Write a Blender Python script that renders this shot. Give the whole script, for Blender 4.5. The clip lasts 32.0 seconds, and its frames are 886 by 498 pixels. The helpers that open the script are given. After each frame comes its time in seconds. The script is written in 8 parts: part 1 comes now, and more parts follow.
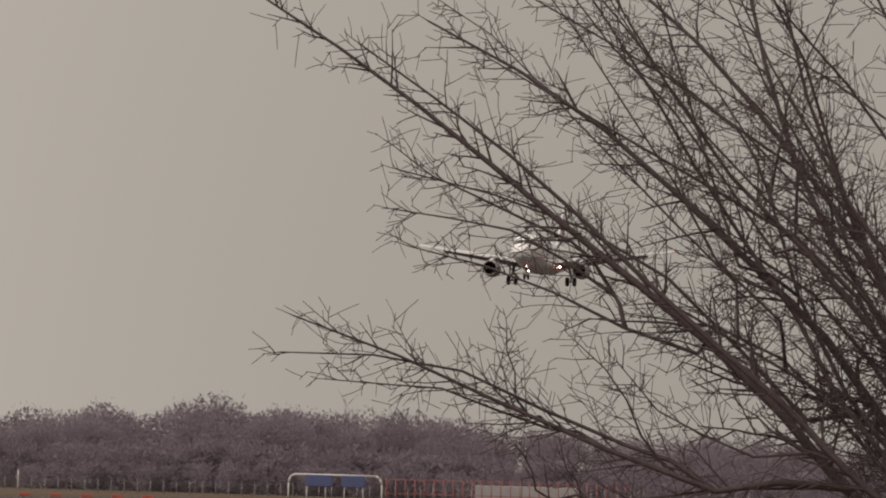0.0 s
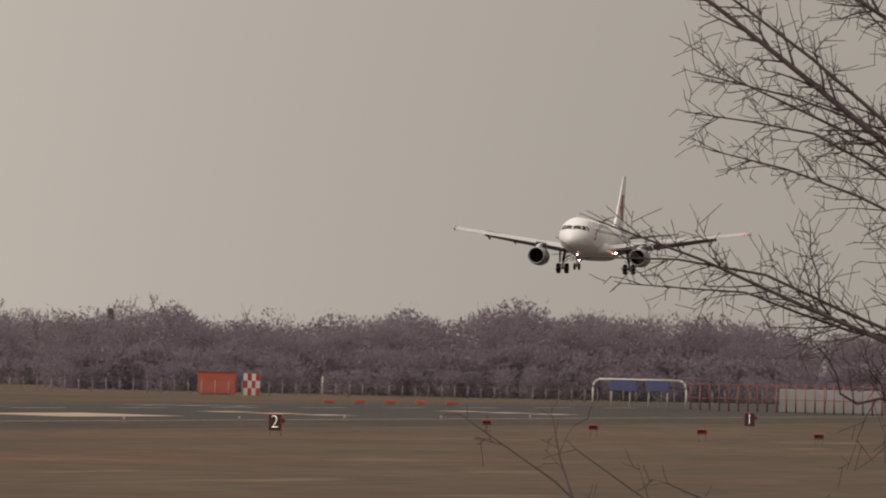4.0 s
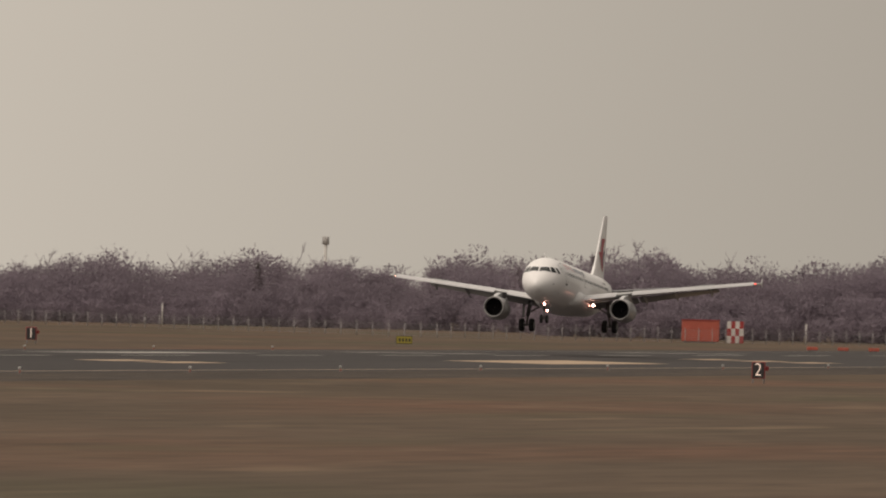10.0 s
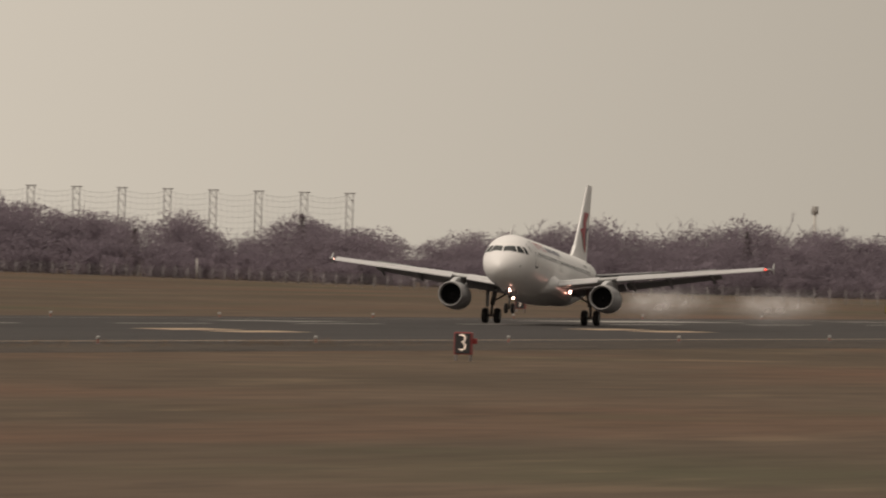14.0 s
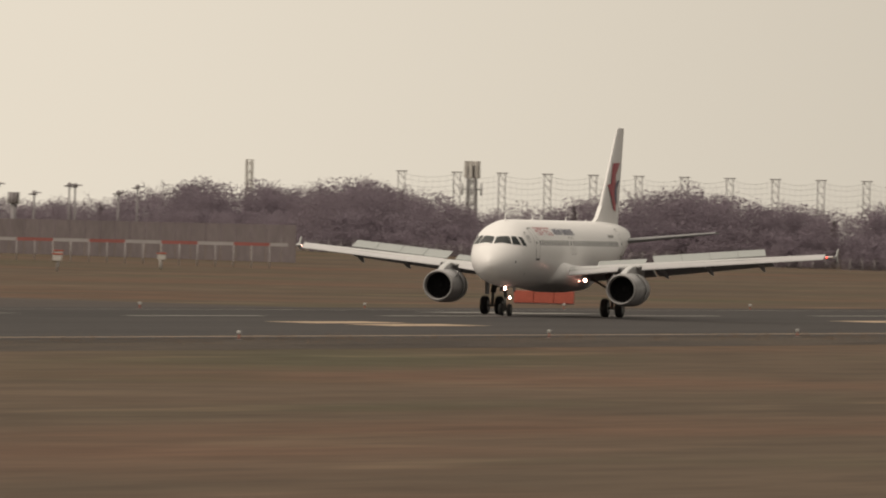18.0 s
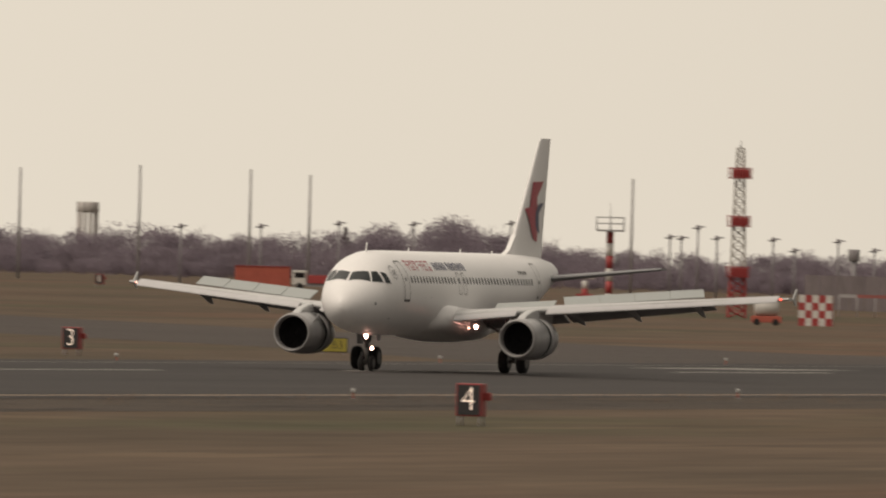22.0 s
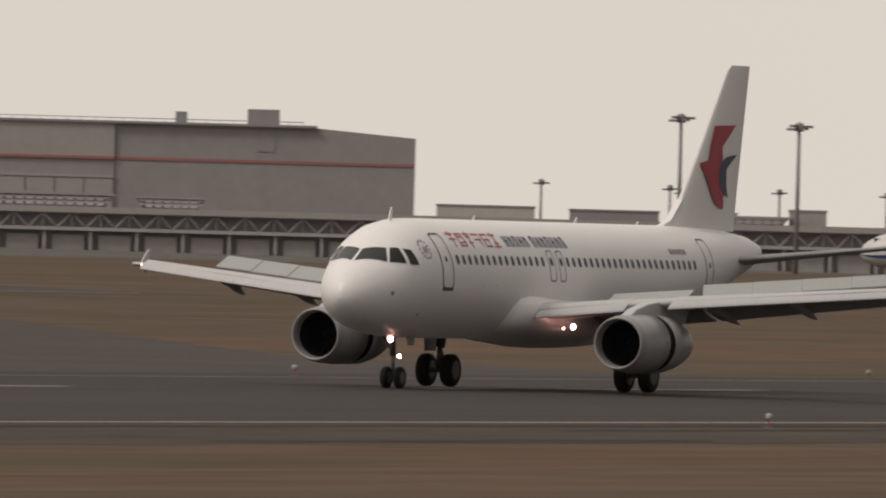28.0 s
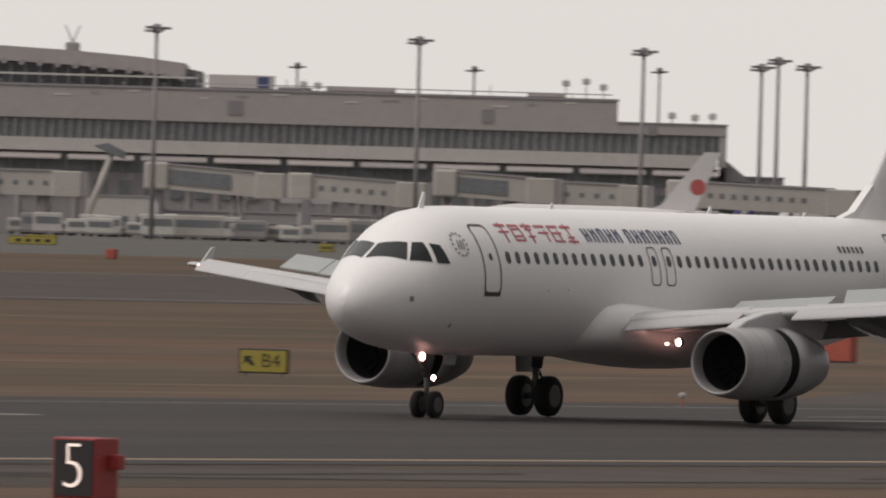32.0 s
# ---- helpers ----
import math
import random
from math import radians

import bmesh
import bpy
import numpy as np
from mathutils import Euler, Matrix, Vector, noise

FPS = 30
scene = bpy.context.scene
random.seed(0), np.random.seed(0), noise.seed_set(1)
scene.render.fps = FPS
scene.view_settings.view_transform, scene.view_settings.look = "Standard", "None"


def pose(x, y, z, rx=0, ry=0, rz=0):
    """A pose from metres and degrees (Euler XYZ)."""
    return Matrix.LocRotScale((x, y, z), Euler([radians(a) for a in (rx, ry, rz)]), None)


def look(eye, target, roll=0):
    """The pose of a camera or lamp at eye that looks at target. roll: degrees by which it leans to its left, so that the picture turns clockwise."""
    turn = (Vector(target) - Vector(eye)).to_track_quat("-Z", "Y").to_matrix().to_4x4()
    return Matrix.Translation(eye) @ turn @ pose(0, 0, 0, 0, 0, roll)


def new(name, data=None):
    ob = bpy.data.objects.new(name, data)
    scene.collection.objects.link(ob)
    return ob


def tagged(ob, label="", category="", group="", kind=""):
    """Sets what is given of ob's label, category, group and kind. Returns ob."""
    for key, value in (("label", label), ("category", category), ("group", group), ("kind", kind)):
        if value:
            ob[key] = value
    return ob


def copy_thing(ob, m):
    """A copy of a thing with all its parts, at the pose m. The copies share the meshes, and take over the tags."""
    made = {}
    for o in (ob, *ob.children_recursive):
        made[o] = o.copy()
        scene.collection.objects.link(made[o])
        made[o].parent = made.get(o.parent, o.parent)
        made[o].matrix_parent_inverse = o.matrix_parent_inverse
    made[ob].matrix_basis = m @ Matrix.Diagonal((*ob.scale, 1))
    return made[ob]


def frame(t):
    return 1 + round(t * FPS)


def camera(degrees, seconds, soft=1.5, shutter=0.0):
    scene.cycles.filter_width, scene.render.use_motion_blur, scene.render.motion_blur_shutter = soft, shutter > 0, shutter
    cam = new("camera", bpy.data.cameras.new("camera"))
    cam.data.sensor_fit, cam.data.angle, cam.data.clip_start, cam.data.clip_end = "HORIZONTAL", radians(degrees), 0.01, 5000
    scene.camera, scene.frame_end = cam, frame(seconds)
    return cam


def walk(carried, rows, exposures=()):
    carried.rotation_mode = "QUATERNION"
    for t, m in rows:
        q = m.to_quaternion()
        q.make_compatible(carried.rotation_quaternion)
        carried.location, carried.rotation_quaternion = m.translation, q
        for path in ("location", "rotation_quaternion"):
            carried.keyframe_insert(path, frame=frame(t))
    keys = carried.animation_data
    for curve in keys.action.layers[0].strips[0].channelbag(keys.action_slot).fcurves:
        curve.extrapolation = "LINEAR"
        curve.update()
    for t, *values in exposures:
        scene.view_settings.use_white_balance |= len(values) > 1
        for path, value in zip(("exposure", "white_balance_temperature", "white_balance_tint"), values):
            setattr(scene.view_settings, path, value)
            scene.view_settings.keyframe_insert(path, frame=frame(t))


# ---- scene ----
cam = camera(3.065, 32.0, soft=2.0, shutter=0.3)
EYE = (0.0, 0.0, 5.31)


def aim(heading, rise, roll):
    """The camera's pose from its heading (left of +x), its rise and its lean, in degrees."""
    return pose(*EYE, 90 + rise, 0, heading - 90) @ pose(0, 0, 0, 0, 0, roll)


PAN = [
    (0, 6.577, 0.730, 1.66), (0.5, 6.651, 0.704, 1.66), (1, 6.714, 0.699, 1.67), (1.5, 6.762, 0.673, 1.67),
    (2, 6.809, 0.656, 1.66), (2.5, 6.933, 0.586, 1.66), (3, 7.085, 0.525, 1.55), (3.5, 7.418, 0.443, 1.39),
    (5.5, 7.812, 0.303, 1.26), (6, 7.971, 0.277, 1.19), (6.5, 8.139, 0.261, 1.17), (7, 8.306, 0.195, 1.26),
    (7.5, 8.441, 0.191, 1.38), (8, 8.601, 0.249, 1.51), (8.5, 8.800, 0.266, 1.48), (9, 9.020, 0.212, 1.50),
    (9.5, 9.138, 0.184, 1.35), (10, 9.286, 0.155, 1.34), (10.5, 9.547, 0.110, 1.39), (11, 9.798, 0.088, 1.39),
    (11.5, 9.996, 0.104, 1.36), (12, 10.194, 0.078, 1.31), (12.5, 10.443, 0.045, 1.37), (13, 10.650, 0.002, 1.44),
    (13.5, 10.781, 0.003, 1.52), (14, 10.975, 0.008, 1.47), (14.5, 11.556, -0.058, 1.34), (16.5, 12.310, -0.046, 1.25),
    (17, 12.531, 0.020, 1.26), (17.5, 12.878, -0.034, 1.28), (18, 13.393, -0.075, 1.32), (18.5, 13.686, -0.076, 1.44),
    (19, 14.024, -0.067, 1.58), (19.5, 14.376, -0.072, 1.55), (20, 14.932, -0.108, 1.55), (20.5, 15.221, -0.132, 1.55),
    (21, 15.729, -0.148, 1.55), (21.5, 15.877, -0.137, 1.52), (22, 16.304, 0.052, 1.53), (22.5, 17.023, 0.059, 1.53),
    (23, 17.429, 0.050, 1.58), (23.5, 18.004, 0.037, 1.59), (24, 18.536, 0.039, 1.63), (24.5, 19.028, 0.065, 1.71),
    (25, 19.738, 0.102, 1.72), (25.5, 20.274, 0.105, 1.76), (26, 20.951, 0.077, 1.67), (26.5, 21.715, 0.038, 1.60),
    (28.5, 24.104, -0.037, 1.61), (29, 24.815, -0.012, 1.70), (29.5, 25.675, 0.001, 1.73), (30, 26.402, 0.016, 1.76),
    (30.5, 27.367, -0.019, 1.81), (31, 28.309, -0.035, 1.72), (31.5, 29.226, -0.049, 1.68), (32, 30.031, -0.077, 1.62),
]
EXPOSURES = [(0, 0.24, 6900, 17), (6, 0.21, 7000, 17), (8, 0.30, 7050, 16), (9.5, 0.20, 7100, 16), (13, 0.08, 7250, 15), (14.5, 0.1, 7250, 15), (17, 0.28, 7250, 13), (19, 0.23, 7300, 14), (22.1, 0.17, 7250, 14), (23, -0.08, 7150, 14),
             (24, -0.12, 7100, 15), (26, -0.24, 7050, 16), (29, 0.13, 6650, 16), (32, 0.17, 6400, 16)]
walk(cam, [(t, aim(h, r, l)) for t, h, r, l in PAN], EXPOSURES)
SUN_HEADING, SUN_HEIGHT = 146.0, 46.0


def make_world():
    w = bpy.data.worlds.new("overcast_sky")
    scene.world = w
    w.use_nodes = True
    nt = w.node_tree
    nt.nodes.clear()
    out, bg = nt.nodes.new("ShaderNodeOutputWorld"), nt.nodes.new("ShaderNodeBackground")
    sky, tc = nt.nodes.new("ShaderNodeTexSky"), nt.nodes.new("ShaderNodeTexCoord")
    sky.sky_type, sky.sun_disc = "NISHITA", False
    sky.sun_elevation, sky.sun_rotation = radians(SUN_HEIGHT), radians(90 - SUN_HEADING)
    sky.dust_density, sky.air_density = 4.0, 1.5
    grey = nt.nodes.new("ShaderNodeHueSaturation")
    grey.inputs["Saturation"].default_value = 0.25
    cloud = nt.nodes.new("ShaderNodeTexNoise")
    cloud.inputs["Scale"].default_value, cloud.inputs["Detail"].default_value = 2.2, 4
    ramp = nt.nodes.new("ShaderNodeValToRGB")
    ramp.color_ramp.elements[0].color, ramp.color_ramp.elements[1].color = (5.65, 5.5, 4.95, 1), (6.65, 6.5, 5.85, 1)
    ramp.color_ramp.elements[0].position, ramp.color_ramp.elements[1].position = 0.3, 0.7
    dot, glow = nt.nodes.new("ShaderNodeVectorMath"), nt.nodes.new("ShaderNodeMapRange")
    dot.operation = "DOT_PRODUCT"
    dot.inputs[1].default_value = (math.cos(radians(25)), math.sin(radians(25)), 0)
    glow.interpolation_type = "SMOOTHSTEP"
    glow.inputs["From Min"].default_value, glow.inputs["From Max"].default_value = math.cos(radians(20)), math.cos(radians(6))
    glow.inputs["To Min"].default_value, glow.inputs["To Max"].default_value = 0.86, 1.25
    lit = nt.nodes.new("ShaderNodeVectorMath")
    lit.operation = "SCALE"
    # duller cloud low in the east
    dull, dip, both = nt.nodes.new("ShaderNodeVectorMath"), nt.nodes.new("ShaderNodeMapRange"), nt.nodes.new("ShaderNodeMath")
    dull.operation, dip.interpolation_type, both.operation = "DOT_PRODUCT", "SMOOTHSTEP", "MULTIPLY"
    dull.inputs[1].default_value = (math.cos(radians(-6)), math.sin(radians(-6)), 0)
    dip.inputs["From Min"].default_value, dip.inputs["From Max"].default_value = math.cos(radians(22)), math.cos(radians(10))
    dip.inputs["To Min"].default_value, dip.inputs["To Max"].default_value = 1.0, 0.64
    nt.links.new(tc.outputs["Generated"], dull.inputs[0])
    nt.links.new(dull.outputs["Value"], dip.inputs["Value"])
    nt.links.new(glow.outputs["Result"], both.inputs[0])
    nt.links.new(dip.outputs["Result"], both.inputs[1])
    # brighter cloud overhead, duller cloud in the south
    sep = nt.nodes.new("ShaderNodeSeparateXYZ")
    nt.links.new(tc.outputs["Generated"], sep.inputs[0])
    lift = both.outputs[0]
    for axis, near, far, low, high in (("Z", 0.06, 0.8, 1.0, 1.45), ("Y", -0.55, -0.03, 0.42, 1.0)):
        step, times = nt.nodes.new("ShaderNodeMapRange"), nt.nodes.new("ShaderNodeMath")
        step.interpolation_type, times.operation = "SMOOTHSTEP", "MULTIPLY"
        step.inputs["From Min"].default_value, step.inputs["From Max"].default_value = near, far
        step.inputs["To Min"].default_value, step.inputs["To Max"].default_value = low, high
        nt.links.new(sep.outputs[axis], step.inputs["Value"])
        nt.links.new(lift, times.inputs[0])
        nt.links.new(step.outputs["Result"], times.inputs[1])
        lift = times.outputs[0]
    nt.links.new(tc.outputs["Generated"], dot.inputs[0])
    nt.links.new(dot.outputs["Value"], glow.inputs["Value"])
    nt.links.new(ramp.outputs["Color"], lit.inputs[0])
    nt.links.new(lift, lit.inputs["Scale"])
    mix = nt.nodes.new("ShaderNodeMix")
    mix.data_type = "RGBA"
    mix.inputs[0].default_value = 0.85
    nt.links.new(tc.outputs["Generated"], cloud.inputs["Vector"])
    nt.links.new(cloud.outputs["Fac"], ramp.inputs["Fac"])
    nt.links.new(sky.outputs["Color"], grey.inputs["Color"])
    nt.links.new(grey.outputs["Color"], mix.inputs[6])
    nt.links.new(lit.outputs["Vector"], mix.inputs[7])
    nt.links.new(mix.outputs[2], bg.inputs["Color"])
    bg.inputs["Strength"].default_value = 0.1
    nt.links.new(bg.outputs["Background"], out.inputs["Surface"])


make_world()
sun = new("sun", bpy.data.lights.new("sun", "SUN"))
sun.data.energy, sun.data.angle, sun.data.color = 0.9, radians(14), (1.0, 0.93, 0.84)
sun.matrix_world = look((math.cos(radians(SUN_HEADING)) * 100, math.sin(radians(SUN_HEADING)) * 100, 100 * math.tan(radians(SUN_HEIGHT))), (0, 0, 0))


def mat(name, color, rough=0.6, metal=0.0, vary=0.12, size=1.0, bump=0.0, fine=8.0, spread=0.0, stretch=(1, 1, 1), glow=None):
    """A surface: its colour, varied at two scales (size in metres, and finer), its roughness, relief and, where it gives off light, its glow."""
    m = bpy.data.materials.new(name)
    m.use_nodes = True
    nt = m.node_tree
    b = nt.nodes["Principled BSDF"]
    b.inputs["Roughness"].default_value, b.inputs["Metallic"].default_value = rough, metal
    if glow:
        b.inputs["Emission Color"].default_value = (*color, 1)
        b.inputs["Emission Strength"].default_value = glow
    tc, mp = nt.nodes.new("ShaderNodeTexCoord"), nt.nodes.new("ShaderNodeMapping")
    mp.inputs["Scale"].default_value = stretch
    nt.links.new(tc.outputs["Object"], mp.inputs["Vector"])
    a, c = nt.nodes.new("ShaderNodeTexNoise"), nt.nodes.new("ShaderNodeTexNoise")
    a.inputs["Scale"].default_value, a.inputs["Detail"].default_value = 1 / size, 5
    c.inputs["Scale"].default_value, c.inputs["Detail"].default_value = fine / size, 3
    for n in (a, c):
        nt.links.new(mp.outputs["Vector"], n.inputs["Vector"])
    add = nt.nodes.new("ShaderNodeMath")
    add.operation = "ADD"
    nt.links.new(a.outputs["Fac"], add.inputs[0])
    nt.links.new(c.outputs["Fac"], add.inputs[1])
    rng = nt.nodes.new("ShaderNodeMapRange")
    rng.inputs["From Min"].default_value, rng.inputs["From Max"].default_value = 0.6, 1.4
    rng.inputs["To Min"].default_value, rng.inputs["To Max"].default_value = 1 - vary, 1 + vary
    nt.links.new(add.outputs[0], rng.inputs["Value"])
    val = rng.outputs["Result"]
    if spread:
        info = nt.nodes.new("ShaderNodeObjectInfo")
        r2 = nt.nodes.new("ShaderNodeMapRange")
        r2.inputs["To Min"].default_value, r2.inputs["To Max"].default_value = 1 - spread, 1 + spread
        nt.links.new(info.outputs["Random"], r2.inputs["Value"])
        mul = nt.nodes.new("ShaderNodeMath")
        mul.operation = "MULTIPLY"
        nt.links.new(val, mul.inputs[0])
        nt.links.new(r2.outputs["Result"], mul.inputs[1])
        val = mul.outputs[0]
    vm = nt.nodes.new("ShaderNodeVectorMath")
    vm.operation = "SCALE"
    vm.inputs[0].default_value = color
    nt.links.new(val, vm.inputs["Scale"])
    nt.links.new(vm.outputs["Vector"], b.inputs["Base Color"])
    if bump:
        bp = nt.nodes.new("ShaderNodeBump")
        bp.inputs["Strength"].default_value, bp.inputs["Distance"].default_value = bump, 0.02
        nt.links.new(c.outputs["Fac"], bp.inputs["Height"])
        nt.links.new(bp.outputs["Normal"], b.inputs["Normal"])
    return m


def patches(name, colors, size, rough=0.95, stretch=(1, 1, 1), marks=None):
    """Ground cover: patches of several colours, in drifts of that size, with finer mottling."""
    m = bpy.data.materials.new(name)
    m.use_nodes = True
    nt = m.node_tree
    b = nt.nodes["Principled BSDF"]
    b.inputs["Roughness"].default_value = rough
    b.inputs["Specular IOR Level"].default_value = 0.15
    tc, mp = nt.nodes.new("ShaderNodeTexCoord"), nt.nodes.new("ShaderNodeMapping")
    mp.inputs["Scale"].default_value = stretch
    nt.links.new(tc.outputs["Object"], mp.inputs["Vector"])
    n1, n2, n3 = (nt.nodes.new("ShaderNodeTexNoise") for _ in range(3))
    for n, s, d in ((n1, 1 / size, 6), (n2, 9 / size, 6), (n3, 150 / size, 4)):
        n.inputs["Scale"].default_value, n.inputs["Detail"].default_value = s, d
        nt.links.new(mp.outputs["Vector"], n.inputs["Vector"])
    s1, s2 = nt.nodes.new("ShaderNodeMath"), nt.nodes.new("ShaderNodeMath")
    s1.operation = s2.operation = "MULTIPLY_ADD"
    s1.inputs[1].default_value, s2.inputs[1].default_value = 0.6, 0.5
    half = nt.nodes.new("ShaderNodeMath")
    half.operation = "MULTIPLY"
    half.inputs[1].default_value = 0.6
    nt.links.new(n1.outputs["Fac"], half.inputs[0])
    nt.links.new(n2.outputs["Fac"], s1.inputs[0])
    nt.links.new(half.outputs[0], s1.inputs[2])
    nt.links.new(n3.outputs["Fac"], s2.inputs[0])
    nt.links.new(s1.outputs[0], s2.inputs[2])
    ramp = nt.nodes.new("ShaderNodeValToRGB")
    e = ramp.color_ramp.elements
    lo, hi = 0.64, 1.07
    e[0].position, e[0].color = 0.0, (*colors[0], 1)
    e[1].position, e[1].color = 1.0, (*colors[-1], 1)
    for i, c in enumerate(colors[1:-1], 1):
        el = e.new(i / (len(colors) - 1))
        el.color = (*c, 1)
    mr = nt.nodes.new("ShaderNodeMapRange")
    mr.inputs["From Min"].default_value, mr.inputs["From Max"].default_value = lo, hi
    nt.links.new(s2.outputs[0], mr.inputs["Value"])
    nt.links.new(mr.outputs["Result"], ramp.inputs["Fac"])
    nt.links.new(ramp.outputs["Color"], b.inputs["Base Color"])
    bp = nt.nodes.new("ShaderNodeBump")
    bp.inputs["Strength"].default_value, bp.inputs["Distance"].default_value = 0.4, 0.15
    nt.links.new(n3.outputs["Fac"], bp.inputs["Height"])
    nt.links.new(bp.outputs["Normal"], b.inputs["Normal"])
    return m


def meadow():
    """Winter grass: straw and brown drifts with reddish and olive patches, drawn out along the mown strips."""
    m = bpy.data.materials.new("dry_grass")
    m.use_nodes = True
    nt = m.node_tree
    b = nt.nodes["Principled BSDF"]
    b.inputs["Roughness"].default_value, b.inputs["Specular IOR Level"].default_value = 0.95, 0.12
    tc = nt.nodes.new("ShaderNodeTexCoord")

    def drift(size, stretch, lo, hi, detail=4, shift=0.0):
        mp, n, r = nt.nodes.new("ShaderNodeMapping"), nt.nodes.new("ShaderNodeTexNoise"), nt.nodes.new("ShaderNodeMapRange")
        mp.inputs["Scale"].default_value, mp.inputs["Location"].default_value = stretch, (shift, shift * 1.7, 0)
        n.inputs["Scale"].default_value, n.inputs["Detail"].default_value = 1 / size, detail
        r.inputs["From Min"].default_value, r.inputs["From Max"].default_value = lo, hi
        nt.links.new(tc.outputs["Object"], mp.inputs["Vector"])
        nt.links.new(mp.outputs["Vector"], n.inputs["Vector"])
        nt.links.new(n.outputs["Fac"], r.inputs["Value"])
        return r.outputs["Result"]

    def blend(fac, a, c):
        x = nt.nodes.new("ShaderNodeMix")
        x.data_type = "RGBA"
        nt.links.new(fac, x.inputs[0])
        for sock, v in ((6, a), (7, c)):
            if isinstance(v, tuple):
                x.inputs[sock].default_value = (*v, 1)
            else:
                nt.links.new(v, x.inputs[sock])
        return x.outputs[2]
    tone = blend(drift(26, (0.22, 1.0, 1), 0.36, 0.66), (0.088, 0.064, 0.045), (0.121, 0.084, 0.059))
    tone = blend(drift(30, (0.2, 0.9, 1), 0.50, 0.72, 5, 40), tone, (0.135, 0.075, 0.050))
    tone = blend(drift(34, (0.22, 1.0, 1), 0.54, 0.74, 5, 90), tone, (0.070, 0.068, 0.039))
    tone = blend(drift(9, (0.16, 1.0, 1), 0.60, 0.80, 5, 15), tone, (0.194, 0.135, 0.090))
    tone = blend(drift(4, (0.16, 0.8, 1), 0.60, 0.85, 4, 60), tone, (0.056, 0.043, 0.032))
    fine = drift(1.6, (0.12, 0.7, 1), 0.25, 0.75, 5, 5)
    scale, rng_ = nt.nodes.new("ShaderNodeVectorMath"), nt.nodes.new("ShaderNodeMapRange")
    scale.operation = "SCALE"
    rng_.inputs["To Min"].default_value, rng_.inputs["To Max"].default_value = 0.78, 1.2
    nt.links.new(fine, rng_.inputs["Value"])
    nt.links.new(tone, scale.inputs[0])
    nt.links.new(rng_.outputs["Result"], scale.inputs["Scale"])
    nt.links.new(scale.outputs["Vector"], b.inputs["Base Color"])
    return m


GRASS = meadow()
SHOULDER = patches("weedy_old_asphalt", [(0.0506, 0.0423, 0.0386), (0.0690, 0.0570, 0.0497), (0.0846, 0.0681, 0.0570), (0.1058, 0.0791, 0.0607)], 9.0, stretch=(0.12, 1.3, 1))
ASPHALT = patches("runway_asphalt", [(0.0334, 0.0299, 0.0299), (0.0466, 0.0414, 0.0414), (0.0546, 0.0484, 0.0475), (0.0634, 0.0554, 0.0546)], 60.0, rough=0.85, stretch=(0.08, 1.6, 1))
TAXI = patches("taxiway_asphalt", [(0.0662, 0.0561, 0.0515), (0.0791, 0.0662, 0.0616), (0.0920, 0.0782, 0.0718)], 25.0, rough=0.9)
CONCRETE = patches("apron_concrete", [(0.09, 0.085, 0.08), (0.12, 0.115, 0.105), (0.15, 0.14, 0.13)], 20.0, rough=0.9)
LINE = mat("white_line_paint", (0.34, 0.32, 0.29), 0.8, vary=0.3, size=3.0)
# worn paint; its orange cast stands for light reflected by the marks
LINE_WORN = mat("worn_orange_lit_marking_paint", (0.42, 0.30, 0.20), 0.8, vary=0.25, size=4.0)
LINE_YELLOW = mat("yellow_line_paint", (0.30, 0.22, 0.06), 0.8, vary=0.3, size=2.0)
WHITE = mat("white_aircraft_paint", (0.86, 0.845, 0.84), 0.38, vary=0.035, size=2.5, fine=14)
PANEL = mat("light_grey_wing_paint", (0.54, 0.54, 0.54), 0.4, vary=0.08, size=1.2)
# darker than the wing, to stand for shaded undersides; also hatches and seams
UNDER = mat("grey_paint_and_underside_shade", (0.28, 0.28, 0.29), 0.5, vary=0.12, size=1.0)
SLAT = mat("pale_slat_paint", (0.5, 0.49, 0.5), 0.35, vary=0.07, size=0.9)
SPOIL = mat("pale_spoiler_paint", (0.36, 0.38, 0.375), 0.45, vary=0.05, size=0.8)
NACELLE = mat("nacelle_paint", (0.35, 0.345, 0.35), 0.35, vary=0.06, size=0.9)
LIP = mat("bare_metal_lip", (0.36, 0.35, 0.35), 0.55, metal=0.35, vary=0.05, size=0.3)
# intake shade is put into the duct and fan colours, nearly without gloss
DARK = mat("dark_joint_and_intake_shade", (0.022, 0.021, 0.022), 0.6, vary=0.2, size=0.3)
FAN = mat("shaded_fan_blades", (0.02, 0.019, 0.02), 0.7, metal=0.0, vary=0.2, size=0.2)
for dull in (DARK, FAN):
    dull.node_tree.nodes["Principled BSDF"].inputs["Specular IOR Level"].default_value = 0.03
GLASS = mat("cockpit_glass", (0.012, 0.016, 0.018), 0.06, vary=0.1, size=0.5)
PANE = mat("cabin_window_pane", (0.03, 0.03, 0.035), 0.25, vary=0.2, size=0.5)
OUTLINE = mat("dark_seam_paint", (0.06, 0.055, 0.055), 0.5, vary=0.1, size=0.5)
RED = mat("red_livery_paint", (0.42, 0.02, 0.05), 0.35, vary=0.06, size=0.8)
NAVY = mat("navy_livery_paint", (0.03, 0.035, 0.11), 0.35, vary=0.06, size=0.8)
TYRE = mat("tyre_rubber", (0.014, 0.013, 0.013), 0.85, vary=0.2, size=0.2)
RIM = mat("wheel_rim_metal", (0.13, 0.125, 0.12), 0.5, metal=0.5, vary=0.15, size=0.1)
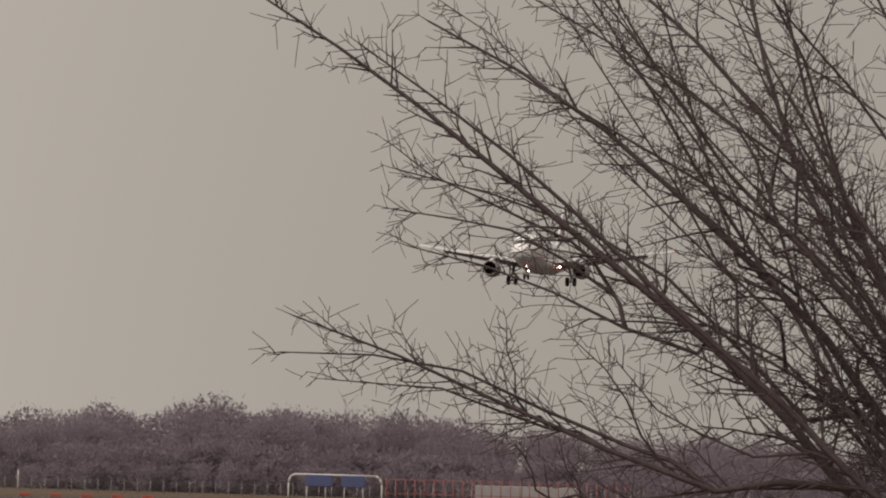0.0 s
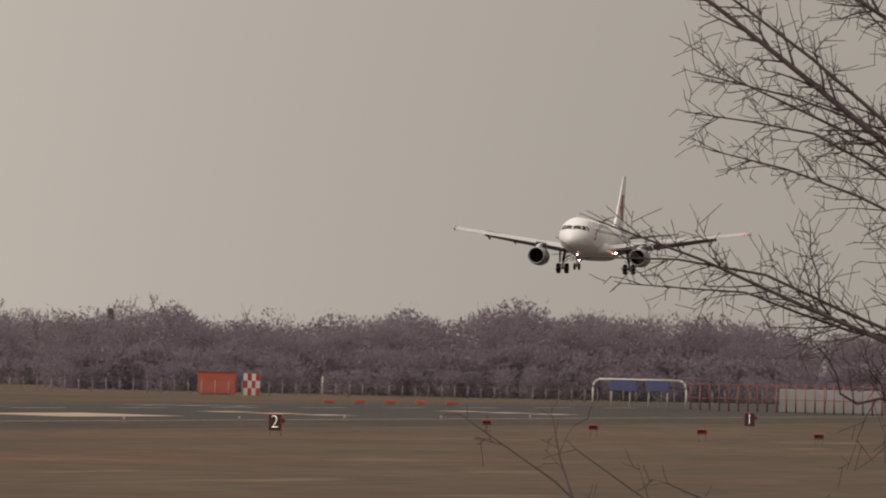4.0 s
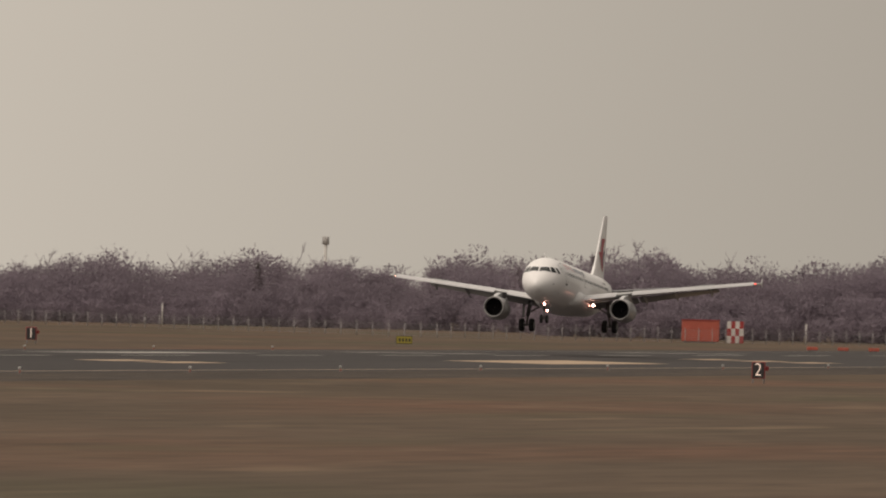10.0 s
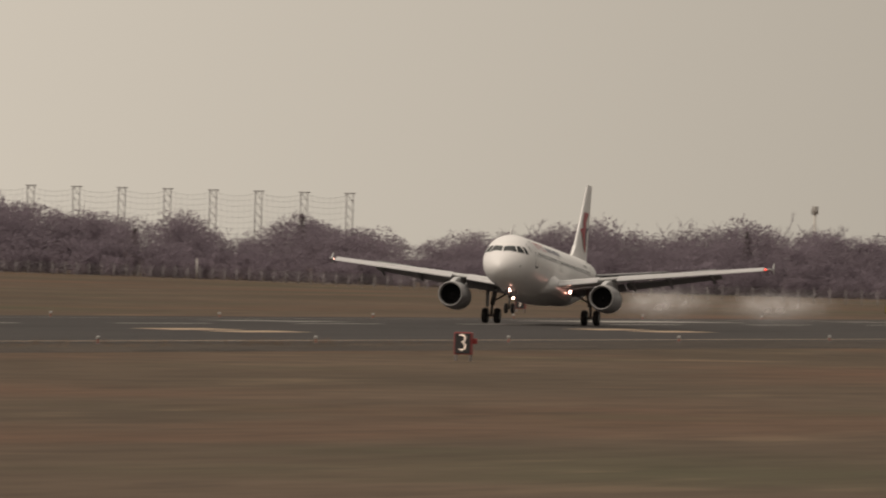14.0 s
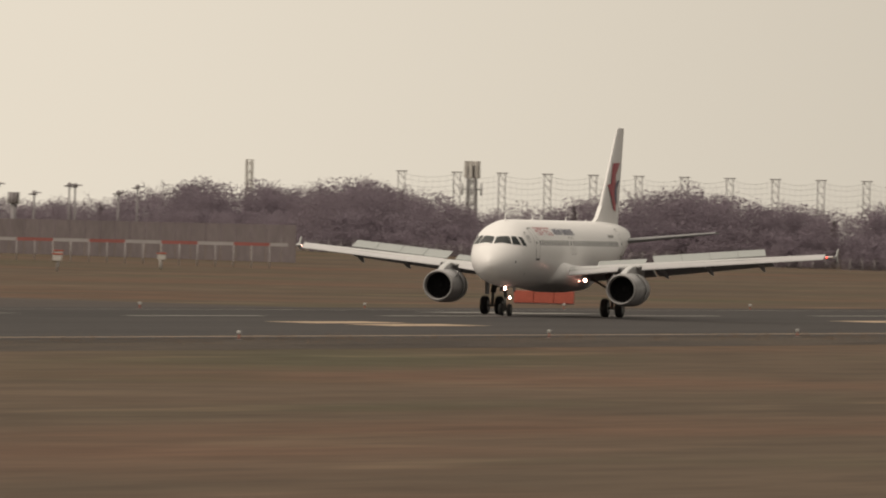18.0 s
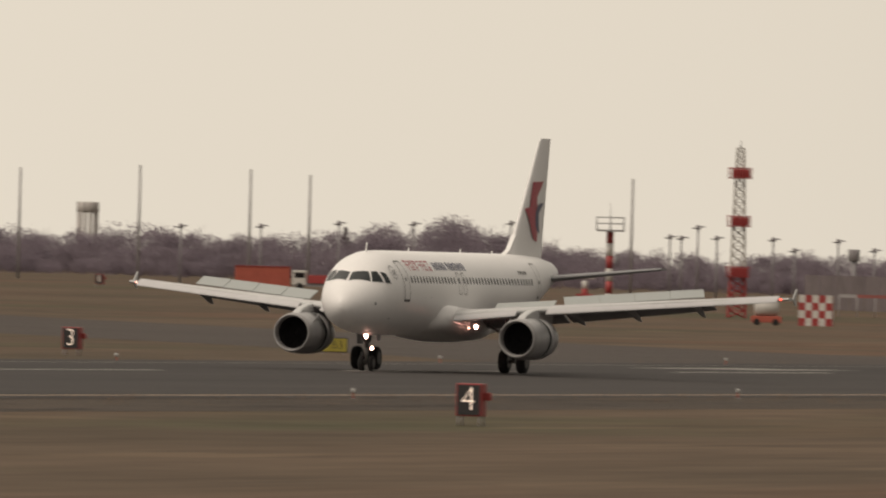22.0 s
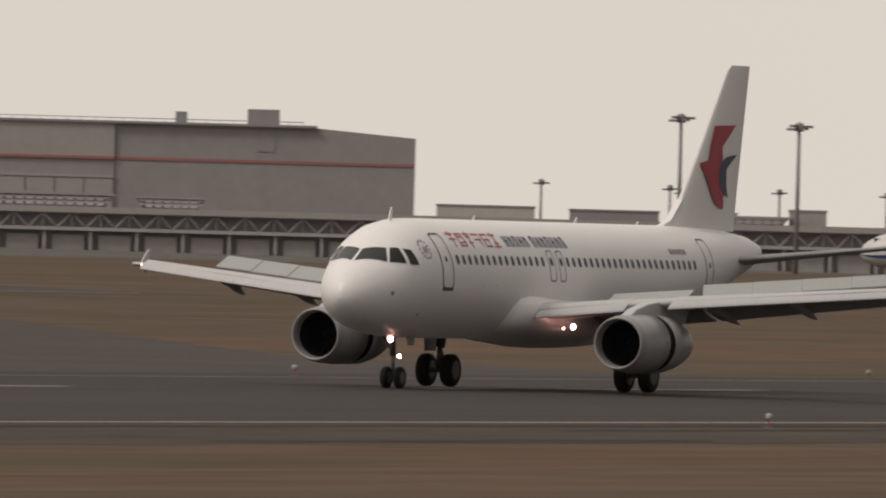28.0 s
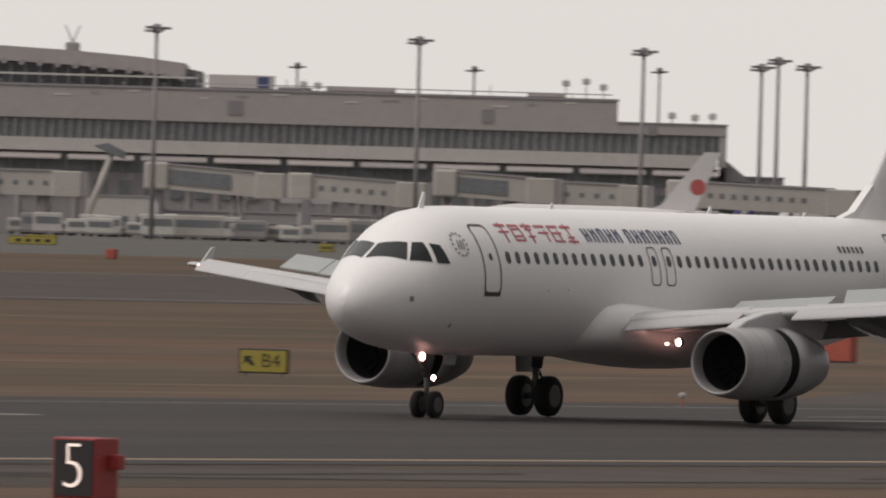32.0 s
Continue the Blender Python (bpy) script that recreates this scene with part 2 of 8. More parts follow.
STRUT = mat("gear_strut_metal", (0.16, 0.155, 0.15), 0.45, metal=0.5, vary=0.15, size=0.2)
LAMP = mat("landing_lamp_glow", (1.0, 0.52, 0.44), 0.3, glow=32.0)
LAMP_RED = mat("small_lamp_glow", (1.0, 0.45, 0.35), 0.3, glow=9.0)
LAMP_WHITE_OFF = mat("unlit_lamp_glass", (0.3, 0.3, 0.3), 0.15, vary=0.05, size=0.1)
BEACON = mat("red_wingtip_glow", (1.0, 0.08, 0.05), 0.3, glow=4.0)


def part(name, bm, material, parent=None, label=""):
    """Links a bmesh as one mesh object, under a thing or a part."""
    me = bpy.data.meshes.new(name)
    bm.to_mesh(me)
    bm.free()
    me.materials.append(material)
    ob = new(name, me)
    if parent:
        ob.parent = parent
    if label:
        ob["label"] = label
    return ob


def thing(name, label, category, group="", kind=""):
    return tagged(new(name), label, category, group, kind)


def box(bm, x0, x1, y0, y1, z0, z1, m=None):
    v = [bm.verts.new((x, y, z)) for z in (z0, z1) for x, y in ((x0, y0), (x1, y0), (x1, y1), (x0, y1))]
    for f in ((3, 2, 1, 0), (4, 5, 6, 7), (0, 1, 5, 4), (1, 2, 6, 5), (2, 3, 7, 6), (3, 0, 4, 7)):
        bm.faces.new([v[i] for i in f])
    if m is not None:
        bmesh.ops.transform(bm, matrix=m, verts=v)
    return v


def boxed(name, x0, x1, y0, y1, z0, z1, material, parent=None, label="", bevel=0.0, m=None):
    bm = bmesh.new()
    box(bm, x0, x1, y0, y1, z0, z1, m)
    if bevel:
        bmesh.ops.bevel(bm, geom=list(bm.edges), offset=bevel, segments=2, affect="EDGES", profile=0.5)
    return part(name, bm, material, parent, label)


def rings(bm, loops, close=True, caps=True, smooth=True):
    """Skins a list of point loops."""
    vs = [[bm.verts.new(p) for p in loop] for loop in loops]
    n = len(vs[0])
    for a, b in zip(vs, vs[1:]):
        for i in range(n if close else n - 1):
            j = (i + 1) % n
            f = bm.faces.new((a[i], a[j], b[j], b[i]))
            f.smooth = smooth
    if caps:
        bm.faces.new(vs[0][::-1])
        bm.faces.new(vs[-1])
    return vs


def tube(bm, a, b, r0, r1=None, n=8, caps=True):
    """A tapered rod from a to b."""
    a, b = Vector(a), Vector(b)
    r1 = r0 if r1 is None else r1
    q = (b - a).to_track_quat("Z", "Y")
    rings(bm, [[p + q @ Vector((r * math.cos(k * 2 * math.pi / n), r * math.sin(k * 2 * math.pi / n), 0)) for k in range(n)] for p, r in ((a, r0), (b, r1))], caps=caps)


def rod(name, a, b, r0, material, parent=None, r1=None, n=8, label=""):
    bm = bmesh.new()
    tube(bm, a, b, r0, r1, n)
    return part(name, bm, material, parent, label)


def slab(bm, outline, y0, y1, axis="y"):
    """A flat plate with that outline, (x, z) points for axis y, between y0 and y1."""
    put = {"y": lambda p, d: (p[0], d, p[1]), "z": lambda p, d: (p[0], p[1], d), "x": lambda p, d: (d, p[0], p[1])}[axis]
    a = [bm.verts.new(put(p, y0)) for p in outline]
    b = [bm.verts.new(put(p, y1)) for p in outline]
    n = len(a)
    bm.faces.new(a)
    bm.faces.new(b[::-1])
    for i in range(n):
        bm.faces.new((a[i], b[i], b[(i + 1) % n], a[(i + 1) % n]))
    bmesh.ops.recalc_face_normals(bm, faces=bm.faces)

# ---- the airfield: ground, runway, taxiways ----
RWY_Y, RWY_HALF = 229.45, 30.0
PROFILE = [(-900, -0.7), (172, -0.7), (194.8, -0.345), (229.45, 0.0), (264.1, -0.345), (340, -0.35), (470, -0.25), (620, 1.4), (800, 1.8), (900, 2.2), (1060, 2.9), (1300, 3.1), (4400, 3.6), (9000, 4.4)]


def ground_z(y):
    return float(np.interp(y, [p[0] for p in PROFILE], [p[1] for p in PROFILE]))


def sheet(name, xs, ys, lift, material, label, category):
    bm = bmesh.new()
    vs = [[bm.verts.new((x, y, ground_z(y) + lift)) for x in xs] for y in ys]
    for a, b in zip(vs, vs[1:]):
        for i in range(len(xs) - 1):
            bm.faces.new((a[i], a[i + 1], b[i + 1], b[i]))
    ob = part(name, bm, material)
    return tagged(ob, label, category, kind="structure")


def span(a, b):
    return sorted({a, b, *[p[0] for p in PROFILE if a < p[0] < b]})


sheet("ground", [-900, 0, 900, 1800, 2700, 3600, 6000, 14000], span(-900, 9000), 0.0, GRASS, "dry brown mown airfield grass with greenish patches", "ground")
sheet("runway", [-300, 600, 1500, 2250], span(195.6, RWY_Y + 39), 0.02, ASPHALT, "dark worn asphalt runway with rubber streaks", "runway")


def mark(name, x0, x1, y0, y1, material, label, lift=0.026):
    ob = sheet(name, [x0, x1], span(y0, y1), lift, material, label, "marking")
    return ob


sheet("runway_shoulder", [-300, 600, 1500, 2250], span(184.5, 195.6), 0.006, SHOULDER, "strip of old weedy asphalt along the runway", "pavement")
mark("edge_line_near", -300, 2230, 198.2, 198.75, LINE_WORN, "white painted line along the runway edge")
mark("edge_line_far", -300, 2230, 259.2, 259.7, LINE, "white painted line along the far runway edge")
for k in range(28):
    x = 223.6 + 60.4 * k
    if x < 1880:
        tagged(mark("centre_line_dash", x, x + 31, 229.0, 229.9, LINE, "white runway centre line dash"), group="centre line dashes")

# ---- the landing airliner; its origin is on the ground under the main wheels, its nose towards -x ----
airliner = thing("airliner", "white twin-engined airliner landing with wheels and flaps down", "aircraft")
S0 = 17.7
STATIONS = [(0, 3.30, 3.10, 0.06), (0.12, 3.58, 2.86, 0.36), (0.4, 3.92, 2.58, 0.70), (0.9, 4.27, 2.31, 1.04), (1.5, 4.58, 2.12, 1.32), (2.1, 4.90, 2.00, 1.53), (2.7, 5.27, 1.92, 1.68),
            (3.3, 5.56, 1.86, 1.79), (4.0, 5.76, 1.81, 1.88), (5.0, 5.88, 1.77, 1.95), (6.2, 5.90, 1.76, 1.975), (23.5, 5.90, 1.76, 1.975), (25.5, 5.90, 1.88, 1.96), (28, 5.90, 2.30, 1.84),
            (31, 5.88, 3.02, 1.52), (34, 5.78, 3.80, 1.06), (36, 5.60, 4.28, 0.70), (37.2, 5.36, 4.62, 0.40), (37.57, 5.18, 4.82, 0.2)]


STATIONS = [(0.3 + q[0] * 0.925, *q[1:]) if q[0] < 4 else q for q in STATIONS]


def hull(s):
    """The fuselage's top, bottom and half width at s metres behind the nose."""
    xs = [q[0] for q in STATIONS]
    i = min(max(int(np.searchsorted(xs, s)) - 1, 0), len(xs) - 2)
    a, b = STATIONS[i], STATIONS[i + 1]
    k = min(max((s - a[0]) / (b[0] - a[0]), 0), 1)
    return [a[j] + (b[j] - a[j]) * k for j in (1, 2, 3)]


def skin(s, z, out=0.0):
    """The point of the port side at station s and height z, pushed out from the skin."""
    t, b, w = hull(s)
    c, h = (t + b) / 2, (t - b) / 2
    k = min(max((z - c) / h, -0.999), 0.999)
    y = w * math.sqrt(1 - k * k)
    n = Vector((0, -y / (w * w), (z - c) / (h * h))).normalized()
    return Vector((s - S0, -y, z)) + n * out


def patch(bm, outline, out=0.014):
    """A thin plate that lies on the port skin, with an outline of (s, z) points; four points make a finer grid that follows the curve."""
    if len(outline) == 4:
        (a, b, c, d), n = [Vector(p) for p in outline], 4
        grid = [[bm.verts.new(skin(*((a * (1 - u) + b * u) * (1 - v) + (d * (1 - u) + c * u) * v), out)) for u in (0, 0.5, 1)] for v in [k / n for k in range(n + 1)]]
        for p, q in zip(grid, grid[1:]):
            for i in range(2):
                bm.faces.new((p[i], p[i + 1], q[i + 1], q[i]))
        return
    top = [bm.verts.new(skin(s, z, out)) for s, z in outline]
    low = [bm.verts.new(skin(s, z, -0.03)) for s, z in outline]
    n = len(top)
    bm.faces.new(top)
    for i in range(n):
        bm.faces.new((top[i], top[(i + 1) % n], low[(i + 1) % n], low[i]))


def frame_line(bm, outline, width=0.035, out=0.012):
    """A closed raised seam along an outline on the port skin."""
    fine = []
    for (s0, z0), (s1, z1) in zip(outline, outline[1:] + outline[:1]):
        n = max(1, int(math.hypot(s1 - s0, z1 - z0) / 0.12))
        fine += [(s0 + (s1 - s0) * k / n, z0 + (z1 - z0) * k / n) for k in range(n)]
    cs, cz = sum(p[0] for p in fine) / len(fine), sum(p[1] for p in fine) / len(fine)
    w, h = max(abs(p[0] - cs) for p in fine), max(abs(p[1] - cz) for p in fine)
    inner = [(cs + (s - cs) * (1 - width / w), cz + (z - cz) * (1 - width / h)) for s, z in fine]
    a = [bm.verts.new(skin(s, z, out)) for s, z in fine]
    b = [bm.verts.new(skin(s, z, out)) for s, z in inner]
    n = len(a)
    for i in range(n):
        bm.faces.new((a[i], a[(i + 1) % n], b[(i + 1) % n], b[i]))


def build_fuselage():
    bm = bmesh.new()
    ss = [0.3, 0.34, 0.41, 0.5, 0.6, 0.8, 1.13, 1.4, 1.69, 1.95, 2.24, 2.5, 2.8, 3.1, 3.35, 3.65, 4, 4.5, 5, 5.6, 6.2, 9, 12, 15, 18, 21, 23.5, 24.5, 25.5, 26.7, 28, 29.5, 31, 32.5, 34, 35, 36, 36.6, 37.2, 37.57]
    loops = []
    for s in ss:
        t, b, w = hull(s)
        loops.append([(s - S0, w * math.cos(a), (t + b) / 2 + (t - b) / 2 * math.sin(a)) for a in [k * 2 * math.pi / 48 for k in range(48)]])
    rings(bm, loops)
    bmesh.ops.recalc_face_normals(bm, faces=bm.faces)
    return part("fuselage", bm, WHITE, airliner, "glossy white fuselage")


fuselage = build_fuselage()


def rounded(s0, s1, z0, z1, r, n=4):
    pts = []
    for cx, cz, a0 in ((s1 - r, z1 - r, 0), (s0 + r, z1 - r, 90), (s0 + r, z0 + r, 180), (s1 - r, z0 + r, 270)):
        pts += [(cx + r * math.cos(radians(a0 + 90 * k / n)), cz + r * math.sin(radians(a0 + 90 * k / n))) for k in range(n + 1)]
    return pts


def cabin_side():
    for s in [6.11 + 0.533 * k for k in range(15)] + [15.81 + 0.533 * k for k in range(23)]:
        bm = bmesh.new()
        patch(bm, rounded(s - 0.115, s + 0.115, 4.34, 4.68, 0.11, 3), 0.012)
        part("cabin_window", bm, PANE, airliner)
    for s in (14.35, 15.2):
        bm = bmesh.new()
        frame_line(bm, rounded(s - 0.27, s + 0.27, 3.82, 4.9, 0.14), 0.035)
        door = part("overwing_exit", bm, OUTLINE, airliner, "overwing exit outlined in dark grey")
        bm = bmesh.new()
        patch(bm, rounded(s - 0.11, s + 0.11, 4.36, 4.66, 0.1, 3), 0.012)
        part("exit_window", bm, PANE, door)
    for s0, s1, z0, z1, win in ((4.74, 5.62, 3.50, 5.40, 5.18), (28.8, 29.65, 3.75, 5.45, 29.25)):
        bm = bmesh.new()
        frame_line(bm, rounded(s0, s1, z0, z1, 0.16), 0.05)
        door = part("cabin_door", bm, OUTLINE, airliner, "closed cabin door outlined in dark grey")
        bm = bmesh.new()
        patch(bm, rounded(win - 0.08, win + 0.08, 4.42, 4.62, 0.07, 3), 0.008)
        part("door_window", bm, PANE, door)
        bm = bmesh.new()
        patch(bm, [(s0 + 0.02, z0 - 0.07), (s1 - 0.02, z0 - 0.07), (s1 - 0.02, z0 + 0.05), (s0 + 0.02, z0 + 0.05)], 0.012)
        part("door_sill", bm, OUTLINE, door)
    # the airline's name as plain blocks, red then navy, and the registration as bars
    strokes = {"cap": (0, 0.58, 5.36, 5.42), "mid": (0, 0.58, 5.19, 5.24), "foot": (0, 0.58, 4.97, 5.02), "short": (0.1, 0.48, 5.27, 5.32), "low": (0.1, 0.48, 5.08, 5.13),
               "left": (0, 0.07, 4.97, 5.42), "stem": (0.255, 0.325, 4.93, 5.47), "right": (0.51, 0.58, 4.97, 5.42), "inner": (0.4, 0.46, 4.97, 5.3)}
    for k, names in enumerate(("mid cap stem", "left cap right foot short low", "cap short low stem", "cap mid inner", "left mid cap inner foot", "cap low foot stem")):
        s = 6.2 + 0.735 * k
        for a, b, z0, z1 in [strokes[q] for q in names.split()]:
            bm = bmesh.new()
            patch(bm, [(s + a, z0), (s + b, z0), (s + b, z1), (s + a, z1)], 0.014)
            part("name_stroke", bm, RED, airliner)
    for k in range(12):
        s = 10.95 + 0.44 * k + (0.22 if k > 4 else 0)
        for a, b, z0, z1 in ((0, 0.1, 5.0, 5.36), (0.2, 0.3, 5.0, 5.36), (0.08, 0.24, 5.15 + 0.08 * (k % 3), 5.22 + 0.08 * (k % 3))):
            bm = bmesh.new()
            patch(bm, [(s + a, z0), (s + b, z0), (s + b, z1), (s + a, z1)], 0.014)
            part("name_stroke", bm, NAVY, airliner)
    for k in range(6):
        bm = bmesh.new()
        s = 25.5 + 0.27 * k
        patch(bm, [(s, 4.88), (s + 0.13, 4.88), (s + 0.13, 5.06), (s, 5.06)], 0.014)
        part("registration_bar", bm, OUTLINE, airliner)
    # round emblem behind the cockpit
    for k in range(14):
        a = 2 * math.pi * k / 14
        bm = bmesh.new()
        s, z = 3.92 + 0.28 * math.cos(a), 4.83 + 0.3 * math.sin(a)
        patch(bm, [(s - 0.04, z - 0.03), (s + 0.04, z - 0.03), (s + 0.04, z + 0.03), (s - 0.04, z + 0.03)], 0.014)
        part("emblem_dash", bm, UNDER, airliner)
    for k in range(3):
        bm = bmesh.new()
        s = 3.79 + 0.1 * k
        patch(bm, [(s, 4.7), (s + 0.05, 4.7), (s + 0.1, 4.95), (s + 0.05, 4.95)], 0.014)
        part("emblem_dash", bm, UNDER, airliner)
    for s, z, w in ((1.68, 3.24, 0.14), (3.6, 2.55, 0.1), (8.2, 3.6, 0.05), (9.3, 3.62, 0.05)):
        bm = bmesh.new()
        patch(bm, [(s, z), (s + w, z), (s + w, z + w), (s, z + w)], 0.014)
        part("skin_hatch", bm, UNDER, airliner)


cabin_side()


def cockpit():
    """Windshield and side panes, each a plate that follows the curved nose; mirrored to the other side."""
    panes = [("windshield", [(1.36, -0.06, 4.36), (2.06, -0.05, 4.83), (2.44, -0.76, 4.86), (1.99, -1.0, 4.36)]),
             ("cockpit_window", [(2.06, -1.06, 4.36), (2.52, -0.85, 4.86), (2.75, -1.06, 4.85), (2.66, -1.43, 4.33)]),
             ("cockpit_window", [(2.80, -1.51, 4.30), (2.87, -1.17, 4.83), (3.16, -1.36, 4.79), (3.24, -1.66, 4.29)])]
    for name, pts in panes:
        for side in (1, -1):
            bm = bmesh.new()
            (a, b, c, d), n = [Vector(p) for p in pts], 6
            grid = []
            for j in range(n + 1):
                row = []
                for i in range(n + 1):
                    u, v = i / n, j / n
                    p = (a * (1 - u) + b * u) * (1 - v) + (d * (1 - u) + c * u) * v
                    t, lo, w = hull(p.x)
                    cz, h = (t + lo) / 2, (t - lo) / 2
                    k = 1.012 / math.hypot(p.y / w, (p.z - cz) / h)
                    row.append(bm.verts.new((p.x - S0 - 0.006, p.y * k * side, cz + (p.z - cz) * k)))
                grid.append(row)
            for p, q in zip(grid, grid[1:]):
                for i in range(n):
                    bm.faces.new((p[i], p[i + 1], q[i + 1], q[i])).smooth = True
            bmesh.ops.recalc_face_normals(bm, faces=bm.faces)
            part(name, bm, GLASS, airliner)


cockpit()


def aerofoil(chord, thick, n=10):
    """Points (x, z) round a wing section from its leading edge, along the top and back along the bottom."""
    def half(x):
        return thick * (1.48 * math.sqrt(x) - 0.63 * x - 1.76 * x * x + 1.42 * x ** 3 - 0.51 * x ** 4) * chord
    xs = [0.5 - 0.5 * math.cos(math.pi * k / n) for k in range(n + 1)]
    return [(x * chord, half(x)) for x in xs] + [(x * chord, -half(x) * 0.8) for x in xs[-2:0:-1]]


def surface(bm, sections, upright=False):
    """A wing or fin through sections (leading edge s, span, height, chord, thickness, droop)."""
    loops = []
    for s, y, z, chord, thick, droop in sections:
        c, d = math.cos(radians(droop)), math.sin(radians(droop))
        loop = []
        for x, h in aerofoil(chord, thick):
            px, ph = x * c + h * d, -x * d + h * c
            loop.append((s - S0 + px, y + h, z) if upright else (s - S0 + px, y, z + ph))
        loops.append(loop)
    rings(bm, loops)
    bmesh.ops.recalc_face_normals(bm, faces=bm.faces)
    # crisp ends, so that panels in a row shade alike up to their joints
    for f in bm.faces:
        if len(f.verts) > 4:
            for e in f.edges:
                e.smooth = False


def wing_at(y):
    """Leading edge, trailing edge and height of the wing at span y."""
    le = float(np.interp(y, [0, 1.9, 17.0], [10.9, 11.9, 20.35]))
    te = float(np.interp(y, [0, 1.9, 6.4, 17.0], [18.2, 18.2, 18.35, 21.75]))
    z = float(np.interp(y, [0, 1.9, 17.0], [2.30, 2.55, 3.97]))
    return le, te, z


def wing_lift(y):
    """How far the wing's box lies above the line of the lowered slats' noses."""
    return float(np.interp(y, [0, 14, 17], [0.22, 0.22, 0.05]))


def slat_chord(y):
    return float(np.interp(y, [2, 6, 17], [1.25, 1.1, 0.8]))


def slat_drop(y):
    return float(np.interp(y, [2, 5, 17], [-0.06, 0.0, -0.08]))


spoilers, sleeves, flexing = [], [], []


def wings():
    for side, who in ((-1, "port"), (1, "starboard")):
        bm = bmesh.new()
        secs = []
        for y in (0.5, 1.9, 4, 6.4, 9, 12, 15, 16.6, 17.0):
            le, te, z = wing_at(y)
            le += 0.3 if y < 16.8 else 0.0
            secs.append((le, side * y, z + wing_lift(y), (te - le) * (0.9 if y < 14 else 1.0), 0.125 if y < 7 else 0.12, 1.0))
        surface(bm, secs)
        wing = part("wing", bm, PANEL, airliner, "pale grey wing")
        flexing.append((wing, side))
        # drooped slats along the leading edge
        for y0, y1 in ((2.3, 5.0), (6.35, 9.0), (9.01, 11.6), (11.61, 14.1), (14.11, 16.5)):
            bm = bmesh.new()
            surface(bm, [(wing_at(y)[0] - 0.12, side * y, wing_at(y)[2] + slat_drop(y), slat_chord(y), 0.13, -25) for y in (y0, y1)])
            part("slat", bm, SLAT, wing, "extended leading-edge slat")
        # flaps lowered behind
        for y0, y1 in ((2.0, 6.3), (6.45, 13.3)):
            bm = bmesh.new()
            surface(bm, [(wing_at(y)[1] - 0.75, side * y, wing_at(y)[2] + 0.04, 1.5 if y < 6.4 else 1.5 - 0.08 * (y - 6.4), 0.13, 17) for y in (y0, y1)])
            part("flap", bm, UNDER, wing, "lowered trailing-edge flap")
        bm = bmesh.new()
        surface(bm, [(wing_at(y)[1] - 0.55, side * y, wing_at(y)[2] + wing_lift(y) - 0.03, 0.6, 0.1, 3) for y in (13.4, 16.4)])
        part("aileron", bm, PANEL, wing)
        for y, s_len in ((6.9, 3.0), (9.6, 2.7), (12.7, 2.3)):
            le, te, z = wing_at(y)
            bm = bmesh.new()
            loops = []
            for k in range(9):
                u = k / 8
                r = 0.2 * math.sin(math.pi * min(0.98, 0.1 + 0.88 * u)) ** 0.8
                loops.append([(te - 1.9 + s_len * u - S0, side * y + r * 0.7 * math.cos(a), z - 0.02 - 0.12 * u - 0.62 * max(0, u - 0.35) + r * math.sin(a)) for a in [j * math.pi / 5 for j in range(10)]])
            rings(bm, loops)
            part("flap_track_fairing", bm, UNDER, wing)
        # wingtip fence and light
        bm = bmesh.new()
        slab(bm, [(21.1 - S0, 4.02), (21.75 - S0, 4.52), (21.95 - S0, 4.54), (21.7 - S0, 4.02), (21.8 - S0, 3.72), (21.6 - S0, 3.72)], side * 17.0, side * 17.05)
        part("wingtip_fence", bm, PANEL, wing)
        bm = bmesh.new()
        bmesh.ops.create_icosphere(bm, subdivisions=1, radius=0.06 if side < 0 else 0.03, matrix=Matrix.Translation((20.35 - S0, side * 16.62, 4.0)))
        part("wingtip_light", bm, BEACON if side < 0 else LAMP_RED, wing, "small navigation light")
        # spoiler panels, hinged on the top of the wing
        for y0, y1, deep, lift in ((3.0, 6.0, 0.8, -24), (6.55, 8.2, 0.8, -36), (8.207, 9.85, 0.78, -36), (9.857, 11.5, 0.76, -36), (11.507, 13.1, 0.74, -36)):
            la, lb = wing_at(y0), wing_at(y1)
            root = Vector((la[1] - 1.45 - S0, side * y0, la[2] + 0.40 + (0.06 if y0 < 6 else 0.0)))
            tip = Vector((lb[1] - 1.45 - S0, side * y1, lb[2] + 0.40 + (0.0 if y0 < 6 else -0.02)))
            along = ((tip - root) * side).normalized()
            back = Vector((1, 0, -0.05))
            back = (back - along * back.dot(along)).normalized()
            hinge = Matrix((back, along, back.cross(along))).transposed().to_4x4()
            hinge.translation = root
            w = (tip - root).length - 0.004
            bm = bmesh.new()
            box(bm, 0, deep, 0 if side > 0 else -w, w if side > 0 else 0, 0, 0.05)
            panel = part("spoiler", bm, SPOIL, wing, "pale spoiler panel hinged on the wing")
            panel.matrix_basis = hinge
            spoilers.append((panel, hinge, lift))
    # belly fairing where the wings meet the hull
    bm = bmesh.new()
    loops = []
    for s, w, t, b in ((11.1, 1.3, 2.8, 2.25), (11.2, 1.68, 3.1, 2.1), (11.38, 1.95, 3.34, 1.98), (11.7, 2.13, 3.5, 1.9), (12.4, 2.26, 3.6, 1.82), (13.4, 2.3, 3.55, 1.74), (15, 2.3, 3.45, 1.58), (17, 2.28, 3.4, 1.45), (19.5, 2.1, 3.0, 1.52), (21.5, 1.5, 2.4, 1.7), (22.6, 0.7, 2.0, 1.76)):
